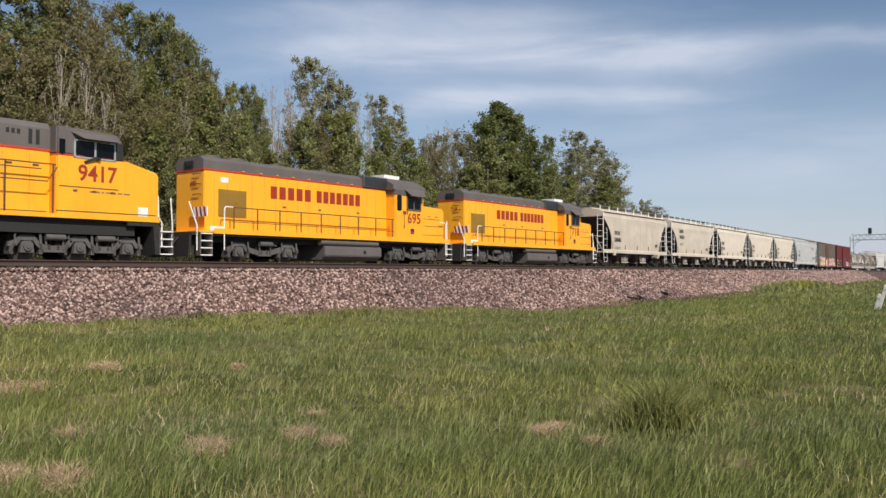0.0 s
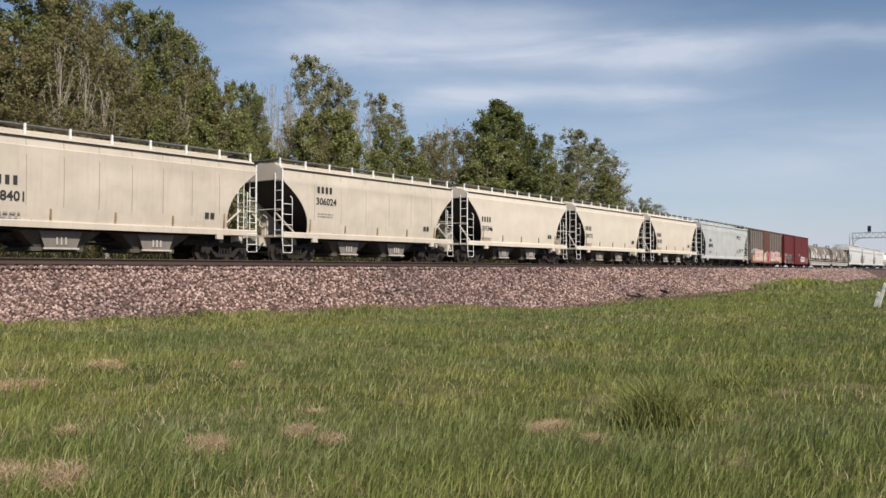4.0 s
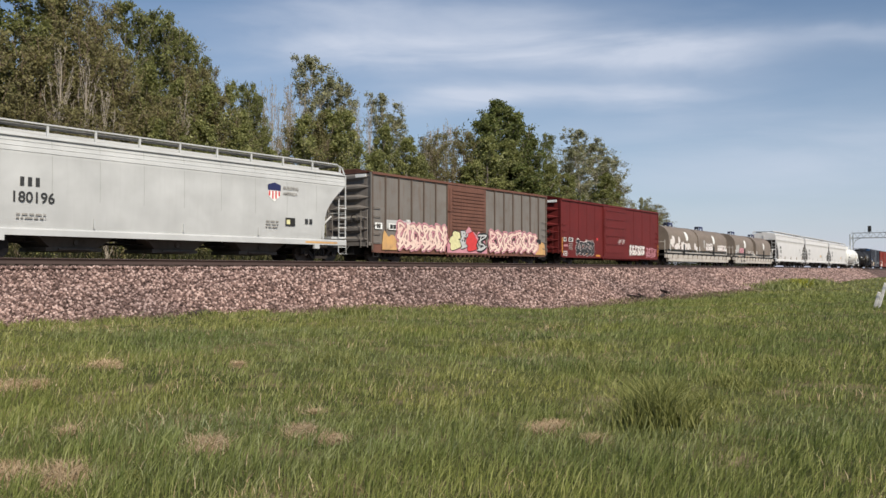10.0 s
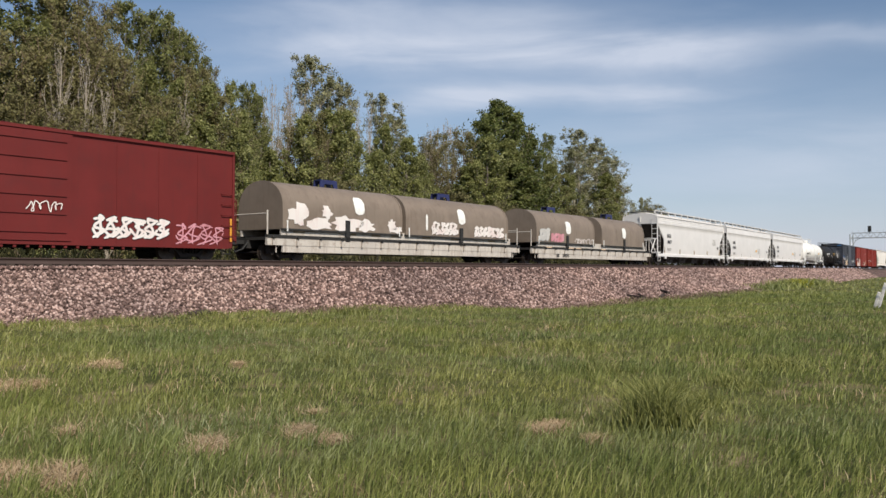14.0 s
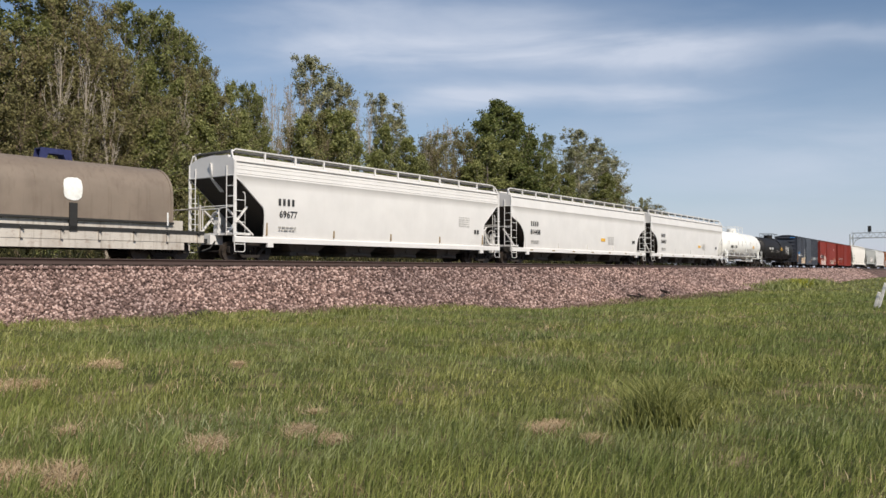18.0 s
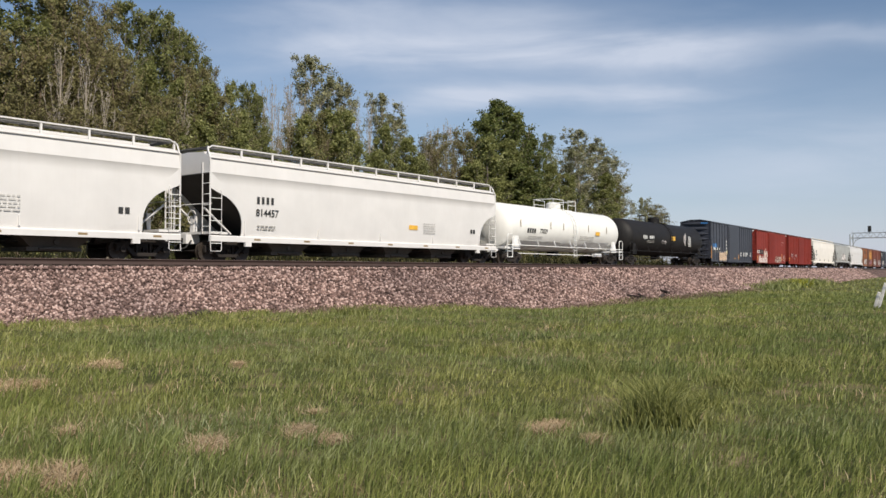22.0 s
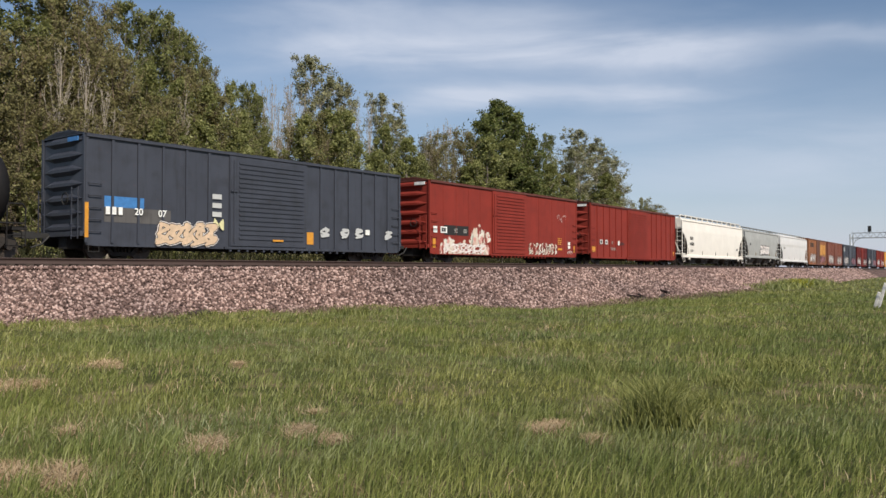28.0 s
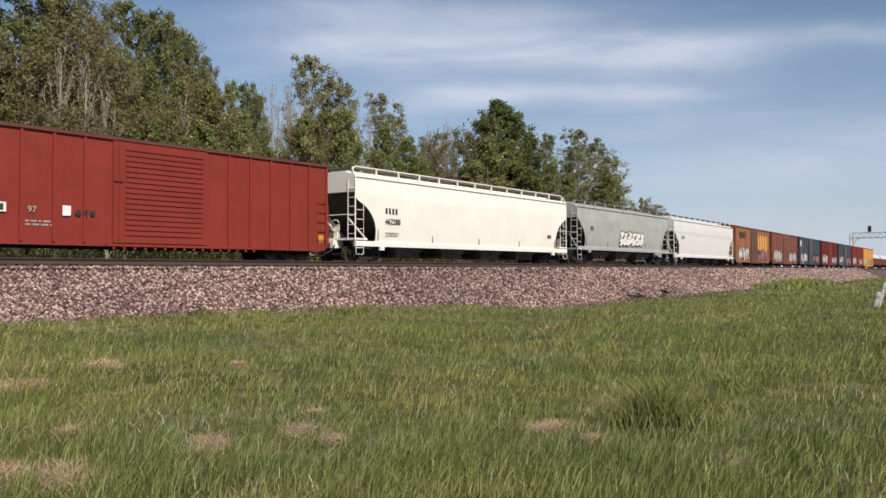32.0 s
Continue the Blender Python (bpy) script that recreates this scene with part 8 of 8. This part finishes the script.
    strokes(c, M_SPRAY_WHITE, -2.4, -1.4, -1.5, 1.9, 2.2, 22, 3, 0.015)

    # slate blue boxcar
    c, h, y = boxcar("boxcar", "slate blue boxcar with ribbed door and beige spray tag", 147.2, 166.8, M_BOX_BLUE, M_BOX_BLUE, M_BOX_BLUE, (-2.2, 2.0), 0.98, 1.3, mark=M_BLUE)
    panel(c, M_BLUE, -h + 0.75, -h + 2.35, -1.508, 1.93, 2.33)
    panel(c, M_TRUCK_GREY, -h + 0.75, -h + 3.5, -1.506, 1.38, 1.93)
    lettering("20", 0.36, M_WHITE, c, -h + 2.1, -1.565, 1.8)
    lettering("07", 0.36, M_WHITE, c, -h + 3.1, -1.565, 1.78)
    bars(M_WHITE, c, -h + 1.15, -1.565, 1.8, 0.75, 0.28, 3, 0.3)
    panel(c, M_ORANGE_TAPE, -h - 0.02, -h + 0.12, -1.56, 0.80, 2.05)
    panel(c, M_ORANGE_TAPE, 2.1, 2.5, -1.515, 0.80, 1.35)
    wild_tag(c, -5.7, -2.9, -1.572, 0.54, 1.5, 23, 5, 0.07, ((M_SPRAY_WHITE, 0.06), (M_SPRAY_BLACK, 0.03), (M_SPRAY_BEIGE, 0.0)))
    spray(c, M_SPRAY_YELLOW, -3.1, -2.5, -1.58, 1.2, 1.75, 25, 2)
    for i in range(3):
        panel(c, M_GREY_HOP, -3.1, -2.65, -1.565, 1.8 + i * 0.36, 2.0 + i * 0.36)
    for k, x in enumerate((2.9, 4.2, 5.2, 7.3)):
        wild_tag(c, x, x + 0.55, -1.57, 1.1, 1.65, 26 + k, 1, 0.05, ((M_GREY_HOP, 0.0),))
    panel(c, M_WHITE, 5.9, 6.2, -1.57, 1.35, 1.6)
    panel(c, M_ORANGE_TAPE, 0.0, 0.6, -1.64, 0.87, 0.95)

    # two oxide red boxcars
    c, h, y = boxcar("boxcar", "oxide red boxcar with pale peeling spray tag and black panel", 166.8, 186.05, M_BOX_RED, M_ROOF_RED, M_BOX_RED, (-2.35, 1.5), 0, 1.2, mark=M_WHITE)
    panel(c, M_BLACK, -h + 1.3, -h + 3.7, -1.506, 1.58, 2.13)
    for x0, x1 in ((-h + 0.3, -h + 0.65), (-h + 0.95, -h + 1.55)):
        panel(c, M_WHITE, x0, x1, -1.52, 1.68, 2.03)
    bars(M_DARK_TEXT, c, -h + 1.25, -1.526, 1.86, 0.42, 0.22, 2, 0.1, "owner_marking")
    stencils(c, M_ORANGE_TAPE, 6.0, -1.515, 1.75, 0.5, 4, 82)
    panel(c, M_ORANGE_TAPE, 5.75, 6.35, -1.515, 0.98, 1.1)
    strokes(c, M_SPRAY_WHITE, 5.6, 6.6, -1.512, 2.9, 3.4, 83, 2, 0.012)
    strokes(c, M_SPRAY_WHITE, h - 1.4, h - 0.7, -1.515, 0.7, 0.95, 84, 3, 0.015)
    lettering("92", 0.34, M_STENCIL, c, -h + 2.4, -1.512, 1.83)
    lettering("00", 0.34, M_STENCIL, c, -h + 3.3, -1.512, 1.83)
    cloud(c, M_PEELED, -h + 0.9, -2.6, -1.51, 0.54, 1.6, 27)
    cloud(c, M_PEELED, -h + 3.9, -2.9, -1.514, 0.9, 2.35, 29)
    wild_tag(c, -h + 3.9, -2.5, -1.52, 1.1, 1.9, 30, 3, 0.09, ((M_PEELED, 0.0),))
    wild_tag(c, -h + 1.2, -3.0, -1.526, 0.56, 1.15, 31, 6, 0.03, ((M_SPRAY_WHITE, 0.0),))
    wild_tag(c, 1.9, 5.6, -1.52, 0.56, 1.4, 32, 9, 0.032, ((M_ROOF_RED, 0.025), (M_PEELED, 0.0)))
    panel(c, M_ORANGE_TAPE, -h + 0.25, -h + 0.5, -1.515, 0.85, 1.35)
    panel(c, M_ORANGE_TAPE, h - 0.45, h - 0.28, -1.515, 0.85, 1.30)
    for z in (1.1, 1.35):
        panel(c, M_WHITE, h - 1.25, h - 0.95, -1.515, z, z + 0.2)
    c, h, y = boxcar("boxcar", "plain oxide red boxcar with small white stencils", 186.05, 205.4, M_BOX_RED, M_ROOF_RED, M_BOX_RED, (-2.0, 2.0), 1.1, 1.0, mark=M_WHITE)
    for x in (-h + 1.5, -h + 2.4):
        panel(c, M_WHITE, x, x + 0.45, -1.565, 1.56, 1.88)
    for x in (-h + 1.72, -h + 2.62):
        bars(M_DARK_TEXT, c, x, -1.571, 1.72, 0.34, 0.22, 2, 0.1, "owner_marking")
    stencils(c, M_STENCIL, -h + 4.0, -1.515, 1.3, 1.0, 2, 85)
    lettering("97", 0.3, M_STENCIL, c, -h + 3.7, -1.565, 1.68)
    panel(c, M_WHITE, -h + 4.75, -h + 5.05, -1.565, 1.53, 1.88)
    spray(c, M_SPRAY_BLACK, -h + 5.2, -h + 6.0, -1.565, 1.5, 1.8, 33, 3, fat=0.8)
    panel(c, M_ORANGE_TAPE, -h + 0.25, -h + 0.8, -1.51, 0.95, 1.35)
    panel(c, M_ORANGE_TAPE, h - 0.5, h - 0.2, -1.51, 0.90, 1.25)

    # three hoppers
    c, h = hopper("ivory covered hopper with clean rounded sides", 205.4, 228.2, M_IVORY, 4, 3.05, 1.5, 1.5, 0.7, M_IVORY, M_IVORY, 0.85, True, M_STENCIL, 0.05, 1.2, 0.4)
    hopper_marks(c, h, -h + 2.7, "462288", 2.33, 4, None, 0.4)
    c, h = hopper("mid grey covered hopper with black and white spray tag", 228.2, 247.4, M_MID_GREY, 3, 3.3, 1.3, 1.6, 0.9, M_MID_GREY, M_MID_GREY, 0.8)
    bars(M_DARK_TEXT, c, -h + 2.4, -1.575, 2.65, 0.6, 0.3, 2, 0.3)
    wild_tag(c, -1.6, 3.2, -1.58, 1.45, 2.65, 34, 6, 0.09, ((M_SPRAY_BLACK, 0.08), (M_SPRAY_WHITE, 0.0)))
    c, h = hopper("white covered hopper with faint stencils", 247.4, 268.1, M_WHITE_HOP, 4, 3.05, 1.4, 1.5, 0.9, M_WHITE_HOP, M_HANDRAIL, 0.8, False, M_WHITE_HOP)
    bars(M_STENCIL, c, -h + 2.4, -1.575, 2.6, 1.0, 0.28, 4, 0.3)

    # the tail of mixed boxcars
    tail = ((268.1, 286.3, M_BOX_ORANGE, M_BOX_ROOF_BROWN, "faded orange boxcar with dark door and pale tags", M_BOX_ROOF_BROWN), (286.3, 304.7, M_BOX_RUST, M_BOX_RUST, "rust brown boxcar covered in dull tags", M_BOX_RUST),
            (304.7, 323.9, M_BOX_BLUE, M_BOX_BLUE, "dark slate boxcar with white tags", M_BOX_BLUE), (323.9, 342.6, M_BOX_MAROON, M_BOX_RED, "maroon boxcar with a broad white tag", M_BOX_MAROON),
            (342.6, 361.0, M_BOX_BLUE, M_BOX_BLUE, "dark blue-grey boxcar with small pale tags", M_BOX_BLUE), (361.0, 379.6, M_BOX_RED, M_BOX_RED, "oxide red boxcar with white lower tag", M_BOX_ROOF_BROWN),
            (379.6, 399.0, M_BOX_YEL, M_BOX_YEL, "yellow-orange boxcar with light door", M_BOX_ROOF_BROWN))
    for i, (a, b, body, door, lab, roof) in enumerate(tail):
        c, h, y = boxcar("boxcar", lab, a, b, body, roof, door, (-1.7, 1.7), 1.4, 0.9)
        spray(c, M_SPRAY_WHITE, -h + 1.0, -2.6, -1.565, 0.60, 2.4, 40 + i, 5, fat=0.9)
        spray(c, M_SPRAY_WHITE if i % 2 else M_PINK, 2.2, h - 1.2, -1.565, 0.60, 2.2, 50 + i, 5, fat=0.8)
        strokes(c, M_SPRAY_BLACK, -h + 1.0, h - 1.2, -1.575, 0.60, 2.3, 60 + i, 14, 0.05)
        if i == 0:
            panel(c, M_BOX_YEL, 2.3, h - 0.8, -1.508, 1.88, 3.78)
            panel(c, M_BLACK, -h + 1.6, -h + 4.6, -1.508, 3.2, 3.9)
        if i == 2:
            panel(c, M_WHITE, -h + 0.8, -h + 2.0, -1.508, 3.2, 4.0)
    # rust brown gondola with a pale load
    for a, b in ((399.0, 418.0), (418.0, 437.0), (437.0, 456.0)):
        car, reach = rolling("gondola", "rust brown gondola with a pale tarpaulin over its load", "gondola car", a, b)
        half = reach - 0.7
        for sy in (-1, 1):
            bm = bmesh.new()
            box(bm, -half, half, *sorted((sy * 1.4, sy * 1.48)), 1.0, 2.5)
            for k in range(14):
                x = -half + 2 * half * k / 13
                box(bm, x - 0.05, x + 0.05, *sorted((sy * 1.48, sy * 1.56)), 0.9, 2.5)
            part("side_wall", bm, M_BOX_RUST, car)
        bm = bmesh.new()
        box(bm, -half, half, -1.4, 1.4, 0.95, 1.1)
        box(bm, -half - 0.05, -half + 0.05, -1.45, 1.45, 0.95, 2.5)
        box(bm, half - 0.05, half + 0.05, -1.45, 1.45, 0.95, 2.5)
        part("floor", bm, M_BOX_RUST, car)
        bm = bmesh.new()
        prism_x(bm, [(-1.39, 2.2), (-1.2, 3.0), (-0.6, 3.5), (0.6, 3.5), (1.2, 3.0), (1.39, 2.2)], -half + 0.6, half - 0.6)
        part("tarpaulin", bm, M_WHITE_HOP, car, "pale tarpaulin")
        for sx in (-1, 1):
            freight_truck(car, sx * (half - 1.7))
        couplers(car, half, reach)


build_train()


# ---------------------------------------------------------------- what moves
def motions():
    times = [i * 1.0 for i in range(33)]
    for car, s0 in TRAIN:
        rows = []
        for t in times:
            x, y, h = path(s0 - run_to(t))
            rows.append((t, Matrix.Translation((x, y, RAIL_Z)) @ Matrix.Rotation(h, 4, "Z")))
        walk(car, rows)
    # the wheels roll as the train runs; those that stand alike in their trucks turn alike
    first = {}
    for wheel, dx, r in TURNING:
        if (dx, r) in first:
            lead = first[(dx, r)]
            wheel.rotation_mode = "QUATERNION"
            keys = wheel.animation_data_create()
            keys.action = lead.animation_data.action
            keys.action_slot = lead.animation_data.action_slot
            continue
        first[(dx, r)] = wheel
        rows = []
        for i in range(int(32 * FPS) + 1):
            t = i / FPS
            rows.append((t, Matrix.Translation((dx, 0, r)) @ Matrix.Rotation(-run_to(t) / r, 4, "Y")))
        walk(wheel, rows)


motions()
